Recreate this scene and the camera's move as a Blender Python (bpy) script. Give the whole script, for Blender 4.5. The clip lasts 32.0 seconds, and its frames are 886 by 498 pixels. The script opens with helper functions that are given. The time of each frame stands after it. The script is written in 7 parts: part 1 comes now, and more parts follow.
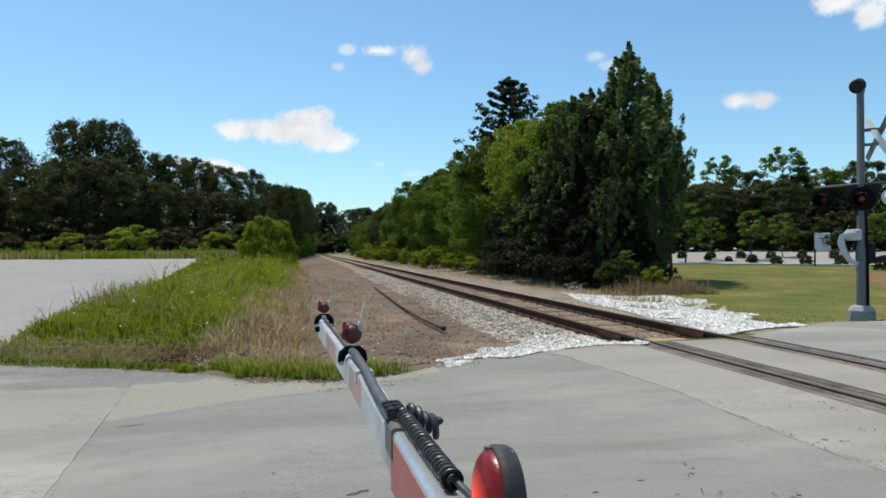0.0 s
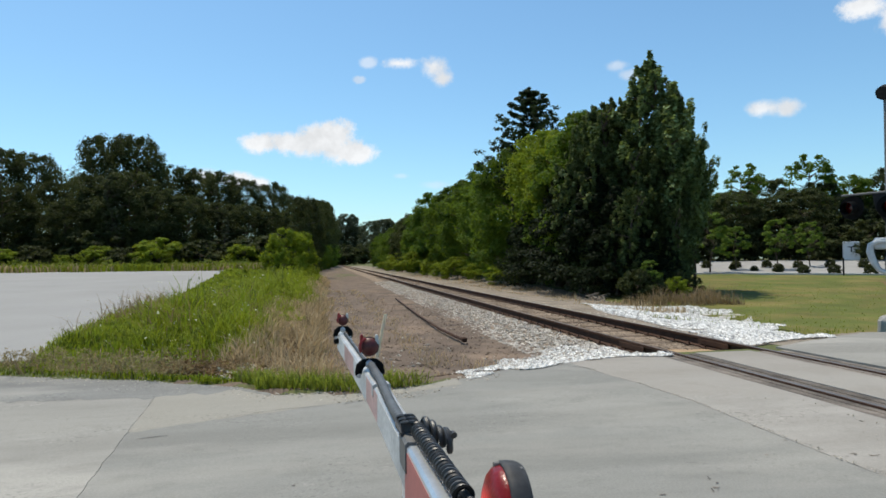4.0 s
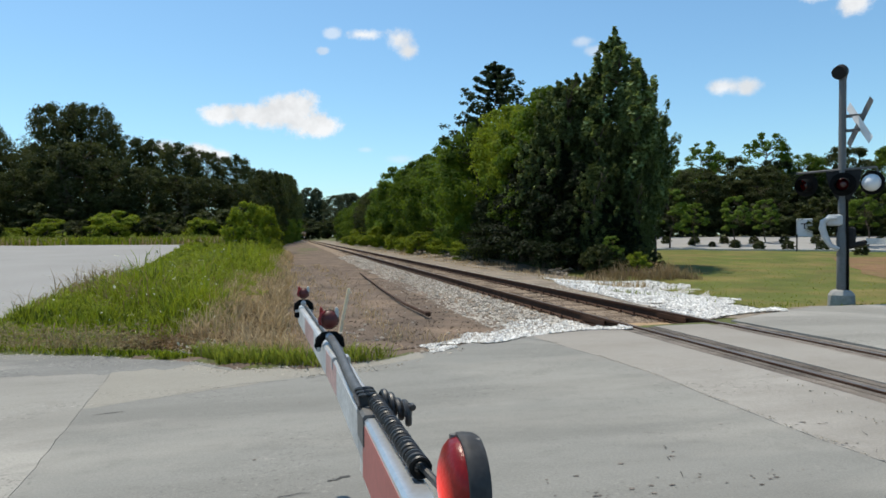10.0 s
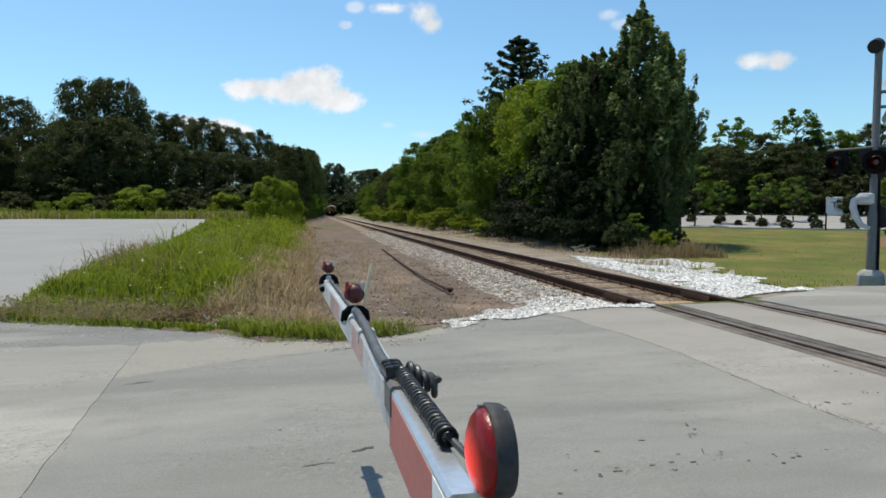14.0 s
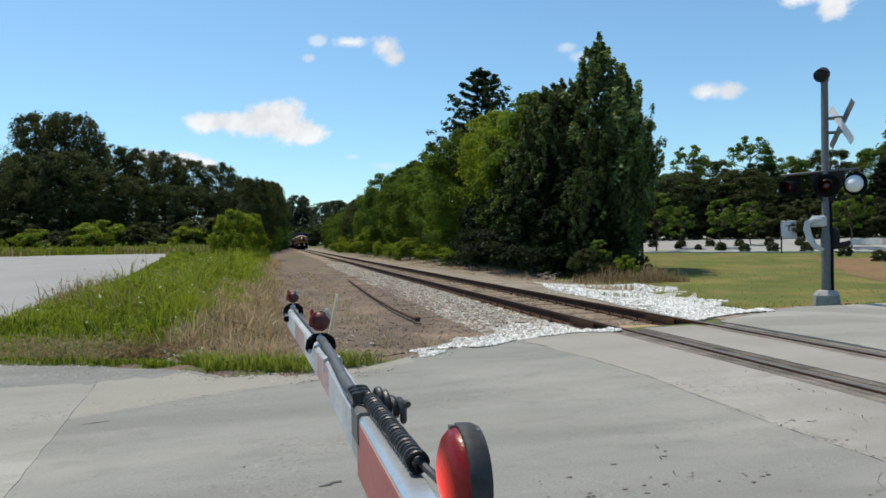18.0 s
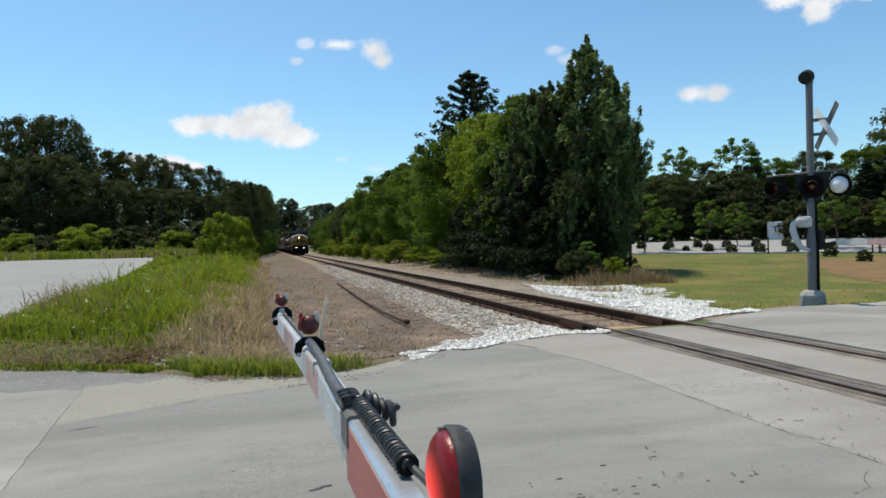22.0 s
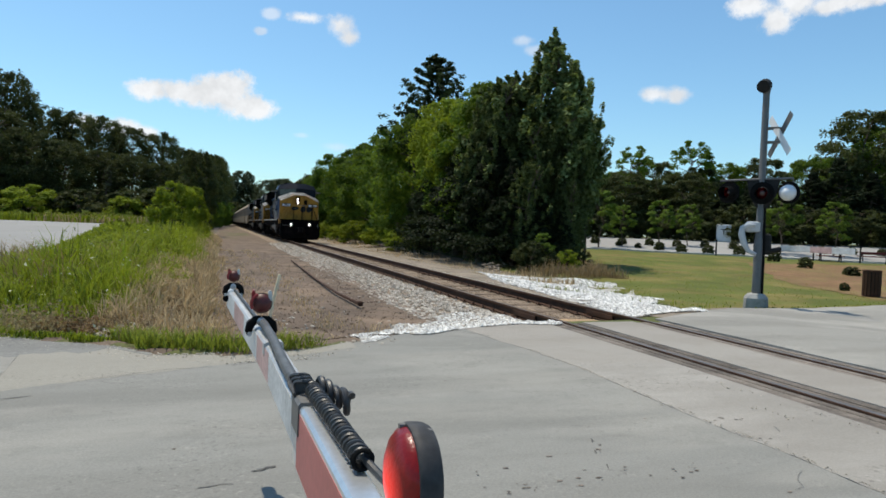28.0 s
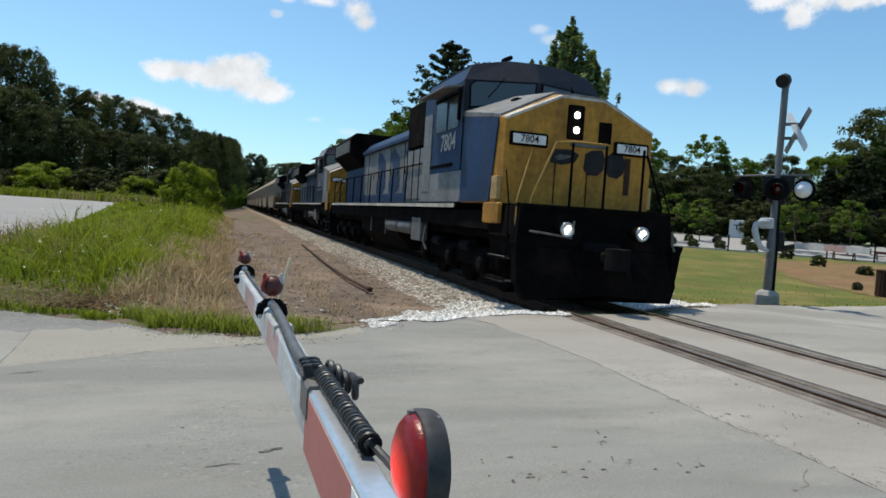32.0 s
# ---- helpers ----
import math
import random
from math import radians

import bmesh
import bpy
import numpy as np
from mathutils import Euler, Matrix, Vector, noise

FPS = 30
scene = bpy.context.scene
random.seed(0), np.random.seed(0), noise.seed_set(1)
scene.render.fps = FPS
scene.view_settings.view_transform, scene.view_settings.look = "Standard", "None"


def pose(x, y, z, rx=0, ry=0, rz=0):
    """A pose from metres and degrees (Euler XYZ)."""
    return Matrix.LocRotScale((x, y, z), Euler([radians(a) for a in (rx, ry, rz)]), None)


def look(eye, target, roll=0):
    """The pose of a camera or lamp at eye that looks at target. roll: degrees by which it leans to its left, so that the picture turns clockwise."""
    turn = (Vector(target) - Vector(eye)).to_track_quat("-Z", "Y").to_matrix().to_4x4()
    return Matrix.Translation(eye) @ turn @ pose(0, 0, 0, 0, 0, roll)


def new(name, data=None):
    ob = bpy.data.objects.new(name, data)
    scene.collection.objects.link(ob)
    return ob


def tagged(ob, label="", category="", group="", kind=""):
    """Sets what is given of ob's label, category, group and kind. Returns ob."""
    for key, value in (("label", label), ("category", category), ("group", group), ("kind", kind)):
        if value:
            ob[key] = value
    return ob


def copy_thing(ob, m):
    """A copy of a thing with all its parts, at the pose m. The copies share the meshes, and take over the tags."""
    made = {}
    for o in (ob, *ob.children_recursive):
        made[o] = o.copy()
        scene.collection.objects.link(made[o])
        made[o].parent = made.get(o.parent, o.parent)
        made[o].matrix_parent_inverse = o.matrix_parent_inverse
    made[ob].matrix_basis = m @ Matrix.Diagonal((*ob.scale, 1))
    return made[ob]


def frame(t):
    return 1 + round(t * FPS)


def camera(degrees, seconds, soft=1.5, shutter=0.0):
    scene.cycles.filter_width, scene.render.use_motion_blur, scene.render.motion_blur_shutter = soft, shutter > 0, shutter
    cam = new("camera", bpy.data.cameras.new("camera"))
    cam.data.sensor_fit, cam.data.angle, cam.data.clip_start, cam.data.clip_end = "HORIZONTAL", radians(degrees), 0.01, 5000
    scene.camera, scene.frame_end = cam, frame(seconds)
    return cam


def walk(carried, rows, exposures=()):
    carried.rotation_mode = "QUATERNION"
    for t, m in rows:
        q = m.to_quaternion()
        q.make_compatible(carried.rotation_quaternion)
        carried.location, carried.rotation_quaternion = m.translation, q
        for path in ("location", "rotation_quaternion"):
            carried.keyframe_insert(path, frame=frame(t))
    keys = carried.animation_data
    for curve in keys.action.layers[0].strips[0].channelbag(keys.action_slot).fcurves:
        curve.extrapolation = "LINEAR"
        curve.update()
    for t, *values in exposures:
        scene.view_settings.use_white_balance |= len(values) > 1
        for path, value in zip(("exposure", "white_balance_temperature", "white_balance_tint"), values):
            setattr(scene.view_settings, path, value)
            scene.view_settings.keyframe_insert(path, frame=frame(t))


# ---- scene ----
cam = camera(67.73, 32.0, soft=1.65)
PATH = [
    (0, (-5.088, -0.032, 1.389), (-3.069, 9.762, 1.407), -0.27),
    (0.5, (-5.086, -0.039, 1.392), (-3.072, 9.754, 1.585), 0.15),
    (1, (-5.088, -0.045, 1.395), (-3.139, 9.759, 1.687), -0.12),
    (1.5, (-5.083, -0.059, 1.402), (-2.993, 9.716, 1.680), -0.05),
    (2, (-5.081, -0.034, 1.395), (-3.175, 9.780, 1.602), -0.65),
    (2.5, (-5.083, -0.044, 1.398), (-3.291, 9.792, 1.616), -0.54),
    (3, (-5.081, -0.040, 1.397), (-3.235, 9.788, 1.477), -0.78),
    (3.5, (-5.076, -0.045, 1.397), (-3.391, 9.810, 1.618), -0.42),
    (5.5, (-5.059, -0.011, 1.386), (-3.181, 9.811, 1.370), -1.54),
    (6, (-5.058, -0.020, 1.388), (-3.127, 9.792, 1.499), -1.72),
    (6.5, (-5.060, -0.023, 1.390), (-3.127, 9.787, 1.537), -1.90),
    (7, (-5.056, -0.017, 1.388), (-3.081, 9.786, 1.464), -2.01),
    (7.5, (-5.058, -0.017, 1.387), (-3.117, 9.792, 1.458), -1.86),
    (8, (-5.056, -0.013, 1.385), (-3.018, 9.776, 1.225), -1.55),
    (8.5, (-5.052, -0.011, 1.390), (-2.626, 9.691, 1.353), 0.63),
    (9, (-5.044, -0.012, 1.391), (-2.906, 9.756, 1.398), -0.20),
    (9.5, (-5.045, -0.006, 1.385), (-2.909, 9.762, 1.286), -0.07),
    (10, (-5.053, -0.008, 1.384), (-2.831, 9.740, 1.185), -0.32),
    (10.5, (-5.055, -0.010, 1.386), (-2.989, 9.770, 1.118), -0.34),
    (11, (-5.058, -0.017, 1.387), (-3.059, 9.773, 0.972), -0.17),
    (11.5, (-5.057, -0.019, 1.387), (-3.086, 9.773, 0.896), -0.13),
    (12, (-5.059, -0.022, 1.388), (-3.159, 9.788, 0.994), 0.01),
    (12.5, (-5.059, -0.022, 1.387), (-3.211, 9.793, 0.879), 0.19),
    (13, (-5.060, -0.019, 1.386), (-3.160, 9.789, 0.947), 0.60),
    (13.5, (-5.060, -0.019, 1.383), (-3.114, 9.775, 0.843), 0.19),
    (14, (-5.067, -0.023, 1.383), (-3.172, 9.780, 0.826), 0.06),
    (14.5, (-5.067, -0.026, 1.382), (-3.131, 9.767, 0.783), 0.26),
    (15, (-5.066, -0.033, 1.388), (-3.087, 9.753, 0.826), 0.12),
    (15.5, (-5.054, -0.038, 1.400), (-2.566, 9.648, 1.341), -0.37),
    (17.5, (-5.063, 0.005, 1.359), (-2.635, 9.706, 1.309), -0.80),
    (18, (-5.062, 0.006, 1.360), (-2.661, 9.712, 1.252), -0.97),
    (18.5, (-5.061, 0.007, 1.359), (-2.605, 9.699, 1.177), -0.98),
    (19, (-5.061, 0.005, 1.360), (-2.705, 9.722, 1.205), -0.86),
    (19.5, (-5.064, 0.002, 1.360), (-2.782, 9.737, 1.220), -1.03),
    (20, (-5.062, 0.003, 1.364), (-2.585, 9.691, 1.458), -1.46),
    (20.5, (-5.057, 0.004, 1.366), (-2.368, 9.635, 1.501), -1.23),
    (21, (-5.056, 0.011, 1.361), (-2.361, 9.641, 1.349), -1.17),
    (21.5, (-5.060, 0.009, 1.360), (-2.463, 9.665, 1.320), -1.20),
    (22, (-5.061, 0.004, 1.360), (-2.503, 9.671, 1.286), -1.26),
    (22.5, (-5.059, 0.004, 1.361), (-2.496, 9.669, 1.182), -1.35),
    (23, (-5.059, 0.007, 1.360), (-2.518, 9.676, 1.145), -1.67),
    (23.5, (-5.059, 0.011, 1.359), (-2.495, 9.675, 1.182), -1.44),
    (24, (-5.062, 0.026, 1.364), (-2.608, 9.718, 1.204), -0.79),
    (24.5, (-5.044, 0.050, 1.372), (-2.271, 9.657, 1.245), 0.09),
    (25, (-5.058, 0.074, 1.369), (-2.663, 9.780, 1.148), 0.94),
    (25.5, (-5.070, 0.078, 1.363), (-2.657, 9.777, 1.016), 1.47),
    (27.5, (-5.064, 0.057, 1.361), (-2.184, 9.630, 1.104), 1.36),
    (28, (-5.066, 0.060, 1.363), (-1.874, 9.532, 1.058), 2.16),
    (28.5, (-5.055, 0.052, 1.362), (-1.986, 9.569, 1.258), 0.43),
    (29, (-5.045, 0.034, 1.365), (-2.106, 9.592, 1.394), -0.38),
    (29.5, (-5.043, 0.029, 1.362), (-1.976, 9.546, 1.223), 0.23),
    (30, (-5.043, 0.025, 1.364), (-2.051, 9.565, 1.153), -0.57),
    (30.5, (-5.042, 0.026, 1.365), (-2.096, 9.580, 1.193), -0.42),
    (31, (-5.040, 0.026, 1.368), (-1.985, 9.548, 1.291), -0.09),
    (31.5, (-5.054, 0.044, 1.366), (-2.021, 9.568, 1.075), 2.09),
    (32, (-5.069, 0.063, 1.363), (-2.018, 9.574, 0.867), 3.69),
]
walk(cam, [(t, look(eye, target, roll)) for t, eye, target, roll in PATH], exposures=[(0, 0.0), (32, 0.0)])

# ---- sky and sun ----
SUN_FROM = Vector((-0.21, 0.33, 1.0)).normalized()
world = bpy.data.worlds.new("World")
scene.world = world
world.use_nodes = True
_n = world.node_tree.nodes
_sky = _n.new("ShaderNodeTexSky")
_sky.sky_type = "NISHITA"
_sky.sun_disc = False
_sky.sun_elevation = math.asin(SUN_FROM.z)
_sky.sun_rotation = math.atan2(SUN_FROM.x, SUN_FROM.y)
_sky.air_density = 1.0
_sky.dust_density = 0.7
_sky.ozone_density = 1.6
_tint = _n.new("ShaderNodeMix")
_tint.data_type, _tint.blend_type = "RGBA", "MULTIPLY"
_tint.inputs["Factor"].default_value = 1.0
_tint.inputs["B"].default_value = (0.83, 1.11, 1.17, 1)
world.node_tree.links.new(_sky.outputs[0], _tint.inputs["A"])
world.node_tree.links.new(_tint.outputs["Result"], _n["Background"].inputs[0])
_n["Background"].inputs[1].default_value = 0.134
sun = new("sun", bpy.data.lights.new("sun", "SUN"))
sun.data.energy, sun.data.angle, sun.data.color = 4.5, radians(0.53), (1.0, 0.91, 0.75)
sun.matrix_world = look((0, 0, 60), Vector((0, 0, 60)) - SUN_FROM)


# ---- materials ----
def material(name, base, rough=0.8, metal=0.0, var=0.12, scale=6.0, fine=60.0, bump=0.2, dark=None, dark_scale=1.5, dark_amount=0.5,
             coat=0.0, per_island=0.0, per_object=0.0, dist=0.01, spec=None):
    """Principled surface with variation at two scales, stains of a second colour, and fine relief in object space."""
    m = bpy.data.materials.new(name)
    m.use_nodes = True
    nt = m.node_tree
    n, l = nt.nodes, nt.links
    b = n["Principled BSDF"]
    b.inputs["Roughness"].default_value = rough
    b.inputs["Metallic"].default_value = metal
    b.inputs["Coat Weight"].default_value = coat
    b.inputs["Specular IOR Level"].default_value = spec if spec is not None else (0.5 if rough < 0.6 else 0.18)
    tc = n.new("ShaderNodeTexCoord")
    big, small = n.new("ShaderNodeTexNoise"), n.new("ShaderNodeTexNoise")
    for node, s, d in ((big, scale, 5), (small, fine, 3)):
        node.inputs["Scale"].default_value = s
        node.inputs["Detail"].default_value = d
        l.new(tc.outputs["Object"], node.inputs["Vector"])
    add = n.new("ShaderNodeMath")
    add.operation = "ADD"
    l.new(big.outputs["Fac"], add.inputs[0])
    l.new(small.outputs["Fac"], add.inputs[1])
    rng = n.new("ShaderNodeMapRange")
    rng.inputs["From Min"].default_value, rng.inputs["From Max"].default_value = 0.6, 1.4
    rng.inputs["To Min"].default_value, rng.inputs["To Max"].default_value = 1 - 1.6 * var, 1 + 1.6 * var
    l.new(add.outputs[0], rng.inputs["Value"])
    value = rng.outputs[0]
    for amount, kind in ((per_island, "ShaderNodeNewGeometry"), (per_object, "ShaderNodeObjectInfo")):
        if amount:
            g, r2, mul = n.new(kind), n.new("ShaderNodeMapRange"), n.new("ShaderNodeMath")
            mul.operation = "MULTIPLY"
            r2.inputs["To Min"].default_value, r2.inputs["To Max"].default_value = 1 - amount, 1 + amount
            l.new(g.outputs["Random Per Island" if per_island and kind == "ShaderNodeNewGeometry" else "Random"], r2.inputs["Value"])
            l.new(r2.outputs[0], mul.inputs[0])
            l.new(value, mul.inputs[1])
            value = mul.outputs[0]
    colour = n.new("ShaderNodeMix")
    colour.data_type = "RGBA"
    colour.inputs["A"].default_value = (*base, 1)
    colour.inputs["B"].default_value = (*(dark or base), 1)
    colour.inputs["Factor"].default_value = 0
    if dark:
        st, ramp = n.new("ShaderNodeTexNoise"), n.new("ShaderNodeMapRange")
        st.inputs["Scale"].default_value, st.inputs["Detail"].default_value = dark_scale, 7
        st.inputs["Roughness"].default_value = 0.65
        l.new(tc.outputs["Object"], st.inputs["Vector"])
        ramp.inputs["From Min"].default_value, ramp.inputs["From Max"].default_value = 0.45, 0.7
        ramp.inputs["To Max"].default_value = dark_amount
        l.new(st.outputs["Fac"], ramp.inputs["Value"])
        l.new(ramp.outputs[0], colour.inputs["Factor"])
    hsv = n.new("ShaderNodeHueSaturation")
    l.new(colour.outputs["Result"], hsv.inputs["Color"])
    l.new(value, hsv.inputs["Value"])
    l.new(hsv.outputs[0], b.inputs["Base Color"])
    if bump:
        bp = n.new("ShaderNodeBump")
        bp.inputs["Strength"].default_value, bp.inputs["Distance"].default_value = bump, dist
        l.new(add.outputs[0], bp.inputs["Height"])
        l.new(bp.outputs[0], b.inputs["Normal"])
    return m


def leaf_material(name, base, back, var=0.35):
    m = bpy.data.materials.new(name)
    m.use_nodes = True
    n, l = m.node_tree.nodes, m.node_tree.links
    b, out = n["Principled BSDF"], n["Material Output"]
    b.inputs["Roughness"].default_value = 0.6
    b.inputs["Specular IOR Level"].default_value = 0.09
    g, r = n.new("ShaderNodeNewGeometry"), n.new("ShaderNodeMapRange")
    o, r2 = n.new("ShaderNodeObjectInfo"), n.new("ShaderNodeMapRange")
    mul, hsv, tr, mix = n.new("ShaderNodeMath"), n.new("ShaderNodeHueSaturation"), n.new("ShaderNodeBsdfTranslucent"), n.new("ShaderNodeMixShader")
    mul.operation = "MULTIPLY"
    r.inputs["To Min"].default_value, r.inputs["To Max"].default_value = 1 - var, 1 + var
    r2.inputs["To Min"].default_value, r2.inputs["To Max"].default_value = 0.75, 1.25
    l.new(g.outputs["Random Per Island"], r.inputs["Value"])
    l.new(o.outputs["Random"], r2.inputs["Value"])
    l.new(r.outputs[0], mul.inputs[0])
    l.new(r2.outputs[0], mul.inputs[1])
    hsv.inputs["Color"].default_value = (*base, 1)
    l.new(mul.outputs[0], hsv.inputs["Value"])
    l.new(hsv.outputs[0], b.inputs["Base Color"])
    tr.inputs["Color"].default_value = (*back, 1)
    mix.inputs[0].default_value = 0.42
    l.new(b.outputs[0], mix.inputs[1])
    l.new(tr.outputs[0], mix.inputs[2])
    l.new(mix.outputs[0], out.inputs["Surface"])
    return m


def glow(name, colour, strength):
    m = bpy.data.materials.new(name)
    m.use_nodes = True
    b = m.node_tree.nodes["Principled BSDF"]
    b.inputs["Base Color"].default_value = (*colour, 1)
    b.inputs["Emission Color"].default_value = (*colour, 1)
    b.inputs["Emission Strength"].default_value = strength
    b.inputs["Roughness"].default_value = 0.2
    return m


def road_material(name, base, dark, pale, streak=0.6, pits=0.5, grain=70.0, rough=0.9):
    """Worn road surface: long soft bands along the road, blotches, areas of pitted aggregate, fine grain."""
    m = bpy.data.materials.new(name)
    m.use_nodes = True
    n, l = m.node_tree.nodes, m.node_tree.links
    b = n["Principled BSDF"]
    b.inputs["Roughness"].default_value = rough
    b.inputs["Specular IOR Level"].default_value = 0.2
    tc = n.new("ShaderNodeTexCoord")

    def field(scale, stretch, shift, lo, hi, top, detail=5, roughness=0.55):
        mp, no, mr = n.new("ShaderNodeMapping"), n.new("ShaderNodeTexNoise"), n.new("ShaderNodeMapRange")
        mp.inputs["Scale"].default_value = stretch
        mp.inputs["Location"].default_value = (shift, shift * 0.7, shift * 0.3)
        mp.inputs["Rotation"].default_value = (0, 0, radians(-9))
        no.inputs["Scale"].default_value, no.inputs["Detail"].default_value, no.inputs["Roughness"].default_value = scale, detail, roughness
        mr.inputs["From Min"].default_value, mr.inputs["From Max"].default_value, mr.inputs["To Max"].default_value = lo, hi, top
        l.new(tc.outputs["Object"], mp.inputs["Vector"])
        l.new(mp.outputs[0], no.inputs["Vector"])
        l.new(no.outputs["Fac"], mr.inputs["Value"])
        return mr.outputs[0]

    def mixed(fac, first, second):
        mx = n.new("ShaderNodeMix")
        mx.data_type = "RGBA"
        for socket, value in (("Factor", fac), ("A", first), ("B", second)):
            if isinstance(value, tuple):
                mx.inputs[socket].default_value = (*value, 1)
            else:
                l.new(value, mx.inputs[socket])
        return mx.outputs["Result"]

    def times(a, c):
        mu = n.new("ShaderNodeMath")
        mu.operation = "MULTIPLY"
        l.new(a, mu.inputs[0])
        l.new(c, mu.inputs[1])
        return mu.outputs[0]
    col = mixed(field(1.0, (0.22, 1.3, 1), 3.1, 0.42, 0.62, streak), base, dark)
    col = mixed(field(1.0, (0.30, 0.95, 1), 11.7, 0.50, 0.66, 0.8), col, pale)
    col = mixed(field(2.6, (1, 1.6, 1), 5.3, 0.52, 0.72, 0.55, 8, 0.7), col, dark)
    worn = field(0.8, (1, 1.4, 1), 21.0, 0.50, 0.60, 1.0, 3)
    speck = field(24.0, (1, 1, 1), 2.0, 0.585, 0.64, pits, 3, 0.6)
    light = field(19.0, (1, 1, 1), 8.0, 0.60, 0.66, 0.7 * pits, 3, 0.6)
    deep = tuple(0.55 * c for c in dark)
    bright = tuple(min(0.6, 1.28 * c) for c in pale)
    col = mixed(times(worn, speck), col, deep)
    col = mixed(times(worn, light), col, bright)
    sand = field(grain, (1, 1, 1), 1.0, 0.25, 0.75, 1.0, 3, 0.7)
    vr, hsv, bp = n.new("ShaderNodeMapRange"), n.new("ShaderNodeHueSaturation"), n.new("ShaderNodeBump")
    vr.inputs["To Min"].default_value, vr.inputs["To Max"].default_value = 0.84, 1.16
    l.new(sand, vr.inputs["Value"])
    l.new(col, hsv.inputs["Color"])
    l.new(vr.outputs[0], hsv.inputs["Value"])
    l.new(hsv.outputs[0], b.inputs["Base Color"])
    bp.inputs["Strength"].default_value, bp.inputs["Distance"].default_value = 0.3, 0.006
    l.new(sand, bp.inputs["Height"])
    l.new(bp.outputs[0], b.inputs["Normal"])
    return m


CONCRETE_OLD = road_material("old pale road", (0.270, 0.260, 0.235), (0.200, 0.192, 0.174), (0.345, 0.330, 0.298), 0.6, 0.6)
ASPHALT = road_material("grey road", (0.226, 0.223, 0.205), (0.172, 0.168, 0.153), (0.285, 0.275, 0.248), 0.75, 0.4)
PANEL = road_material("worn crossing concrete", (0.275, 0.258, 0.232), (0.208, 0.194, 0.172), (0.340, 0.321, 0.292), 0.6, 0.7)
PANEL_SMOOTH = road_material("smooth crossing concrete", (0.282, 0.262, 0.234), (0.222, 0.203, 0.178), (0.296, 0.278, 0.250), 0.45, 0.15)
SHOULDER = road_material("old tar shoulder", (0.205, 0.203, 0.190), (0.150, 0.148, 0.140), (0.285, 0.275, 0.250), 0.8, 0.9, 40)
SANDED = road_material("sand washed road", (0.270, 0.256, 0.222), (0.225, 0.212, 0.185), (0.330, 0.310, 0.265), 0.6, 0.5)
LOT = material("pale lot", (0.27, 0.265, 0.255), 0.9, var=0.08, scale=0.3, fine=20, bump=0.2, dark=(0.25, 0.25, 0.247), dark_scale=0.15, dark_amount=0.5)
RUBBER = material("flangeway rubber", (0.175, 0.150, 0.128), 0.85, var=0.35, scale=3, fine=40, bump=0.4, dark=(0.06, 0.05, 0.043), dark_scale=1.1, dark_amount=0.8, per_object=0.3)
RUST = material("rusty rail", (0.058, 0.031, 0.020), 0.8, metal=0.2, var=0.3, scale=4, fine=60, bump=0.3)
RAILTOP = material("worn rail head", (0.25, 0.19, 0.15), 0.4, metal=0.8, var=0.2, scale=4, fine=60, bump=0.1)
TIE = material("weathered tie", (0.125, 0.092, 0.066), 0.9, var=0.3, scale=5, fine=40, bump=0.5, per_object=0.25)
SOIL = material("field soil and grass", (0.09, 0.105, 0.035), 0.95, var=0.3, scale=0.5, fine=12, bump=0.6, dark=(0.16, 0.13, 0.07), dark_scale=0.12, dark_amount=0.6)
LAWN = material("mown lawn", (0.098, 0.114, 0.024), 0.95, var=0.25, scale=0.5, fine=25, bump=0.5, dark=(0.20, 0.145, 0.055), dark_scale=0.30, dark_amount=0.95)
DIRT = material("brown dirt", (0.122, 0.092, 0.070), 0.95, var=0.38, scale=1.6, fine=34, bump=0.5, dark=(0.23, 0.165, 0.115), dark_scale=0.5, dark_amount=0.7, dist=0.02)
STONE = material("ballast stone", (0.40, 0.365, 0.315), 0.9, var=0.2, scale=6, fine=40, bump=0.3, per_island=0.42)
WHITESTONE = material("pale crushed stone", (0.62, 0.605, 0.575), 0.9, var=0.2, scale=6, fine=40, bump=0.3, per_island=0.38)
SANDSTONE = material("sandy road grit", (0.34, 0.31, 0.26), 0.95, var=0.25, scale=6, fine=40, bump=0.3, per_island=0.4)
BED = material("ballast bed", (0.23, 0.178, 0.130), 0.95, var=0.4, scale=8, fine=35, bump=0.9, dark=(0.17, 0.125, 0.09), dark_scale=0.8, dark_amount=0.7)
WHITEBED = material("pale gravel bed", (0.43, 0.415, 0.39), 0.95, var=0.3, scale=7, fine=35, bump=0.9, dark=(0.27, 0.25, 0.21), dark_scale=0.9, dark_amount=0.5)
BARK = material("bark", (0.10, 0.078, 0.058), 0.95, var=0.3, scale=4, fine=25, bump=0.8)
LEAF = leaf_material("broad leaves", (0.075, 0.122, 0.020), (0.15, 0.23, 0.015))
LEAF_PALE = leaf_material("pale-backed leaves", (0.170, 0.220, 0.092), (0.15, 0.20, 0.045), var=0.8)
LEAF_MID = leaf_material("yellow green leaves", (0.155, 0.200, 0.022), (0.27, 0.34, 0.016), var=0.45)
LEAF_DARK = leaf_material("dark leaves", (0.060, 0.071, 0.029), (0.070, 0.086, 0.018), var=0.5)
# cedar green taken down to near black, deep shade included in the colour
LEAF_CEDAR = leaf_material("shade-dark cedar sprays", (0.019, 0.029, 0.012), (0.014, 0.022, 0.005), var=0.6)
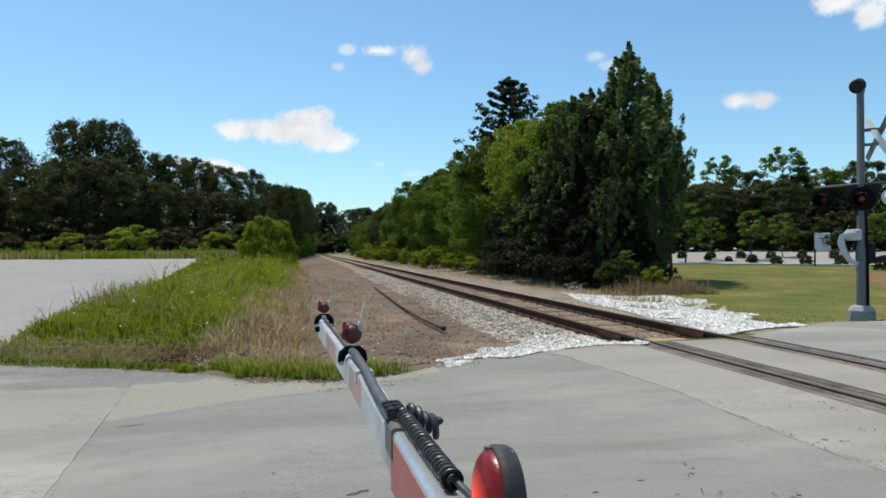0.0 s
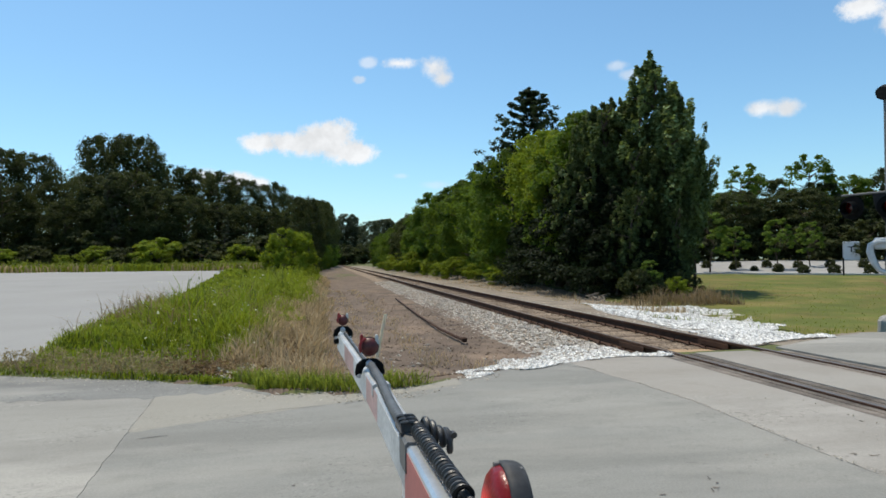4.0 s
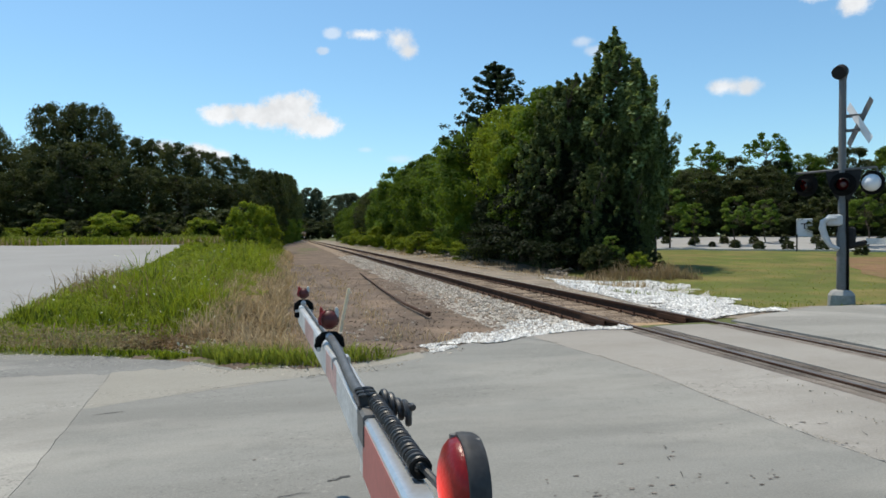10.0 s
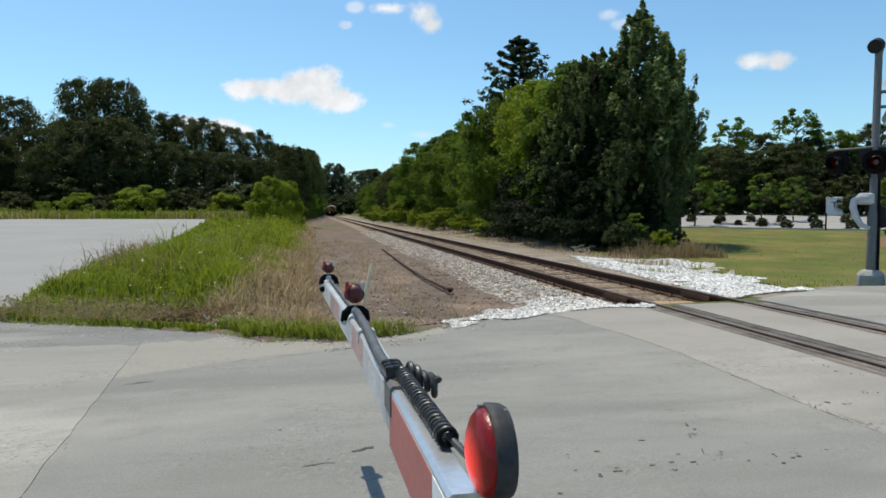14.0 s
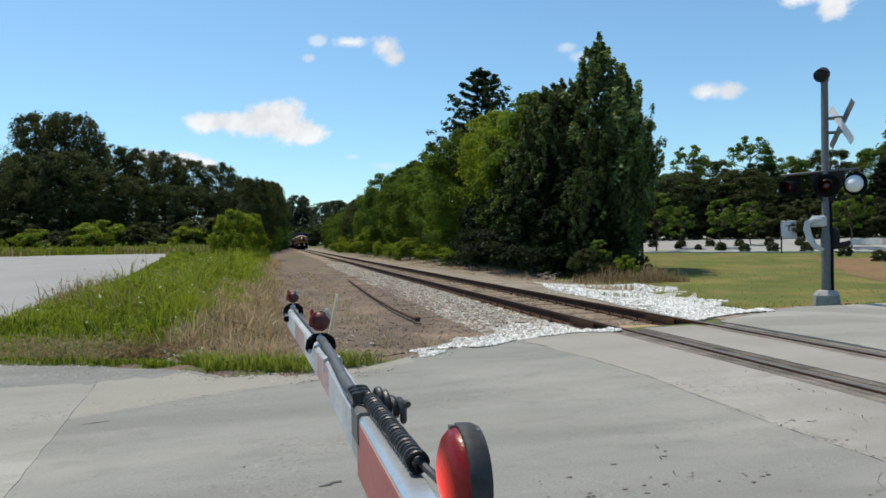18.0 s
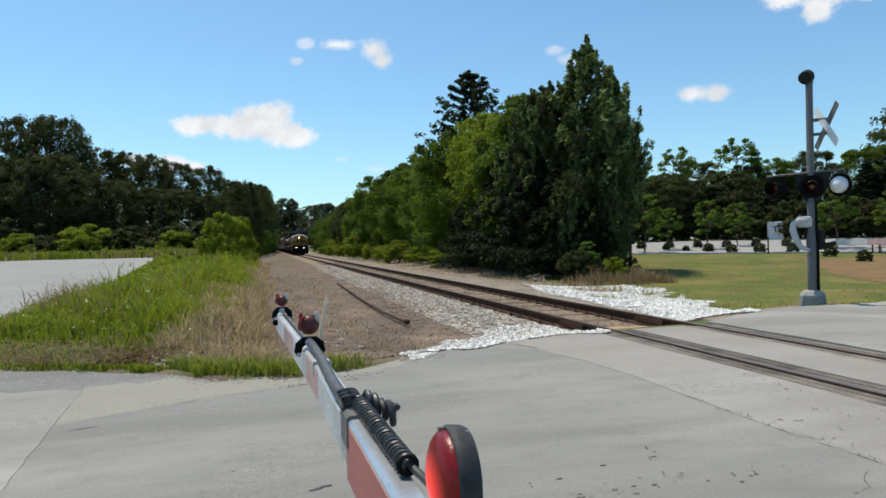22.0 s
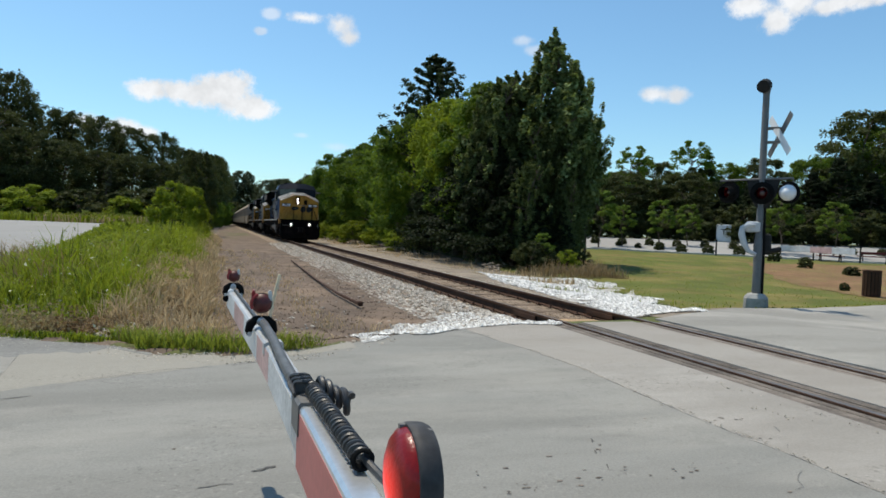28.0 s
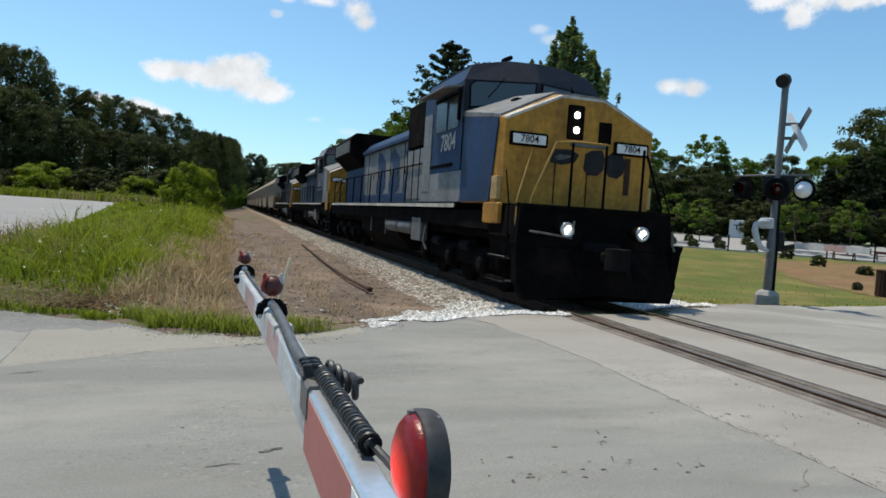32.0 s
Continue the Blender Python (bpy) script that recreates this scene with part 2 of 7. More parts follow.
LEAF_JUNIPER = leaf_material("juniper sprays", (0.118, 0.150, 0.060), (0.11, 0.145, 0.030), var=0.75)
LEAF_PINE = leaf_material("needles", (0.038, 0.056, 0.028), (0.03, 0.05, 0.014), var=0.5)
LEAF_LIGHT = leaf_material("bright leaves", (0.11, 0.165, 0.028), (0.18, 0.27, 0.03))
GRASS = leaf_material("tall grass", (0.185, 0.220, 0.027), (0.225, 0.275, 0.017), var=0.75)
STRAW = leaf_material("dry grass", (0.44, 0.335, 0.20), (0.38, 0.285, 0.155), var=0.6)
BRUSH = leaf_material("brown brush", (0.27, 0.20, 0.115), (0.25, 0.18, 0.09), var=0.5)
GALV = material("galvanised steel", (0.135, 0.133, 0.130), 0.55, metal=0.3, var=0.12, scale=12, fine=80, bump=0.05)
ALU = material("brushed aluminium", (0.72, 0.74, 0.76), 0.35, metal=0.85, var=0.08, scale=10, fine=120, bump=0.03)
BLACK = material("black housing", (0.020, 0.020, 0.020), 0.7, var=0.25, scale=8, fine=60, bump=0.1)
MATT = material("matt black paint", (0.010, 0.010, 0.010), 0.95, var=0.25, scale=8, fine=60, bump=0.1, spec=0.05)
GALVBAR = material("dull aluminium", (0.45, 0.46, 0.47), 0.5, metal=0.6, var=0.15, scale=10, fine=120, bump=0.03)
DARKRUB = material("black cable rubber", (0.030, 0.030, 0.031), 0.45, var=0.3, scale=30, fine=200, bump=0.1)
SLEEVE = material("dusty grey cable sleeve", (0.075, 0.076, 0.078), 0.5, var=0.35, scale=18, fine=120, bump=0.15)
LAMPBLACK = material("sun-greyed black lamp body", (0.045, 0.045, 0.047), 0.6, var=0.3, scale=14, fine=90, bump=0.15)
WHITE_REFL = material("white sheeting", (0.72, 0.74, 0.76), 0.4, var=0.05, scale=6, fine=90, bump=0.03)
RED_REFL = material("red sheeting", (0.41, 0.125, 0.11), 0.5, var=0.1, scale=6, fine=90, bump=0.03)
FADED = material("bleached red sheeting", (0.46, 0.31, 0.285), 0.6, var=0.25, scale=6, fine=90, bump=0.03)
GREYED = material("greyed white sheeting", (0.52, 0.52, 0.51), 0.6, var=0.2, scale=6, fine=90, bump=0.03)
DARKLENS = material("unlit red lens", (0.10, 0.006, 0.006), 0.2, var=0.1, scale=20, fine=150, bump=0.05, coat=0.4)
DIMLENS = material("weathered red lens", (0.085, 0.012, 0.012), 0.5, var=0.35, scale=25, fine=150, bump=0.1)
REDLENS = material("red lens", (0.24, 0.012, 0.014), 0.4, var=0.25, scale=20, fine=150, bump=0.05)
LITLENS = material("lit red lens", (0.15, 0.004, 0.004), 0.32, var=0.25, scale=40, fine=220, bump=0.12, coat=0.12, spec=0.3)
_ln = LITLENS.node_tree.nodes
_lp = _ln["Principled BSDF"]
_lp.inputs["Emission Color"].default_value = (1.0, 0.035, 0.02, 1)
# the lit bulb shines strongest low on the forward side of the lens
_tc, _d, _r = _ln.new("ShaderNodeTexCoord"), _ln.new("ShaderNodeVectorMath"), _ln.new("ShaderNodeMapRange")
_d.operation = "DISTANCE"
_d.inputs[1].default_value = (-4.926, 0.575, 1.147)
_r.inputs["From Min"].default_value, _r.inputs["From Max"].default_value = 0.004, 0.034
_r.inputs["To Min"].default_value, _r.inputs["To Max"].default_value = 1.15, 0.03
LITLENS.node_tree.links.new(_tc.outputs["Object"], _d.inputs[0])
LITLENS.node_tree.links.new(_d.outputs["Value"], _r.inputs["Value"])
LITLENS.node_tree.links.new(_r.outputs[0], _lp.inputs["Emission Strength"])
WEIGHT = material("pale painted counterweight", (0.50, 0.51, 0.52), 0.6, var=0.12, scale=5, fine=60, bump=0.15, dark=(0.25, 0.24, 0.22), dark_scale=4, dark_amount=0.5)
MASTBASE = material("grey cast mast base", (0.30, 0.295, 0.28), 0.85, var=0.22, scale=5, fine=60, bump=0.35, dark=(0.13, 0.12, 0.105), dark_scale=3.0, dark_amount=0.7)
CONC = material("pale concrete footing", (0.46, 0.45, 0.43), 0.9, var=0.15, scale=5, fine=60, bump=0.3)


# ---- mesh helpers ----
class Build:
    """Collects faces for one mesh."""

    def __init__(self):
        self.v, self.f = [], []

    def add(self, verts, faces):
        k = len(self.v)
        self.v += [tuple(p) for p in verts]
        self.f += [tuple(k + i for i in face) for face in faces]
        return self

    def box(self, x0, x1, y0, y1, z0, z1, bev=0.0):
        if bev:
            b = min(bev, abs(x1 - x0) / 3, abs(y1 - y0) / 3, abs(z1 - z0) / 3)
            rings = []
            for z, i in ((z0, b), (z0 + b, 0), (z1 - b, 0), (z1, b)):
                a = (x0 + i, x1 - i, y0 + i, y1 - i)
                rings.append([(a[0] + b, a[2], z), (a[1] - b, a[2], z), (a[1], a[2] + b, z), (a[1], a[3] - b, z),
                              (a[1] - b, a[3], z), (a[0] + b, a[3], z), (a[0], a[3] - b, z), (a[0], a[2] + b, z)])
            return self.loft(rings)
        c = [(x, y, z) for x in (x0, x1) for y in (y0, y1) for z in (z0, z1)]
        return self.add(c, [(0, 1, 3, 2), (4, 6, 7, 5), (0, 4, 5, 1), (2, 3, 7, 6), (0, 2, 6, 4), (1, 5, 7, 3)])

    def loft(self, rings, caps=True, closed=True):
        n = len(rings[0])
        verts = [p for r in rings for p in r]
        faces = []
        for k in range(len(rings) - 1):
            for i in range(n if closed else n - 1):
                j = (i + 1) % n
                faces.append((k * n + i, k * n + j, (k + 1) * n + j, (k + 1) * n + i))
        if caps:
            faces += [tuple(range(n - 1, -1, -1)), tuple((len(rings) - 1) * n + i for i in range(n))]
        return self.add(verts, faces)

    def tube(self, points, radii, n=10, caps=True):
        points = [Vector(p) for p in points]
        if not isinstance(radii, (list, tuple)):
            radii = [radii] * len(points)
        rings, side = [], None
        for i, p in enumerate(points):
            d = (points[min(i + 1, len(points) - 1)] - points[max(i - 1, 0)]).normalized()
            if side is None:
                side = d.orthogonal().normalized()
            side = (side - d * side.dot(d)).normalized()
            other = d.cross(side)
            rings.append([p + (side * math.cos(a) + other * math.sin(a)) * radii[i] for a in (2 * math.pi * k / n for k in range(n))])
        return self.loft(rings, caps)

    def prism(self, outline, axis, a, b):
        """An outline in the two other axes, drawn out along one axis from a to b."""
        def put(p, c):
            return {"x": (c, p[0], p[1]), "y": (p[0], c, p[1]), "z": (p[0], p[1], c)}[axis]
        return self.loft([[put(p, a) for p in outline], [put(p, b) for p in outline]])

    def mesh(self, name, mat, smooth=False):
        me = bpy.data.meshes.new(name)
        me.from_pydata(self.v, [], self.f)
        me.materials.append(mat)
        bm = bmesh.new()
        bm.from_mesh(me)
        bmesh.ops.recalc_face_normals(bm, faces=bm.faces)
        bm.to_mesh(me)
        bm.free()
        if smooth:
            me.shade_smooth()
            me.set_sharp_from_angle(angle=radians(40))
        return me


def part(name, b, mat, parent=None, label="", smooth=False):
    """Links one mesh object under a thing or a part."""
    ob = new(name, b.mesh(name, mat, smooth) if isinstance(b, Build) else b)
    ob.parent = parent
    return tagged(ob, label)


def raw_mesh(name, verts, faces, mat):
    me = bpy.data.meshes.new(name)
    me.from_pydata([tuple(p) for p in verts], [], [tuple(f) for f in faces])
    me.materials.append(mat)
    return me


def thing(name, label, category, m=None, group=""):
    ob = new(name)
    ob.empty_display_size = 0.2
    if m is not None:
        ob.matrix_basis = m
    return tagged(ob, label, category, group)


def smoothstep(a, b, x):
    t = min(max((x - a) / (b - a), 0), 1)
    return t * t * (3 - 2 * t)


# ---- plan ----
GAUGE_CENTRE = 0.7525
RAILS_X = (0.0, 1.505)
ROAD_EDGE = [(-60, 22), (-14, 11.5), (-8.2, 9.0), (-7.2, 8.5), (-6.1, 7.8), (-5.6, 7.25), (-4.8, 7.15), (-4.1, 7.25), (-3.5, 7.7), (-2.8, 8.3),
             (-1.9, 8.6), (-0.8, 9.0), (1.6, 9.2), (3.6, 10.3), (6.0, 12.0), (8.0, 13.0), (60, 22)]
LOT_EDGE = [(-9.65, 11.2), (-9.8, 13.4), (-10.4, 17.4), (-10.9, 26.0), (-12.9, 50.0), (-14.5, 66.0)]


def along(points, v, key=0):
    """Straight-line reading of one coordinate against the other."""
    for (a, b) in zip(points, points[1:]):
        u0, u1 = a[key], b[key]
        if u0 <= v <= u1:
            return a[1 - key] + (b[1 - key] - a[1 - key]) * (v - u0) / (u1 - u0)
    return points[0][1 - key] if v < points[0][key] else points[-1][1 - key]


def wild(x, y):
    """Height of the natural ground away from the road."""
    left = 0.95 * smoothstep(12, 62, y) * smoothstep(-8.5, -13, x)
    berm = 0.35 * smoothstep(-4.6, -7.0, x) * smoothstep(-13, -9, x) * smoothstep(9, 14, y) * (1 - smoothstep(60, 90, y))
    right = -0.38 * smoothstep(3, 8, x) + 0.75 * smoothstep(16, 55, y) * smoothstep(4, 12, x)
    q = ((x - 22) * 4.3 + (y - 52) * 8) / 9.08
    right += 1.1 * smoothstep(0, 22, q) * smoothstep(13, 22, x)
    hill = 14 * smoothstep(-60, -190, x) * smoothstep(20, 120, y)
    bed = -0.27
    z = bed + left + berm + right + hill
    z += 0.05 * noise.noise(Vector((x * 0.35, y * 0.35, 0))) * smoothstep(1, 4, abs(x - GAUGE_CENTRE))
    return z


def road_z(x):
    return -0.003 - 0.34 * smoothstep(2.6, 9.5, x) - 0.06 * smoothstep(-3, -9, x)


def land(x, y):
    """Height of the ground, brought up to the road's edge."""
    z, edge = wild(x, y), along(ROAD_EDGE, x)
    if y < edge - 0.4:
        return min(z, road_z(x) - 0.15)
    k = smoothstep(edge + 0.1, edge + 1.6, y)
    lip = 0.05 * smoothstep(edge - 0.05, edge + 0.10, y) * (1 - smoothstep(edge + 0.4, edge + 1.4, y)) * smoothstep(-3.0, -3.9, x)
    return (road_z(x) - 0.03) * (1 - k) + z * k + lip


# ---- ground ----
def grid_values(lo, hi, near, far_lo, far_hi, grow=1.35):
    vals, step = [lo + i * near for i in range(int((hi - lo) / near) + 1)], near
    a, b = vals[0], vals[-1]
    low, high = [], []
    while a > far_lo:
        step *= grow
        a -= step
        low.append(max(a, far_lo))
    step = near
    while b < far_hi:
        step *= grow
        b += step
        high.append(min(b, far_hi))
    return low[::-1] + vals + high


def make_ground():
    xs = grid_values(-16, 22, 0.3, -1500, 1500, 1.25)
    ys = grid_values(5, 40, 0.3, -900, 3000, 1.12)
    verts = []
    for y in ys:
        for x in xs:
            z = land(x, y)
            verts.append((x, y, z))
    n = len(xs)
    faces = [(j * n + i, j * n + i + 1, (j + 1) * n + i + 1, (j + 1) * n + i) for j in range(len(ys) - 1) for i in range(n - 1)]
    me = raw_mesh("ground", verts, faces, SOIL)
    me.shade_smooth()
    return tagged(new("ground", me), "rough grassy ground with bare brown patches", "ground", kind="structure")


def sheet(name, outline_lo, outline_hi, vs, mat, lift=0.012, nz=None, cols=14, label="", category="ground", kind="structure", skirt=0.0):
    """A sheet between two edges given as functions of v, laid on the ground."""
    verts, faces = [], []
    for v in vs:
        a, b = outline_lo(v), outline_hi(v)
        for i in range(cols + 1):
            x = a + (b - a) * i / cols
            verts.append((x, v, (nz or land)(x, v) + lift))
    n = cols + 1
    for j in range(len(vs) - 1):
        for i in range(cols):
            faces.append((j * n + i, j * n + i + 1, (j + 1) * n + i + 1, (j + 1) * n + i))
    me = raw_mesh(name, verts, faces, mat)
    me.shade_smooth()
    return tagged(new(name, me), label, category, kind=kind)


def steps(a, b, s):
    n = max(1, int(round((b - a) / s)))
    return [a + (b - a) * i / n for i in range(n + 1)]


def wob(v, s=1.0, k=0.0):
    return s * noise.noise(Vector((v * 0.45, k, 0))) + 0.5 * s * noise.noise(Vector((v * 1.3, k + 7, 0)))


ground = make_ground()
lot = sheet("parking_lot", lambda y: -70 + 0.0 * y, lambda y: along(LOT_EDGE, y, 1) + 0.15 * wob(y, 1, 3), steps(11.2, 66, 0.7), LOT, 0.03, cols=40,
            label="pale worn asphalt lot beside tall grass", category="pavement")
dirt = sheet("dirt_strip", lambda y: -6.9 - 0.012 * (y - 8) + wob(y, 0.4, 1), lambda y: -1.2, steps(6.9, 40, 0.3) + steps(40.5, 290, 0.8), DIRT, 0.012,
             label="bare brown dirt strip with dry weeds beside the track", category="dirt")
sheet("dirt_strip", lambda y: 2.2, lambda y: 6.4 + 2.2 * smoothstep(20, 26, y) + wob(y, 0.5, 6), steps(9.4, 290, 0.6), material("pale dry dirt", (0.225, 0.188, 0.148), 0.95, var=0.35, scale=0.9, fine=20, bump=0.7, dark=(0.15, 0.125, 0.08), dark_scale=0.5, dark_amount=0.7), 0.02,
                 label="pale dry dirt and litter between track and trees", category="dirt")
lawn = sheet("lawn", lambda y: 6.8 + 0.25 * (y - 14) * (1 - smoothstep(14, 30, y)) + 0.12 * max(0, y - 22), lambda y: 75, steps(13.0, 52, 0.6), LAWN, 0.02, cols=60,
             label="mown lawn with dry yellow patches beside the road", category="lawn")

# Road: slabs with recessed joints.
road = tagged(new("road"), "worn grey asphalt and concrete road over the crossing", "road", kind="structure")


def edge_y(x):
    return along(ROAD_EDGE, x) + 0.10 * wob(x * 2.2, 1, 9)


def joint_left(y):
    return -6.68 - 0.10 * (y - 5) + 0.02 * wob(y * 3, 1, 2) + 0.012 * wob(y * 14, 1, 12)


def joint_right(y):
    return -1.58 - 0.26 * smoothstep(6.0, 8.6, y) + 0.02 * wob(y * 3, 1, 5) + 0.02 * wob(y * 14, 1, 15)


def slab(lo, hi, edge, mat, label, start=-9.0):
    """One slab between two long joints, running up to the road's far edge, with its own thickness."""
    wide = hi(5) - lo(5)
    cols, n = max(4, int(wide / 0.4)), 90
    verts, faces = [], []
    for i in range(cols + 1):
        u = i / cols
        yb = edge(lo(8.3) + (hi(8.3) - lo(8.3)) * u)
        for j in range(n + 1):
            y = start + (yb - start) * (j / n) ** 0.7
            x = lo(y) + (hi(y) - lo(y)) * u
            verts.append((x, y, road_z(x) + 0.012 * noise.noise(Vector((x * 0.6, y * 0.6, 2)))))
    for i in range(cols):
        for j in range(n):
            a = i * (n + 1) + j
            faces.append((a, a + n + 1, a + n + 2, a + 1))
    rim = [k * (n + 1) for k in range(cols + 1)] + [cols * (n + 1) + i for i in range(1, n + 1)]
    rim += [k * (n + 1) + n for k in range(cols - 1, -1, -1)] + [i for i in range(n - 1, 0, -1)]
    base = len(verts)
    verts += [(verts[i][0], verts[i][1], verts[i][2] - 0.14) for i in rim]
    faces += [(rim[i], base + i, base + (i + 1) % len(rim), rim[(i + 1) % len(rim)]) for i in range(len(rim))]
    return part("slab", Build().add(verts, faces), mat, road, label, smooth=True)


slab(lambda y: -60, lambda y: joint_left(y) - 0.002, edge_y, CONCRETE_OLD, "cracked pale old slab")
slab(lambda y: joint_left(y) + 0.002, lambda y: joint_right(y) - 0.003, edge_y, ASPHALT, "smooth grey asphalt slab")
slab(lambda y: joint_right(y) + 0.003, lambda y: -0.36, lambda x: 6.15 + 0.35 * (x + 1.7) + 0.03 * wob(x * 5, 1, 3), PANEL, "rough worn concrete approach slab")
slab(lambda y: joint_right(y) + 0.003, lambda y: -0.36, edge_y, PANEL_SMOOTH, "smooth pale concrete approach slab", 6.05)
slab(lambda y: 0.30, lambda y: 1.21, lambda x: 9.05, PANEL_SMOOTH, "pale concrete crossing panel")
slab(lambda y: 1.87, lambda y: 60, edge_y, CONCRETE_OLD, "pale concrete approach slab")



def patch(name, xs, lo, hi, mat, label, lift, cols=10, shear=0.0):
    """A thin worn layer on the road between two ragged lines."""
    verts, faces = [], []
    for x in xs:
        a, b_ = lo(x), hi(x)
        for i in range(cols + 1):
            y = a + (b_ - a) * i / cols
            px_ = x - shear * (y - 6.0) * (1 - smoothstep(-6.6, -5.4, x))
            verts.append((px_, y, road_z(px_) + 0.012 * noise.noise(Vector((px_ * 0.6, y * 0.6, 2))) + lift * (0.15 + 0.85 * min(1, i / 2))))
    k = cols + 1
    faces = [(j * k + i, (j + 1) * k + i, (j + 1) * k + i + 1, j * k + i + 1) for j in range(len(xs) - 1) for i in range(cols)]
    return part(name, raw_mesh(name, verts, faces, mat), None, road, label)


patch("sanded_strip", steps(-6.775, -3.6, 0.06), lambda x: 6.02 + 0.42 * (x + 6.64) + 0.10 * wob(x * 3, 1, 1) + 0.05 * wob(x * 11, 1, 2), lambda x: edge_y(x) + 0.02, SANDED, "pale sand washed along the road edge", 0.005, shear=0.10)
patch("tar_shoulder", steps(-15, -5.7, 0.07), lambda x: min(edge_y(x) - 0.1, 7.52 - 0.12 * (x + 6.8) + 0.18 * wob(x * 3, 1, 4) + 0.13 * wob(x * 12, 1, 5) + 0.8 * smoothstep(-6.5, -5.7, x)), lambda x: edge_y(x) + 0.03, SHOULDER, "dark crumbling tar shoulder", 0.010)

# ---- track ----
track = tagged(new("railway_track"), "rusty single railway track on grey stone ballast", "track", kind="structure")
RAIL_OUT = [(-0.07, -0.172), (0.07, -0.172), (0.07, -0.16), (0.012, -0.14), (0.009, -0.05), (0.036, -0.035), (0.036, -0.004), (0.03, 0.0),
            (-0.03, 0.0), (-0.036, -0.004), (-0.036, -0.035), (-0.009, -0.05), (-0.012, -0.14), (-0.07, -0.16)]


def track_x(y):
    """Sideways shift of the line: straight to the far curve, then bending left."""
    k = max(0.0, y - 290.0)
    return -k * k / 300.0


TRACK_Y = [-60, 0, 60, 150, 290] + [290 + 10 * i for i in range(1, 15)]
for rx in RAILS_X:
    rail = part("rail", Build().loft([[(rx + track_x(y) + a, y, c) for a, c in RAIL_OUT] for y in TRACK_Y]), RUST, track)
    part("rail_head", Build().loft([[(rx + track_x(y) + a, y, c) for a, c in ((-0.029, 0.0006), (0.029, 0.0006), (0.029, 0.003), (-0.029, 0.003))] for y in TRACK_Y]), RAILTOP, rail, "polished running surface")
bed = sheet("ballast_bed", lambda y: track_x(y) + GAUGE_CENTRE - 2.3 + wob(y, 0.15, 4), lambda y: track_x(y) + GAUGE_CENTRE + 2.4 + wob(y, 0.2, 5), steps(8.6, 400, 0.8), BED, 0.0,
            nz=lambda x, y: -0.19 - 0.09 * smoothstep(1.35, 2.2, abs(x - GAUGE_CENTRE - track_x(y))) + 0.02 * noise.noise(Vector((x * 3, y * 3, 0))), cols=18,
            label="grey brown stone ballast under the track", category="ballast")
for rx in RAILS_X:
    for a, b_, low in ((-0.36, -0.262, 0.012), (-0.255, -0.152, 0.020), (-0.145, -0.050, 0.016), (0.100, 0.190, 0.022), (0.197, 0.298, 0.014)):
        part("rubber_strip", Build().box(rx + a + 0.002, rx + b_ - 0.002, -9, 9.05, -0.12, -low, 0.006), RUBBER, track, "dark flangeway filler board")


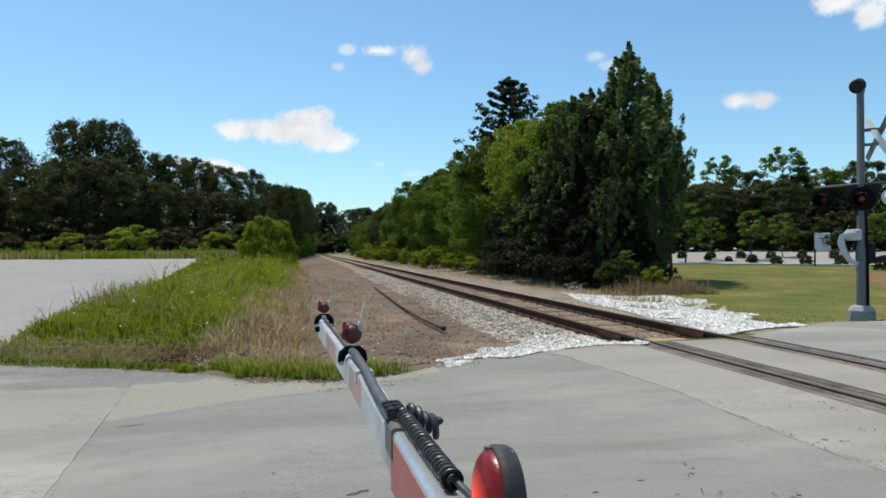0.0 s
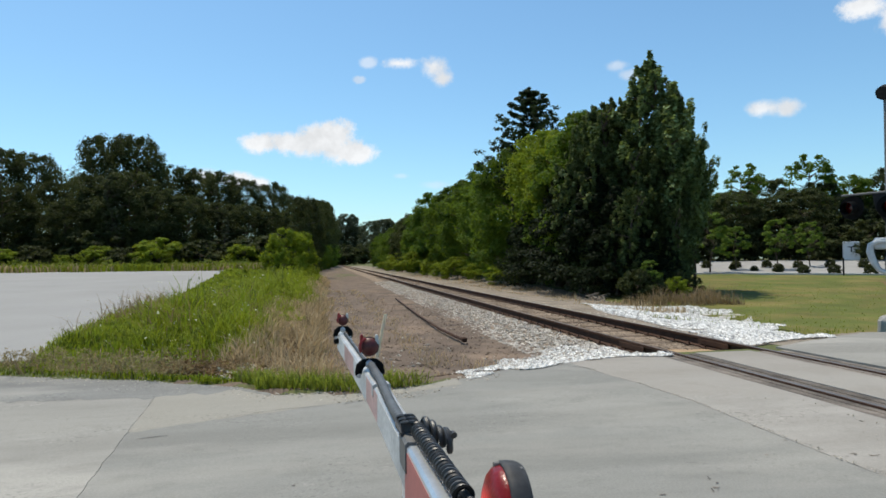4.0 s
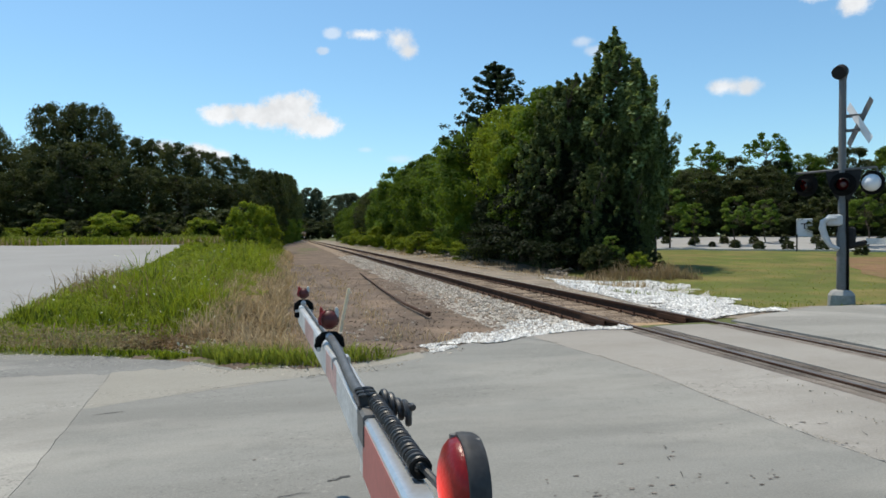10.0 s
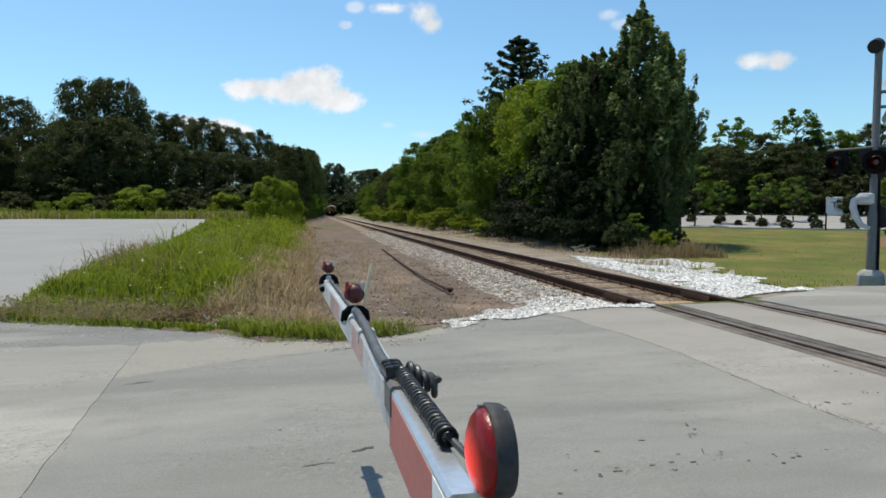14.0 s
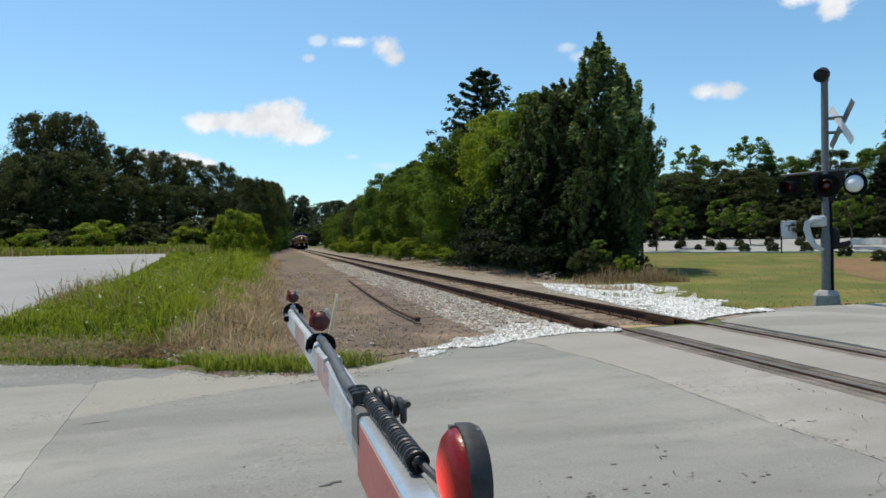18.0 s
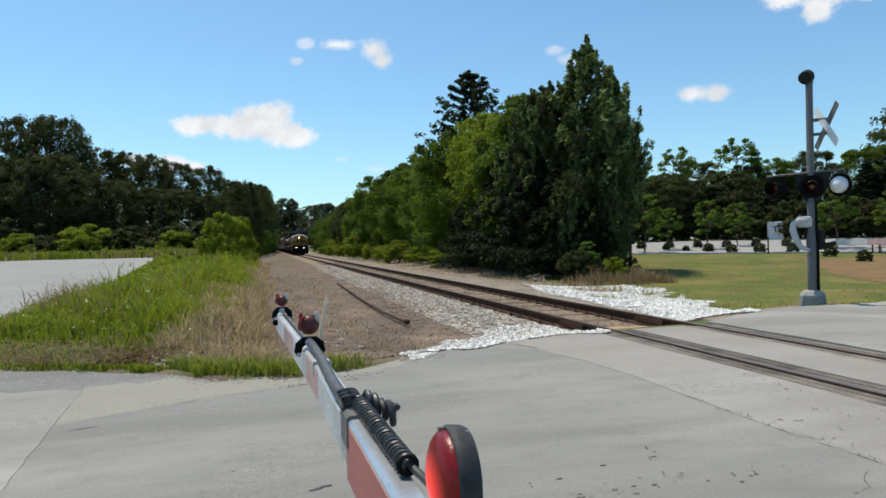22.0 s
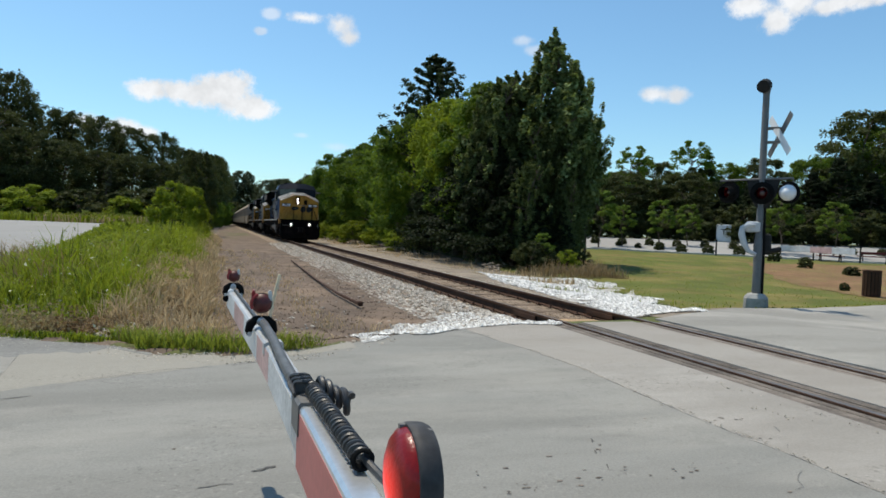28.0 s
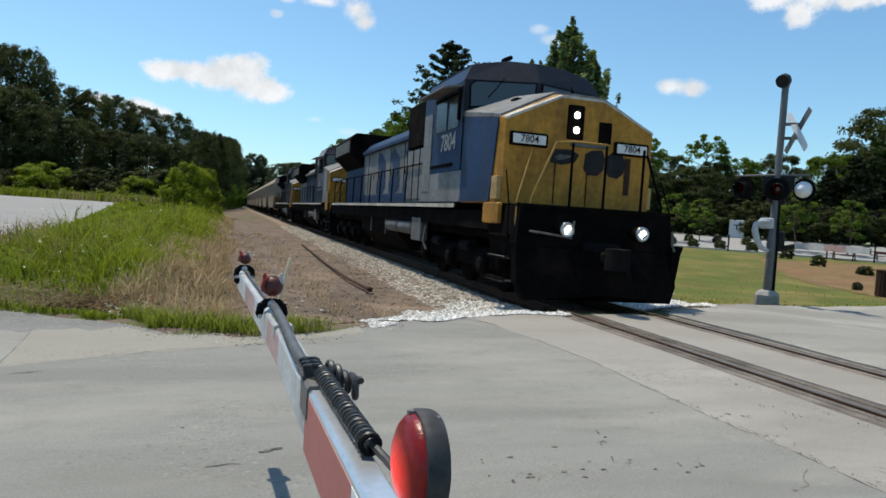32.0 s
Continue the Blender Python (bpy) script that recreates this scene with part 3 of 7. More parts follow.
# ---- trees ----
def crown(seed, height, base, radius, leaves, size, kind="round", clusters=60):
    """Leaf clumps gathered in many small groups round the limbs; the outline stays uneven."""
    r = np.random.RandomState(seed)
    z = r.rand(clusters) ** 0.8
    if kind == "cone":
        prof = np.clip(1.02 - z, 0.04, 1) ** 1.0
    elif kind == "tier":
        z = (np.floor(z * 9) + 0.25 * r.rand(clusters)) / 9.2
        prof = np.clip(1.02 - z, 0.08, 1) ** 0.75
    else:
        prof = np.sqrt(np.clip(1 - ((z - 0.42) / 0.62) ** 2, 0.05, 1))
    ang = r.rand(clusters) * 2 * np.pi
    rad = radius * prof * (0.45 + 0.55 * np.sqrt(r.rand(clusters)))
    cz = base + (height - base) * (0.04 + 0.93 * z)
    centre = np.stack([rad * np.cos(ang), rad * np.sin(ang), cz], 1)
    spread = radius * (0.18 + 0.15 * r.rand(clusters)) * (0.32 + 0.68 * prof)
    tall = np.full(clusters, 0.6)
    if kind in ("spire", "column"):
        taper = 0.85 if kind == "spire" else 0.5
        # limbs that climb steeply from the trunk, each ending in pointed upright sprays
        tip, limbs = [], clusters // 5
        for k in range(limbs):
            zz = (k + r.rand()) / limbs
            zz = zz ** 1.15
            a_ = 2.4 * k + 0.9 * r.rand()
            reach = radius * ((1.0 - zz) ** taper) * (0.55 + 0.55 * r.rand()) * (0.42 + 0.58 * min(1.0, zz / 0.35)) + 0.10
            z0 = base + (height - base) * (0.02 + 0.90 * zz)
            for f_ in (0.30, 0.52, 0.72, 0.88, 1.0):
                rise = (0.25 + 0.55 * f_) * reach * f_ * (0.8 + 0.3 * r.rand())
                tip.append((reach * f_ * math.cos(a_) + 0.12 * r.normal(), reach * f_ * math.sin(a_) + 0.12 * r.normal(), min(z0 + rise, height - 0.5), (0.15 + 0.22 * (1 - zz)) * (1.1 - 0.35 * f_) * radius / 3.6))
        for k in range(5):
            tip.append((0, 0, height - 0.30 - 0.30 * k, (0.11 + 0.035 * k) * radius / 3.6))
        tip = np.array(tip)
        centre, spread, clusters = tip[:, :3], tip[:, 3], len(tip)
        tall = np.full(clusters, 1.9)
    elif kind == "whorl":
        # boughs in whorls, rising a little, shorter towards the top
        tip, rows_ = [], 13
        for k in range(rows_):
            for q in range(7):
                zz = (k + 0.5 * r.rand()) / rows_
                a_ = 6.283 * (q + 0.8 * r.rand()) / 7
                reach = radius * (1.0 - zz) ** 0.72 * (0.55 + 0.6 * r.rand())
                for f_ in (0.3, 0.55, 0.8, 1.0):
                    tip.append((reach * f_ * math.cos(a_), reach * f_ * math.sin(a_), base + (height - base) * zz + 0.38 * reach * f_ * f_, 0.20 + 0.26 * (1 - zz)))
        for k in range(6):
            tip.append((0, 0, height - 0.22 * k, 0.14 + 0.05 * k))
        tip = np.array(tip)
        centre, spread, clusters = tip[:, :3], tip[:, 3], len(tip)
        tall = np.full(clusters, 0.6)
    which = r.randint(0, clusters, leaves)
    d = r.normal(size=(leaves, 3))
    d /= np.linalg.norm(d, axis=1, keepdims=True)
    d *= (r.rand(leaves, 1) ** 0.45)
    d[:, 2] *= tall[which]
    p = centre[which] + d * spread[which][:, None]
    # each leaf clump is a small bent rhombus
    nrm = r.normal(size=(leaves, 3)) * 0.5 + np.array([0, 0, 0.75]) + d * 0.9
    nrm /= np.linalg.norm(nrm, axis=1, keepdims=True)
    t = np.cross(nrm, r.normal(size=(leaves, 3)))
    t /= np.linalg.norm(t, axis=1, keepdims=True)
    b = np.cross(nrm, t)
    s = size * (0.6 + 0.8 * r.rand(leaves, 1))
    v = np.stack([p - t * s, p + b * s * 0.55 - nrm * s * 0.15, p + t * s, p - b * s * 0.55 - nrm * s * 0.15], 1).reshape(-1, 3)
    f = np.arange(leaves * 4).reshape(-1, 4)
    return v, f, centre


def tree_meshes(seed, height, base, radius, leaves, size, kind, leaf, trunk_r=0.16, clusters=60):
    v, f, centre = crown(seed, height, base, radius, leaves, size, kind, clusters)
    crown_me = raw_mesh("crown", v.tolist(), f.tolist(), leaf)
    b = Build()
    r = random.Random(seed)
    lean = [Vector((r.uniform(-0.2, 0.2) * k, r.uniform(-0.2, 0.2) * k, height * 0.90 * k / 4)) for k in range(5)]
    b.tube(lean, [trunk_r * (1.25 - 0.28 * k) for k in range(5)], 8)
    for c in centre[:: max(1, len(centre) // 14)]:
        c = Vector(c)
        k = min(max((c.z - 0.25 * c.xy.length) / (height * 0.93), 0.1), 0.9)
        root = lean[0].lerp(lean[4], k)
        b.tube([root, root.lerp(c, 0.5) + Vector((0, 0, 0.1)), c], [trunk_r * 0.4, trunk_r * 0.25, trunk_r * 0.1], 5)
    return b.mesh("trunk", BARK, True), crown_me


TREE_KINDS = {
    "oak": (tree_meshes(1, 10, 0.2, 3.8, 17000, 0.13, "round", LEAF, 0.2, 130), "broad-crowned green deciduous tree at the wood's edge"),
    "elm": (tree_meshes(2, 11, 0.2, 3.4, 17000, 0.13, "round", LEAF, 0.18, 140), "tall leafy green deciduous tree beside the track"),
    "maple": (tree_meshes(12, 11, 3.4, 3.3, 18000, 0.125, "round", LEAF_MID, 0.18, 170), "yellow-green leafy deciduous tree"),
    "near_elm": (tree_meshes(13, 11, 0.2, 3.4, 20000, 0.125, "round", LEAF, 0.18, 150), "dense leafy green tree beside the track"),
    "poplar": (tree_meshes(3, 12, 1.8, 3.9, 15000, 0.125, "spire", LEAF_PALE, 0.18, 400), "tall tapering deciduous tree with fluttering leaves"),
    "spray": (tree_meshes(18, 12, 5.0, 3.6, 11000, 0.125, "spire", LEAF_PALE, 0.14, 300), "slender deciduous tree with pale open sprays"),
    "cedar": (tree_meshes(4, 9, 0.1, 3.0, 20000, 0.10, "cone", LEAF_CEDAR, 0.16, 190), "cedar with dense low boughs, deep shade put into its leaf colour"),
    "juniper": (tree_meshes(16, 9, 0.3, 2.3, 18000, 0.095, "column", LEAF_JUNIPER, 0.16, 380), "green juniper with feathery open boughs"),
    "pine": (tree_meshes(5, 14, 6.5, 3.9, 9500, 0.125, "whorl", LEAF_PINE, 0.2, 130), "tall dark pine with a bare lower trunk"),
    "bush": (tree_meshes(6, 2.6, 0.0, 1.6, 8000, 0.07, "round", LEAF_MID, 0.04, 60), "bright green rounded bush"),
    "wood": (tree_meshes(7, 15, 0.3, 5.2, 22000, 0.15, "round", LEAF_DARK, 0.25, 230), "tall dark woodland tree hung with vines"),
    # far_wood: the grey of distance haze is mixed into the leaf colour
    "far_wood": (tree_meshes(19, 15, 0.3, 5.2, 12000, 0.20, "round", leaf_material("haze-paled far leaves", (0.088, 0.105, 0.066), (0.08, 0.10, 0.04)), 0.25, 150), "tall woodland tree far down the line, paled by haze in its leaf colour"),
    "thicket": (tree_meshes(9, 11, 0.0, 3.8, 14000, 0.14, "round", LEAF_DARK, 0.2, 150), "dense green tree at the back of the park"),
    "vines": (tree_meshes(17, 12, 0.4, 1.0, 7000, 0.12, "round", leaf_material("dusty vine leaves", (0.115, 0.125, 0.075), (0.11, 0.13, 0.05)), 0.16, 80), "dead trunk wrapped in dusty grey-green vines"),
    "sparse": (tree_meshes(10, 12, 5.0, 2.6, 2600, 0.17, "round", LEAF, 0.14, 40), "tall thin tree with an open crown"),
    "sapling": (tree_meshes(8, 5.5, 1.6, 1.5, 3200, 0.13, "round", LEAF_LIGHT, 0.06, 36), "young planted park tree"),
    "hedge": (tree_meshes(15, 3.6, 0.0, 1.9, 4500, 0.13, "round", LEAF_DARK, 0.06, 70), "dense dark green undergrowth at the wood's edge"),
    "shrub": (tree_meshes(14, 0.85, 0.0, 0.42, 2400, 0.06, "round", LEAF_DARK, 0.02, 70), "small dark clipped shrub"),
}
TREE_FULL = {"oak": 10, "elm": 11, "maple": 11, "near_elm": 11, "poplar": 12, "spray": 12, "cedar": 9, "juniper": 9, "pine": 14, "bush": 2.6, "wood": 15, "far_wood": 15, "thicket": 11, "sparse": 12, "vines": 12, "sapling": 5.5, "shrub": 0.85, "hedge": 3.6}


def plant(kind, x, y, height=None, spread=1.0, turn=None, label="", z=None):
    (trunk_me, crown_me), text = TREE_KINDS[kind]
    full = TREE_FULL[kind]
    low = kind in ("bush", "shrub", "hedge")
    k = (height or full) / full
    ob = thing("bush" if low else "tree", label or text, "bush" if low else "tree", group="bushes" if low else "trees")
    part("trunk", trunk_me, None, ob)
    part("crown", crown_me, None, ob)
    ob.matrix_basis = pose(x, y, (land(x, y) if z is None else z) - 0.05, 0, 0, random.uniform(0, 360) if turn is None else turn) @ Matrix.Diagonal((k * spread, k * spread, k, 1))
    return ob


rt = random.Random(11)
# big group to the right of the track: a pale-leaved spire over dark junipers and cedars
plant("poplar", 12.1, 33.0, 13.2, 1.0, 40)
plant("poplar", 13.6, 33.2, 11.6, 0.80, 300)
plant("spray", 14.3, 33.4, 9.6, 0.85, 40)
plant("spray", 15.0, 33.8, 8.0, 0.85, 190)
plant("juniper", 11.2, 33.6, 11.2, 0.90, 200)
plant("juniper", 10.1, 33.6, 10.9, 0.90, 10)
plant("juniper", 9.1, 33.8, 10.5, 0.90, 160)
plant("near_elm", 10.3, 36.2, 10.6, 0.9, 75)
plant("juniper", 8.5, 34.2, 9.2, 0.85, 250)
plant("juniper", 11.0, 31.4, 8.0, 0.95, 310)
plant("juniper", 12.6, 31.6, 7.4, 0.85, 20)
plant("juniper", 9.6, 30.4, 5.6, 1.1, 100)
plant("juniper", 11.9, 30.2, 4.8, 0.95, 60)
plant("juniper", 13.2, 32.2, 6.2, 0.80, 140)
plant("pine", 10.3, 49.0, 14.8, 1.15, 0)
plant("maple", 10.2, 45.0, 10.9, 0.8, 20)
plant("maple", 9.6, 40.6, 9.8, 0.7, 200)
plant("near_elm", 9.9, 40.0, 10.0, 0.85, 300)
# cedars fill the hollow below the trees; their near-black colour paints its shade
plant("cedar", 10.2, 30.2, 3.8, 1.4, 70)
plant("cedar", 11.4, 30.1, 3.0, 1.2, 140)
plant("juniper", 12.3, 30.8, 3.8, 1.1, 210)
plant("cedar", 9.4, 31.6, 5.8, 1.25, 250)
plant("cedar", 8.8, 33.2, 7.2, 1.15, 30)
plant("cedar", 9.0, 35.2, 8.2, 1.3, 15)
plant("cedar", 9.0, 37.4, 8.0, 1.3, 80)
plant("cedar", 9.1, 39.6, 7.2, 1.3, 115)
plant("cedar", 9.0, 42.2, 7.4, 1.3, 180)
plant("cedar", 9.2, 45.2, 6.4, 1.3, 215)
for i in range(7):
    plant("bush" if i == 3 else "hedge", 8.7 + rt.uniform(-0.4, 0.4) + 0.6 * i, 28.0 + rt.uniform(-0.6, 0.5) + 0.25 * i, rt.uniform(0.9, 1.6), 0.9, label="low scrubby bush at the edge of the trees")
for i in range(28):
    y = 50 + i * 5.0 + rt.uniform(-1.5, 1.5)
    plant(rt.choice(["oak", "elm", "elm", "thicket"]), 9.6 + rt.uniform(-0.8, 1.2) - 0.006 * (y - 50), y, rt.uniform(9.8, 11.6) - 0.018 * (y - 50), 0.88)
for i in range(1, 10):
    plant("oak", 15 + rt.uniform(-1, 3), 42 + i * 12 + rt.uniform(-2, 2), rt.uniform(9.5, 11.5), 1.0)
for i in range(14):
    plant("bush", 7.4 + rt.uniform(-0.5, 0.6), 46 + i * 8, rt.uniform(1.6, 3.6), 1.3, label="scrubby bush beside the track")
# cut branches and a low bank of earth at the foot of the trees
DEADWOOD = material("grey dead wood", (0.24, 0.205, 0.165), 0.9, var=0.25, scale=4, fine=30, bump=0.4, per_object=0.3)
pile = thing("brush_pile", "pile of grey cut branches on bare earth", "brush pile", pose(7.9, 30.2, land(7.9, 30.2), 0, 0, 60))
pr_ = random.Random(31)
for k in range(26):
    a_, l_, h_ = pr_.uniform(-0.7, 0.7), pr_.uniform(0.5, 1.5), pr_.uniform(0.03, 0.45)
    mx_, my_ = pr_.uniform(-1.3, 1.3), pr_.uniform(-0.4, 0.4)
    d_ = Vector((math.cos(a_) * l_, math.sin(a_) * l_, pr_.uniform(-0.12, 0.2)))
    c_ = Vector((mx_, my_, h_ * (1 - abs(mx_) / 1.6) + 0.05))
    part("branch", Build().tube([c_ - d_ * 0.5, c_ + Vector((0, 0, pr_.uniform(-0.05, 0.08))), c_ + d_ * 0.5], [0.035, 0.028, 0.010], 6), DEADWOOD, pile, "", True)
plant("sapling", 9.5, 28.4, 1.9, 1.0, 30, label="tall leafy weed before the dark trees")
# the wood beyond the lot: a skyline that falls towards the track
SKYLINE = [(-75, 15.0), (-58, 15.5), (-50, 15.5), (-42, 15.2), (-39.5, 11.6), (-37, 11.0), (-34.8, 13.2), (-32.8, 17.2), (-29.2, 17.6), (-27.4, 15.4), (-25.0, 14.0), (-20.5, 12.4), (-13, 11.5), (-9.5, 9.2)]
x = -72.0
while x < -10:
    h = along(SKYLINE, x)
    plant("wood", x, 90 + rt.uniform(-3, 3), 1.02 * h + rt.uniform(-0.7, 0.5), 0.74)
    plant("wood", x + 1.0, 83 + rt.uniform(-2, 2), 0.68 * h, 1.0)
    x += 3.3
for x, y, h in ((-29.6, 81.0, 12.2), (-29.0, 80.2, 7.6), (-46.0, 80.0, 9.0), (-17.0, 80.5, 6.5)):
    plant("vines", x, y, h, 1.0)
for i in range(13):
    y = 98 + i * 14
    plant("wood", -9.5 + rt.uniform(-1, 1) + 0.012 * (y - 98), y, 1.9 + 0.092 * y + rt.uniform(-0.8, 0.8), 0.62)
for i in range(8):
    plant("oak", -7.4 + 0.5 * i, 120 + i * 19, 5.0 + 0.55 * i, 1.0)
# far trees in the haze-paled leaf colour
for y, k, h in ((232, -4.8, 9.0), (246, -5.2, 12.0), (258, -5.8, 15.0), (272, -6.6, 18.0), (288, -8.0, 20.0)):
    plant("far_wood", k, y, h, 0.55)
plant("bush", -8.0, 47, 3.7, 0.66)
plant("bush", -7.4, 54, 3.8, 0.62)
plant("hedge", -8.6, 51, 3.0, 0.7)
plant("thicket", -7.3, 70, 8.4, 0.62)
for i in range(18):
    plant(("bush", "hedge", "bush")[i % 3], -15 - i * 3.0 + rt.uniform(-1, 1), 75 + rt.uniform(-1, 3) - 0.1 * i, rt.uniform(1.8, 3.8), 1.25)
for i in range(20):
    plant("hedge", -12 - i * 3.1 + rt.uniform(-1, 1), 79 + rt.uniform(-1, 2), rt.uniform(2.6, 4.6), 1.35)
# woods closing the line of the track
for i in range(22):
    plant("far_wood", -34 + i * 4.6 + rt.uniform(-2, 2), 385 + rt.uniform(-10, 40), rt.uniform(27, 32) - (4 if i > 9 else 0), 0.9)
for i in range(12):
    plant("hedge", -38 + i * 5.2 + rt.uniform(-1, 1), 368 + rt.uniform(-4, 6), rt.uniform(8, 12), 1.3, label="dense undergrowth where the line bends away")
# park trees to the right
for i in range(21):
    x = 24 + i * 3.6 + rt.uniform(-1.2, 1.2)
    plant(rt.choice(["oak", "thicket", "thicket"]), x, 80 - i * 0.9 + rt.uniform(-3, 3), rt.uniform(8.4, 10.4) + (8.0 if i > 13 else 2.5 if i > 10 else 0), 1.0)
    plant("wood", x + 1.5, 76 - i * 0.9 + rt.uniform(-2, 2), rt.uniform(5.5, 7.2) + (3 if i > 13 else 0), 0.9)
for i in range(38):
    kk = -12 + 2.3 * i
    plant("hedge", 22 + 0.88 * kk + 0.474 * 19, 52 - 0.474 * kk + 0.88 * 19 + rt.uniform(-1, 1), rt.uniform(2.8, 4.4), 1.25, label="dense dark undergrowth below the park trees")
for i in range(14):
    plant("thicket" if i < 6 else "cedar", 30 + 3.4 * i + rt.uniform(-1, 1), 70 - 1.2 * i + rt.uniform(-1.5, 1.5), rt.uniform(6, 8.2) + (2.5 if i > 8 else 0), 1.3, label="dense dark tree at the back of the park")
plant("sparse", 43.5, 71, 11.6, 1.0)
plant("sparse", 52.5, 71, 13.0, 1.0)
for x, y, h in ((27.5, 52.5, 5.4), (31.0, 54.0, 4.0), (34.5, 53.0, 4.6), (38.5, 54.0, 4.2), (43, 47, 5.6), (47, 45, 5.0), (51, 40, 6.5), (55, 41, 6.0)):
    plant("sapling", x, y, h, 1.0)
for x, y, h in ((31.1, 54.6, 0.6), (31.7, 52.4, 0.55), (32.6, 50.5, 0.8), (32.9, 47.8, 0.8), (34.8, 46.7, 0.85), (37.2, 45.7, 0.9), (34.4, 39.2, 0.85), (31.2, 33.4, 0.8)):
    plant("shrub", x, y, h, 1.15)


# ---- distant clouds ----
def cloud_material(lobes, seed, soft, most, ragged):
    """White vapour gathered in a few rounded lobes (centre and radii in degrees), with a ragged rim and soft grey hollows."""
    m = bpy.data.materials.new("cloud white")
    m.use_nodes = True
    n, l = m.node_tree.nodes, m.node_tree.links
    n.remove(n["Principled BSDF"])

    def calc(op, a, b=None, c=None):
        node = n.new("ShaderNodeMath")
        node.operation = op
        for i, value in enumerate((a, b, c)):
            if value is None:
                continue
            if isinstance(value, (int, float)):
                node.inputs[i].default_value = value
            else:
                l.new(value, node.inputs[i])
        return node.outputs[0]

    def billow(scale, detail, shift, rough=0.55):
        mp, no = n.new("ShaderNodeMapping"), n.new("ShaderNodeTexNoise")
        mp.inputs["Location"].default_value = (seed * 3.7 + shift, seed * 1.3, shift)
        no.inputs["Scale"].default_value, no.inputs["Detail"].default_value, no.inputs["Roughness"].default_value = scale, detail, rough
        l.new(tc.outputs["Object"], mp.inputs["Vector"])
        l.new(mp.outputs[0], no.inputs["Vector"])
        return no.outputs["Fac"]
    tc = n.new("ShaderNodeTexCoord")
    body = None
    for cx, cz, rx, rz in lobes:
        mp, ln = n.new("ShaderNodeMapping"), n.new("ShaderNodeVectorMath")
        mp.inputs["Location"].default_value = (-cx / rx, 0, -cz / rz)
        mp.inputs["Scale"].default_value = (1 / rx, 1, 1 / rz)
        ln.operation = "LENGTH"
        l.new(tc.outputs["Object"], mp.inputs["Vector"])
        l.new(mp.outputs[0], ln.inputs[0])
        near = calc("SUBTRACT", 1.0, ln.outputs["Value"])
        body = near if body is None else calc("SMOOTH_MAX", body, near, 0.6)
    edge = calc("MULTIPLY_ADD", billow(0.75, 9, 0.0, 0.66), ragged, -0.5 * ragged)
    mr = n.new("ShaderNodeMapRange")
    mr.interpolation_type = "SMOOTHSTEP"
    mr.inputs["From Min"].default_value, mr.inputs["From Max"].default_value, mr.inputs["To Max"].default_value = -0.02, soft, most
    l.new(calc("ADD", body, edge), mr.inputs["Value"])
    em, tr, mix = n.new("ShaderNodeEmission"), n.new("ShaderNodeBsdfTransparent"), n.new("ShaderNodeMixShader")
    em.inputs[0].default_value = (0.97, 0.985, 1.0, 1)
    pr = n.new("ShaderNodeMapRange")
    pr.inputs["From Min"].default_value, pr.inputs["From Max"].default_value = 0.35, 0.60
    pr.inputs["To Min"].default_value, pr.inputs["To Max"].default_value = 0.80, 0.97
    l.new(billow(0.55, 4, 9.0), pr.inputs["Value"])
    l.new(pr.outputs[0], em.inputs[1])
    l.new(mr.outputs[0], mix.inputs[0])
    l.new(tr.outputs[0], mix.inputs[1])
    l.new(em.outputs[0], mix.inputs[2])
    l.new(mix.outputs[0], n["Material Output"].inputs["Surface"])
    return m


def cloud(yaw, pitch, lobes, seed, soft=0.30, most=0.97, ragged=1.1, far=2200.0):
    """A far cloud: yaw and pitch in degrees from the crossing; its lobes in degrees from its middle."""
    x0, x1 = min(a[0] - 1.7 * a[2] for a in lobes), max(a[0] + 1.7 * a[2] for a in lobes)
    z0, z1 = min(a[1] - 1.7 * a[3] for a in lobes), max(a[1] + 1.7 * a[3] for a in lobes)
    b = Build().add([(x0, 0, z0), (x1, 0, z0), (x1, 0, z1), (x0, 0, z1)], [(0, 1, 2, 3)])
    ob = part("backdrop_cloud", b, cloud_material(lobes, seed, soft, most, ragged))
    tagged(ob, "small white fair-weather cloud in the sky", "cloud", kind="structure")
    a, e = radians(yaw), radians(pitch)
    d = Vector((-math.sin(a) * math.cos(e), math.cos(a) * math.cos(e), math.sin(e)))
    k = far * math.tan(radians(1.0))
    ob.matrix_basis = Matrix.Translation(Vector((-5.06, 0, 1.37)) + d * far) @ pose(0, 0, 0, pitch, 0, yaw) @ Matrix.Diagonal((k, k, k, 1))
    ob.visible_shadow = False
    return ob


cloud(1.05, 9.93, [(-4.6, 0.0, 1.9, 1.05), (-1.9, 0.05, 2.2, 1.2), (0.4, 0.5, 2.6, 1.7), (1.9, 0.8, 1.9, 1.5), (2.9, -0.6, 2.6, 1.3)], 1, 0.55, 0.98, 1.5)
cloud(-6.74, 16.2, [(2.38, 0.25, 1.35, 1.1), (3.05, -0.6, 1.1, 0.9), (-0.62, 0.57, 1.7, 0.55)], 2, 0.85, 0.95, 1.5)
cloud(-3.09, 16.33, [(0.33, 0.47, 0.95, 0.6), (-0.38, -0.95, 0.7, 0.4)], 3, 0.6, 0.5)
cloud(7.94, 6.66, [(-1.66, 0.33, 1.7, 0.8), (0.47, 0.29, 1.8, 0.8), (2.0, 0.0, 1.3, 0.7)], 4, 0.6, 0.95, 1.5)
cloud(-36.47, 11.46, [(-0.57, 0.1, 1.7, 0.75), (1.04, -0.05, 1.3, 0.8)], 5, 0.8, 0.9, 1.4)
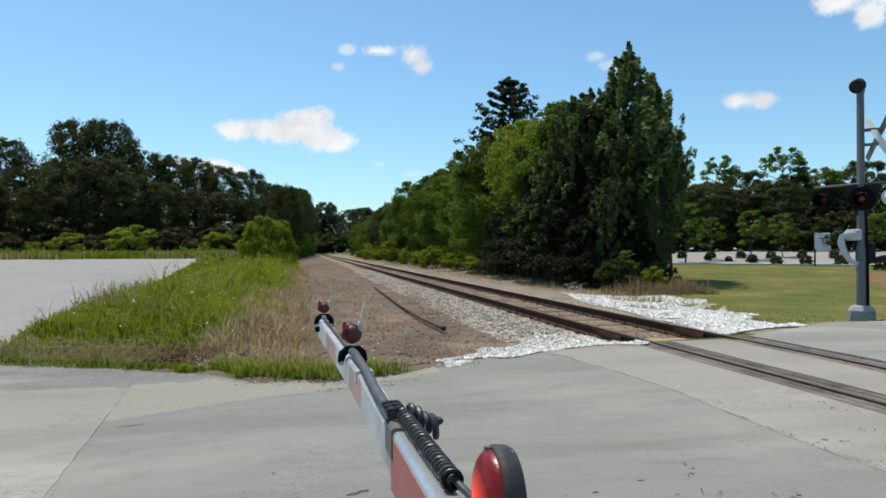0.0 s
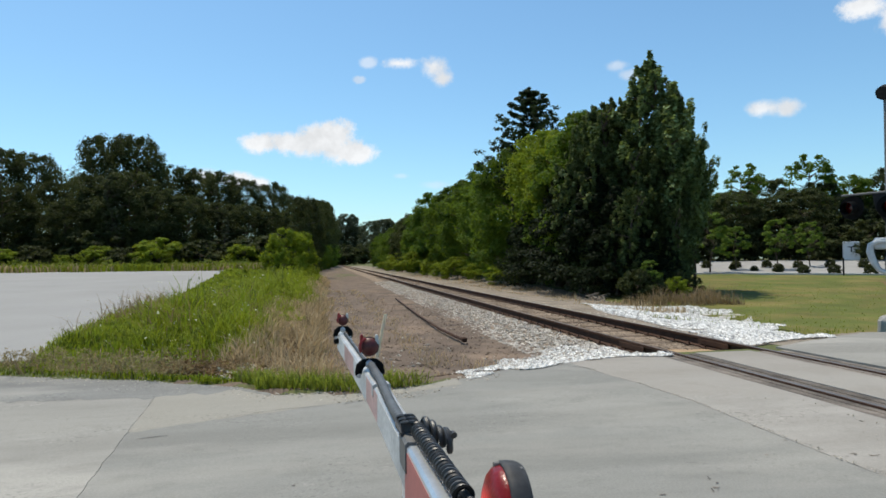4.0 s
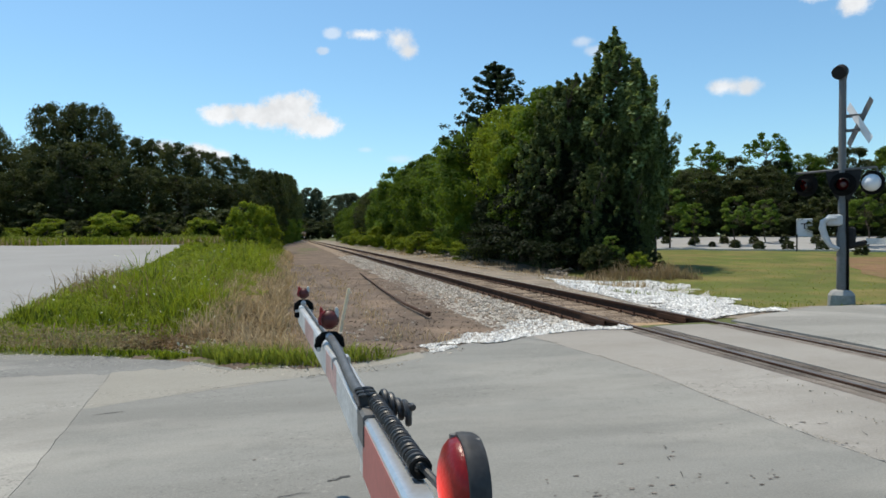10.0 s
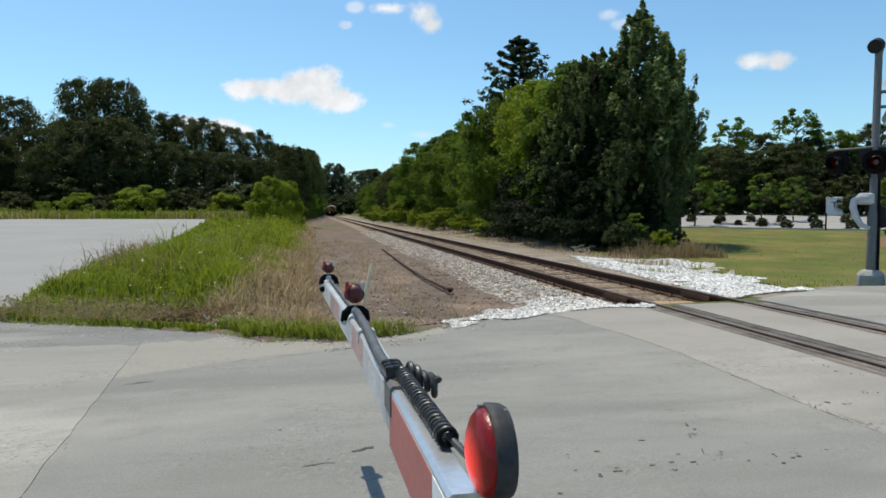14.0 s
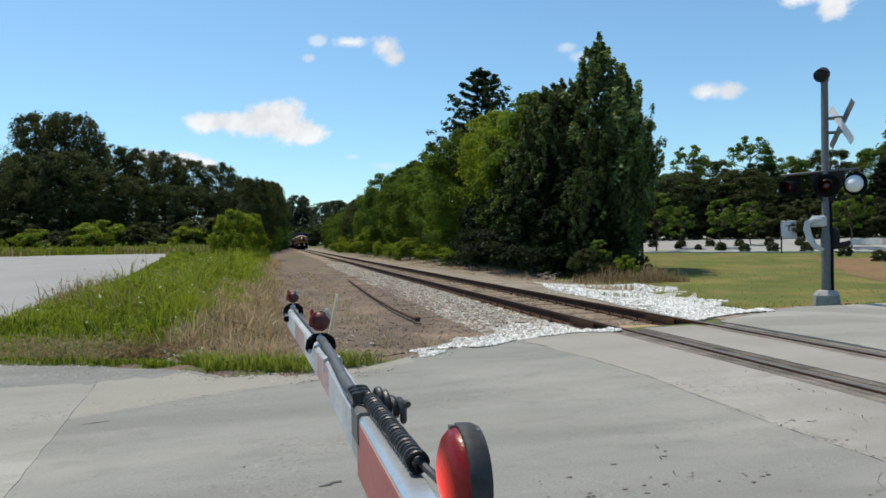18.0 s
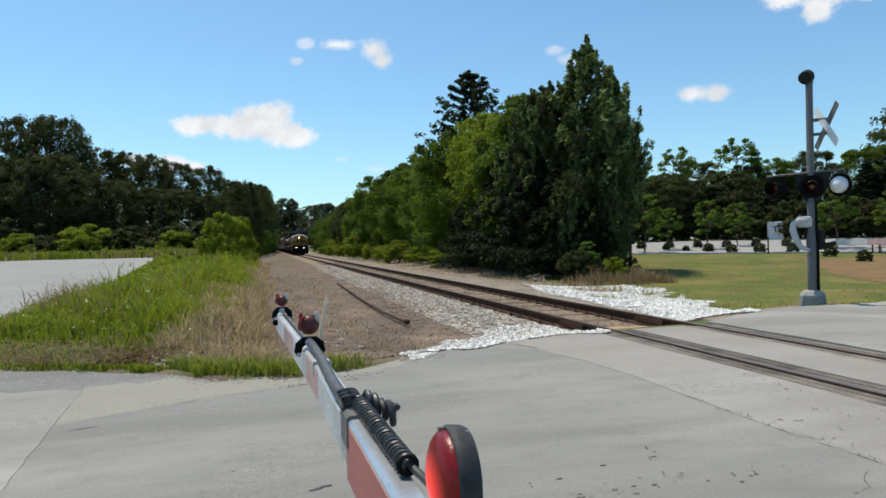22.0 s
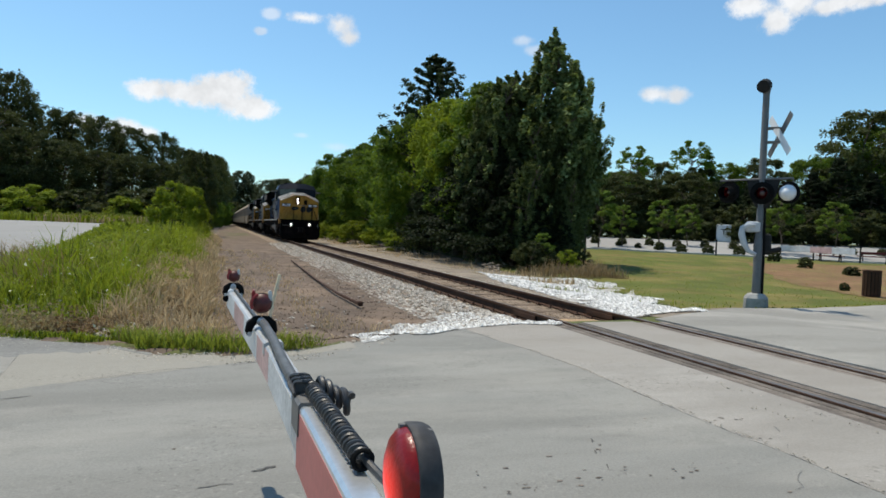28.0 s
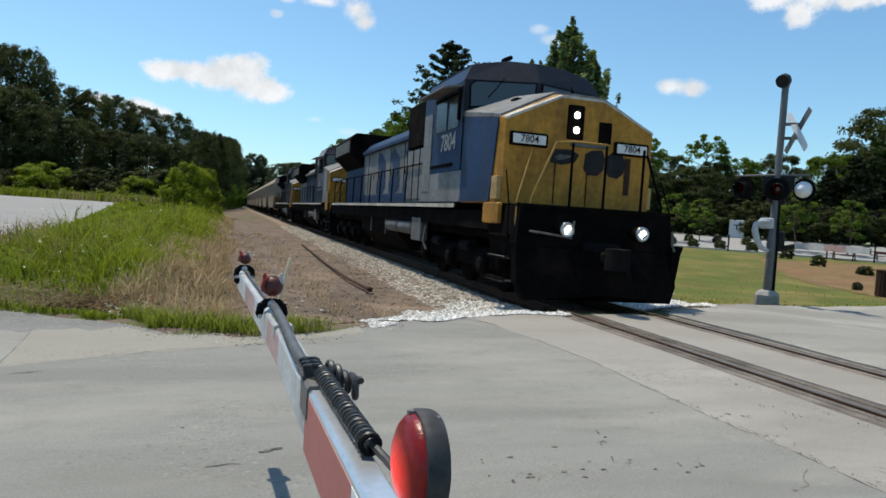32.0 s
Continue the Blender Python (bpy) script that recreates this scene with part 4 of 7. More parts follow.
cloud(-44.37, 17.24, [(-1.66, 0.57, 1.7, 1.1), (0.24, -0.57, 1.4, 1.3), (1.43, 0.57, 1.7, 1.5)], 6, 0.65, 0.97, 1.5)
cloud(-49.59, 17.22, [(-0.95, 0.0, 2.4, 0.8), (1.43, 0.43, 2.9, 1.0)], 7, 0.65, 0.97, 1.5)
cloud(-25.32, 15.59, [(-0.47, 0.33, 1.1, 0.5), (0.57, -0.47, 1.2, 0.6)], 8, 0.7, 0.45)
cloud(-9.2, 6.6, [(0.0, 0.0, 1.6, 0.45), (-3.0, 0.8, 0.9, 0.3)], 9, 0.9, 0.28)


# ---- gate arm ----
def gate_arm():
    arm = thing("crossing_gate", "lowered crossing barrier with red and white sheeting and red lamps", "crossing gate")
    slope = -0.028

    def ax(y):
        return -4.927 + slope * (y - 0.6) - 0.028 * max(0.0, y - 1.5)

    def bar(y0, y1, w, z0, z1):
        return Build().loft([[(ax(y) - w, y, z0), (ax(y) + w, y, z0), (ax(y) + w, y, z1 - 0.004), (ax(y) + w - 0.004, y, z1), (ax(y) - w + 0.004, y, z1), (ax(y) - w, y, z1 - 0.004)] for y in ([y0, 1.5, y1] if y0 < 1.4 and y1 > 1.6 else [y0, y1])])
    part("root_bar", bar(-1.75, 0.66, 0.011, 1.022, 1.088), BLACK, arm, "dark inner support bar", True)
    part("near_bar", bar(0.585, 1.02, 0.017, 1.018, 1.112), ALU, arm, "bare aluminium bar", True)
    part("far_bar", bar(0.96, 2.70, 0.0175, 1.040, 1.106), GALVBAR, arm, "bare aluminium tip section", True)
    part("joint_sleeve", bar(0.965, 1.03, 0.0195, 1.070, 1.117), GALV, arm, "grey clamp at the joint", True)
    part("joint_sleeve", bar(1.475, 1.510, 0.0205, 1.084, 1.1125), GALVBAR, arm, "grey clamp band", True)
    for y0, y1, w, lo, red in ((0.59, 0.658, 0.0175, 1.020, False), (0.660, 0.985, 0.0175, 1.020, True), (1.035, 1.40, 0.0180, 1.042, False), (1.402, 1.64, 0.0180, 1.042, True), (1.642, 1.98, 0.0180, 1.042, False),
                                (1.982, 2.32, 0.0180, 1.042, True), (2.322, 2.69, 0.0180, 1.042, False)):
        for sd in (-1, 1):
            b = Build()
            b.loft([[(ax(v) + sd * w, v, lo), (ax(v) + sd * (w - 0.0005), v, lo), (ax(v) + sd * (w - 0.0005), v, 1.102), (ax(v) + sd * w, v, 1.102)] for v in (y0, y1)])
            part("sheeting", b, (RED_REFL if y0 < 1.3 else FADED) if red else WHITE_REFL if y0 < 1.0 else GREYED, arm, ("faded red sheeting" if y0 < 1.3 else "bleached pinkish sheeting") if red else "white sheeting")
    # near lamp, seen from its side
    lx, ly, lz, r = -4.903, 0.575, 1.155, 0.0445
    lamp = part("lamp_housing", Build().tube([(lx + k, ly, lz) for k in (-0.007, -0.005, 0.0, 0.008, 0.0130, 0.0148)], [r * 0.985, r * 1.02, r * 1.02, r * 1.0, r * 0.94, r * 0.6], 40), LAMPBLACK, arm, "round black lamp body", True)
    prof = [(0.0, 0.93), (-0.0035, 0.91), (-0.0078, 0.78), (-0.0112, 0.55), (-0.0134, 0.30), (-0.0143, 0.04)]
    part("lens", Build().tube([(lx - 0.007 + 1.28 * q, ly, lz) for q, _ in prof], [r * q for _, q in prof], 40), LITLENS, lamp, "domed red lens", True)
    for an, bx in ((76, -0.012), (284, -0.012), (104, 0.004), (256, 0.004)):
        by, bz = ly + math.cos(radians(an)) * r * 0.93, lz + math.sin(radians(an)) * r * 0.93
        part("bolt", Build().tube([(lx + bx, by, bz), (lx + bx + 0.007, by, bz)], 0.0032, 8), GALV, lamp, "small steel bolt", True)
    part("bracket", Build().box(lx - 0.004, lx + 0.014, ly - 0.012, ly + 0.012, 1.06, lz - r * 0.8, 0.003).box(-4.93, lx + 0.014, ly - 0.012, ly + 0.012, 1.06, 1.075), BLACK, arm, "black lamp bracket")
    # far lamps on saddles, facing back along the bar
    for ly, lx, lz, r in ((1.72, ax(1.72), 1.166, 0.0240), (2.62, ax(2.62), 1.160, 0.0205)):
        body = part("lamp_housing", Build().tube([(lx, ly, lz), (lx, ly + 0.012, lz), (lx, ly + 0.035, lz)], [r * 1.05, r * 1.05, r * 0.8], 24), MATT, arm, "small black lamp body", True)
        part("lens", Build().tube([(lx, ly, lz), (lx, ly - 0.006, lz), (lx, ly - 0.012, lz), (lx, ly - 0.015, lz)], [r, r * 0.88, r * 0.55, r * 0.1], 24), DIMLENS, body, "small dark red lens", True)
        part("visor", Build().tube([(lx + r * 1.04 * math.cos(q), ly - 0.012, lz + r * 1.04 * math.sin(q)) for q in (radians(112 + 12 * k) for k in range(9))], 0.0042, 6), REDLENS, body, "bright red visor rim", True)
        for sd, h, mat in ((-1, 1.35, REDLENS), (1, 1.3, GREYED)):
            part("ear", Build().loft([[(lx + sd * r * 0.82 - w, ly - 0.004, z), (lx + sd * r * 0.82 + w, ly - 0.004, z), (lx + sd * r * 0.82 + w, ly + 0.014, z), (lx + sd * r * 0.82 - w, ly + 0.014, z)] for z, w in ((lz + r * 0.3, 0.005), (lz + r * 1.1, 0.0045), (lz + r * h, 0.002))]), mat, body, "pointed lamp ear")
        for sd in (-1, 1):
            part("saddle", Build().tube([(lx, ly - 0.012, 1.129), (lx + sd * 0.014, ly - 0.012, 1.127), (lx + sd * 0.026, ly - 0.012, 1.117), (lx + sd * 0.030, ly - 0.012, 1.100), (lx + sd * 0.029, ly - 0.012, 1.090)],
                                        [0.0090, 0.0105, 0.0110, 0.0095, 0.0050], 10), MATT, arm, "black saddle clamp over the bar", True)
            part("clamp_bolt", Build().tube([(lx + sd * 0.028, ly - 0.026, 1.094), (lx + sd * 0.028, ly - 0.014, 1.094)], 0.0055, 8), GALVBAR, arm, "steel clamp bolt", True)
            if ly > 2:
                part("clamp_disc", Build().tube([(lx + sd * 0.025, ly - 0.022, 1.078), (lx + sd * 0.025, ly - 0.008, 1.078)], [0.011, 0.012], 14), MATT if sd < 0 else GALVBAR, arm, "round clamp disc", True)
        part("gland", Build().tube([(lx - 0.001, ly - 0.030, 1.122), (lx - 0.001, ly - 0.024, 1.123), (lx - 0.001, ly - 0.012, 1.124)], [0.007, 0.0105, 0.0115], 16), GALVBAR, arm, "pale round cable gland", True)
    # cable along the top: coiled near, sleeved further on
    coil, n = [], 1000
    for i in range(n):
        u = i / (n - 1)
        q = u * 25 * 2 * math.pi
        y = 0.705 + 0.31 * u
        coil.append((ax(y) + 0.0100 - 0.004 * u + 0.0092 * math.cos(q), y, 1.1255 + 0.0092 * math.sin(q)))
    part("coiled_cable", Build().tube(coil, 0.0031, 6), DARKRUB, arm, "coiled black cable", True)
    for k in (0, 1):
        part("cable_tie", Build().tube([(ax(0.7) + 0.0100 + 0.0100 * math.cos(q), 0.703 + 0.007 * k, 1.1255 + 0.0100 * math.sin(q)) for q in (6.2832 * j / 18 for j in range(19))], 0.0027, 6), MATT, arm, "black end ring of the coil", True)
    part("lamp_lead", Build().tube([(ax(0.7) + 0.0105, 0.72, 1.127), (-4.912, 0.69, 1.121), (-4.905, 0.655, 1.118), (-4.90, 0.62, 1.122)], 0.0045, 8), DARKRUB, arm, "", True)
    loop = []
    for i in range(220):
        u = i / 219
        q = u * 4.3 * 2 * math.pi
        loop.append((ax(1.0) + 0.018 + 0.037 * u, 1.02 - 0.060 * u + 0.013 * math.cos(q), 1.125 - 0.012 * u + (0.0125 + 0.002 * math.sin(9 * u)) * math.sin(q)))
    part("spare_coil", Build().tube(loop, 0.0052, 8), DARKRUB, arm, "loose spare coil of black cable", True)
    for k in range(3):
        yk = 1.015 + 0.022 * k
        part("cable_tie", Build().tube([(ax(yk) - 0.004 + 0.016 * math.cos(q), yk + 0.008 * math.sin(3 * q), 1.124 + 0.013 * math.sin(q)) for q in (6.283 * j / 18 for j in range(19))], 0.0034, 6), DARKRUB, arm, "", True)
    part("cable_sleeve", Build().tube([(ax(y) + dx, y, z) for y, dx, z in ((1.02, -0.008, 1.126), (1.12, -0.010, 1.121), (1.28, -0.006, 1.117), (1.45, -0.002, 1.117), (1.58, 0.000, 1.120), (1.68, 0.000, 1.123))], [0.0098, 0.0100, 0.0098, 0.0104, 0.0100, 0.0104], 12), SLEEVE, arm, "grey black cable sleeve", True)
    part("cable", Build().tube([(ax(y) + 0.003, y, 1.112) for y in (1.76, 2.0, 2.3, 2.58)], 0.005, 8), DARKRUB, arm, "", True)
    # set the whole barrier at its true size
    c = Vector((-5.06, 0.0, 1.374))
    arm.matrix_basis = Matrix.Translation(c) @ Matrix.Diagonal((1.43, 1.43, 1.43, 1)) @ Matrix.Translation(-c)
    return arm


gate_arm()
post = thing("gate_post", "grey steel post holding the barrier", "post")
part("post", Build().tube([(-4.76, -2.78, -0.12), (-4.76, -2.78, 1.5)], 0.06, 16), GALV, post, "", True)
part("pivot_box", Build().box(-4.86, -4.67, -2.90, -2.46, 0.80, 1.04, 0.02), GALV, post, "grey gate mechanism box")


# ---- signal mast across the track ----
def signal_mast():
    # local x runs along the lamp crossarm, local -y faces the near side of the road
    mast = thing("crossing_signal", "silver crossing signal mast with crossbuck, bell and red flashing lamps", "crossing signal", pose(8.27, 13.80, -0.50, 0, 0, -43.9))
    part("footing", Build().loft([[(-s, -s + c, z), (-s + c, -s, z), (s - c, -s, z), (s, -s + c, z), (s, s - c, z), (s - c, s, z), (-s + c, s, z), (-s, s - c, z)] for s, c, z in ((0.36, 0.05, -0.12), (0.33, 0.05, -0.02), (0.29, 0.06, 0.02), (0.30, 0.06, 0.10), (0.29, 0.07, 0.36), (0.22, 0.07, 0.46), (0.13, 0.04, 0.49))]), MASTBASE, mast, "pale grey pyramid mast base")
    for k in range(4):
        an = radians(45 + 90 * k)
        part("anchor_bolt", Build().tube([(0.36 * math.cos(an), 0.36 * math.sin(an), -0.1), (0.36 * math.cos(an), 0.36 * math.sin(an), 0.08)], 0.02, 8), RUST, mast)
    part("pole", Build().tube([(0, 0, 0.4), (0, 0, 1.88), (0, 0, 1.92), (0, 0, 5.75)], [0.112, 0.108, 0.090, 0.082], 18), GALV, mast, "weathered silver tubular pole", True)
    part("conduit", Build().tube([(0.13, -0.04, 0.0), (0.135, -0.04, 0.6), (0.13, -0.03, 1.6), (0.10, -0.02, 2.8)], 0.032, 10), MATT, mast, "black cable conduit", True)
    for z in (0.55, 1.35, 2.35):
        part("band", Build().tube([(0, 0, z), (0, 0, z + 0.05)], 0.120 if z < 1.9 else 0.098, 18), GALV, mast, "steel pole band", True)
    part("lamp_bracket", Build().prism([(-0.36, 3.46), (0.42, 3.46), (0.36, 3.05), (0.16, 2.72), (-0.10, 2.72), (-0.28, 3.05)], "y", -0.06, -0.02), BLACK, mast, "dark plate behind the lamps")
    bell = part("bell", Build().tube([(-0.09, -0.16, 5.84), (-0.03, -0.02, 5.90), (0.03, 0.08, 5.93)], [0.165, 0.175, 0.10], 20), BLACK, mast, "dark round bell", True)
    part("bell_mount", Build().tube([(0, 0, 5.70), (0, 0, 5.86)], [0.09, 0.11], 14), GALV, bell, "", True)
    for k, off in enumerate((0.0, 0.25)):
        buck = part("crossbuck", Build().box(0.05, 0.38, -0.02 + off, 0.02 + off, 4.78, 4.82), GALV, mast, "crossbuck on steel straps")
        part("strap", Build().box(0.05, 0.38, -0.02 + off, 0.02 + off, 4.42, 4.46), GALV, buck, "steel strap")
        side = Vector((math.cos(radians(59)), -math.sin(radians(59))))
        for s in (1, -1):
            L, w = 0.66, 0.092
            c, d = math.cos(radians(48)) * L, math.sin(radians(48)) * L * s
            nv = Vector((-d, c)).normalized() * w
            o = [(-c - nv.x, -d - nv.y), (c - nv.x, d - nv.y), (c + nv.x, d + nv.y), (-c + nv.x, -d + nv.y)]
            lift = (0.006 * s, 0.006 * s + 0.004)
            rings = []
            for t in lift:
                rings.append([(0.36 + side.x * p[0] + side.y * -t, off + side.y * p[0] + side.x * t, 4.62 + p[1]) for p in o])
            part("blade", Build().loft(rings), WHITE_REFL if s < 0 else GALV, buck, "white crossbuck blade" if s < 0 else "dull grey back of a crossbuck blade")
    arm = part("lamp_arm", Build().tube([(-1.0, -0.05, 3.42), (0.0, -0.05, 3.47), (0.72, -0.05, 3.49), (0.74, -0.05, 3.30)], 0.028, 10), GALV, mast, "grey lamp crossarm", True)

    def lamp(x, y, z, face, back):
        d = Vector((math.sin(radians(face)), -math.cos(radians(face)), 0))
        c = Vector((x, y, z))
        disc = part("lamp_backing", Build().tube([c, c + d * 0.012], 0.29, 30), MATT, arm, "round black lamp backing", True)
        hood = Build()
        hood.tube([c + d * 0.01, c + d * 0.28 + Vector((0, 0, -0.02))], [0.165, 0.155], 22, caps=False)
        part("hood", hood, MATT, disc, "black lamp hood", True)
        part("lens", Build().tube([c + d * 0.013, c + d * 0.04, c + d * 0.05], [0.15, 0.12, 0.03], 22), DARKLENS, disc, "red lens", True)
        if back:
            part("lamp_back", Build().tube([c - d * t for t in (0.0, 0.06, 0.14, 0.22, 0.25)], [0.205, 0.205, 0.175, 0.095, 0.01], 22), WHITE_REFL, disc, "white domed lamp body", True)
    lamp(-0.78, 0.05, 3.12, -25, False)
    lamp(0.02, -0.14, 3.10, -8, False)
    lamp(0.63, -0.02, 3.12, 150, True)
    mech = part("gate_mechanism", Build().box(-0.12, 0.30, 0.02, 0.40, 1.55, 2.05, 0.05), BLACK, mast, "dark gate mechanism housing")
    for oy in (-0.16, 0.22):
        part("counterweight_arm", Build().tube([(-0.10, oy, 2.26), (-0.27, oy, 2.27), (-0.40, oy, 2.18), (-0.42, oy, 2.02), (-0.35, oy, 1.78), (-0.24, oy, 1.58), (-0.05, oy, 1.50)],
                                               [0.040, 0.060, 0.075, 0.080, 0.075, 0.060, 0.045], 12), WEIGHT, mech, "pale curved counterweight arm", True)
    part("cover_box", Build().box(-0.34, 0.02, -0.14, 0.16, 2.08, 2.36, 0.04), WEIGHT, mech, "silver junction box")
    part("crank_arm", Build().tube([(0.1, 0.1, 1.55), (0.35, 0.05, 1.62), (0.60, 0.0, 1.69)], 0.07, 10), BLACK, mech, "black gate arm support", True)
    for t0, t1, red in ((0.0, 0.9, False), (0.9, 1.5, True), (1.5, 2.1, False)):
        bar = Build()
        bar.loft([[(0.5 + 0.71 * t, -0.70 * t - 0.02, 1.62), (0.5 + 0.71 * t, -0.70 * t + 0.02, 1.62), (0.5 + 0.71 * t, -0.70 * t + 0.02, 1.77), (0.5 + 0.71 * t, -0.70 * t - 0.02, 1.77)] for t in (t0, t1)])
        part("gate_bar", bar, FADED if red else GREYED, mast, "bleached pinkish section of gate bar" if red else "pale section of gate bar")
    return mast


signal_mast()


# ---- grass, weeds and stones ----
def blades(name, seed, count, place, height, width, mat, label, category="grass", lean=0.35):
    """Bent grass blades: place(u, v) gives x, y; height(x, y, r) the length. One mesh of loose blades."""
    r = np.random.RandomState(seed)
    verts, faces = [], []
    for u, v, a, b, c, d in r.rand(count, 6):
        spot = place(u, v)
        if spot is None:
            continue
        x, y = spot
        h = height(x, y, a)
        if h <= 0.01:
            continue
        z = land(x, y)
        w = width(y) * (0.6 + 0.8 * b)
        an, ln = c * 6.283, lean * h * (0.3 + d)
        dx, dy = math.cos(an), math.sin(an)
        sx, sy = -dy * w, dx * w
        if d > 0.5:
            sx, sy = w * (d - 0.3) * 1.6, w * 0.5
        k = len(verts)
        verts += [(x - sx, y - sy, z - 0.02), (x + sx, y + sy, z - 0.02), (x + dx * ln * 0.35 + sx * 0.8, y + dy * ln * 0.35 + sy * 0.8, z + h * 0.6),
                  (x + dx * ln * 0.35 - sx * 0.8, y + dy * ln * 0.35 - sy * 0.8, z + h * 0.6), (x + dx * ln, y + dy * ln, z + h * (1 - 0.25 * d))]
        faces += [(k, k + 1, k + 2, k + 3), (k + 3, k + 2, k + 4)]
    return tagged(new(name, raw_mesh(name, verts, faces, mat)), label, category, kind="stuff")


def stones(name, seed, count, place, size, mat, label, base):
    """Loose angular stones, each a small uneven lump."""
    r = np.random.RandomState(seed)
    verts, faces = [], []
    tri = [(0, 2, 4), (2, 1, 4), (1, 3, 4), (3, 0, 4), (2, 0, 5), (1, 2, 5), (3, 1, 5), (0, 3, 5)]
    for row in r.rand(count, 14):
        spot = place(row[0], row[1])
        if spot is None:
            continue
        x, y = spot
        s = size * (0.45 + 1.0 * row[2] ** 2)
        z = base(x, y) + s * 0.25
        an = row[3] * 6.283
        ca, sa = math.cos(an) * s, math.sin(an) * s
        j = row[4:10] * 0.7 + 0.6
        k = len(verts)
        verts += [(x + ca * j[0], y + sa * j[0], z), (x - ca * j[1], y - sa * j[1], z + 0.1 * s), (x - sa * j[2], y + ca * j[2], z), (x + sa * j[3], y - ca * j[3], z + 0.05 * s),
                  (x + (row[10] - 0.5) * s * 0.6, y + (row[11] - 0.5) * s * 0.6, z + s * 0.62 * j[4]), (x, y, z - s * 0.5)]
        faces += [(k + a, k + b, k + c) for a, b, c in tri]
    return tagged(new(name, raw_mesh(name, verts, faces, mat)), label, "gravel", kind="stuff")


def clump(x, y, s=0.5, k=0.0):
    return noise.noise(Vector((x * s, y * s, k)))


def wedge(u, v):
    y = 8.2 + 58 * v ** 2.1
    lo, hi = -16.0 if y < 11.3 else along(LOT_EDGE, y, 1) - 0.1, -5.1 - 0.004 * (y - 8)
    x = lo + (hi - lo) * u
    if y < along(ROAD_EDGE, x) + 0.10 + 0.10 * clump(x, y, 2.0, 3):
        return None
    return x, y


def green_height(x, y, a):
    ridge = smoothstep(-5.2, -6.8, x) * (0.18 + 0.82 * smoothstep(-10.3, -7.8, x))
    tall = 0.10 + 0.68 * smoothstep(9.2, 14.0, y) * ridge + 0.25 * smoothstep(22, 40, y) * ridge
    patchy = 0.34 + 0.9 * max(0.0, clump(x, y, 0.55) + 0.28) + 0.9 * max(0.0, clump(x, y, 1.9, 14) - 0.02)
    thin = smoothstep(-0.55, 0.0, clump(x, y, 0.6, 5) + 0.7 * smoothstep(-5.5, -7.2, x) - 0.25)
    return tall * patchy * (0.4 + 0.8 * a) * (1 if a < thin else 0)


def weed_patch(name, seed, count, place, size, leaf, leaves, mat, label, squash=1.0):
    """Low leafy weeds: many small clumps of leaves joined in one mesh."""
    r = np.random.RandomState(seed)
    shapes = [crown(seed + k, 1.0, 0.0, 0.55, leaves, leaf, "round", 16)[0] for k in range(4)]
    out = []
    while len(out) < count:
        spot = place(r.rand(), r.rand())
        if spot is None:
            continue
        h = size(*spot) * (0.6 + 0.8 * r.rand())
        v = shapes[r.randint(4)].copy()
        an = r.rand() * 6.283
        rot = np.array([[math.cos(an), -math.sin(an), 0], [math.sin(an), math.cos(an), 0], [0, 0, squash]])
        out.append(v @ rot.T * h + np.array([spot[0], spot[1], land(*spot)]))
    v = np.concatenate(out)
    f = np.arange(len(v)).reshape(-1, 4)
    return tagged(new(name, raw_mesh(name, v.tolist(), f.tolist(), mat)), label, "weeds", kind="stuff")


WEED = leaf_material("weed leaves", (0.25, 0.28, 0.04), (0.32, 0.37, 0.03), var=0.5)
weed_patch("weeds", 41, 90, lambda u, v: wedge(u, v * 0.75) if (wedge(u, v * 0.75) or (0, 0))[0] < -5.6 else None, lambda x, y: 0.22 + 0.42 * smoothstep(10, 15, y) * smoothstep(-10.5, -7.5, x), 0.036, 240, WEED, "leafy green weeds among the tall grass")
weed_patch("weeds", 42, 160, lambda u, v: (-7.5 + 2.2 * u, 9.4 + 9 * v * v), lambda x, y: 0.22, 0.09, 90, leaf_material("dead weeds", (0.20, 0.14, 0.075), (0.2, 0.13, 0.06)), "brown dead weeds and litter in the grass")
weed_patch("weeds", 49, 150, lambda u, v: wedge(u, 0.22 * v) if (wedge(u, 0.22 * v) or (0, 0))[0] < -6.9 else None, lambda x, y: 0.26, 0.045, 70, leaf_material("dry weed stems", (0.34, 0.275, 0.15), (0.30, 0.24, 0.11), var=0.5), "dry brown weeds at the front of the verge")
weed_patch("weeds", 50, 26, lambda u, v: (-8.2 + 1.3 * u, 20 + 16 * v), lambda x, y: 0.85, 0.05, 240, WEED, "tall leafy weeds on the ridge of the verge")
blades("tall_grass", 21, 66000, wedge, green_height, lambda y: 0.006 + 0.00040 * (y - 8), GRASS, "tall bright green grass and weeds between lot and track", lean=0.95)
blades("tall_grass", 22, 9000, wedge, lambda x, y, a: 1.25 * green_height(x, y, a) if clump(x, y, 0.8, 9) > 0.12 else 0, lambda y: 0.009 + 0.0005 * (y - 8), LEAF_MID, "leafy weeds among the tall grass", "weeds")


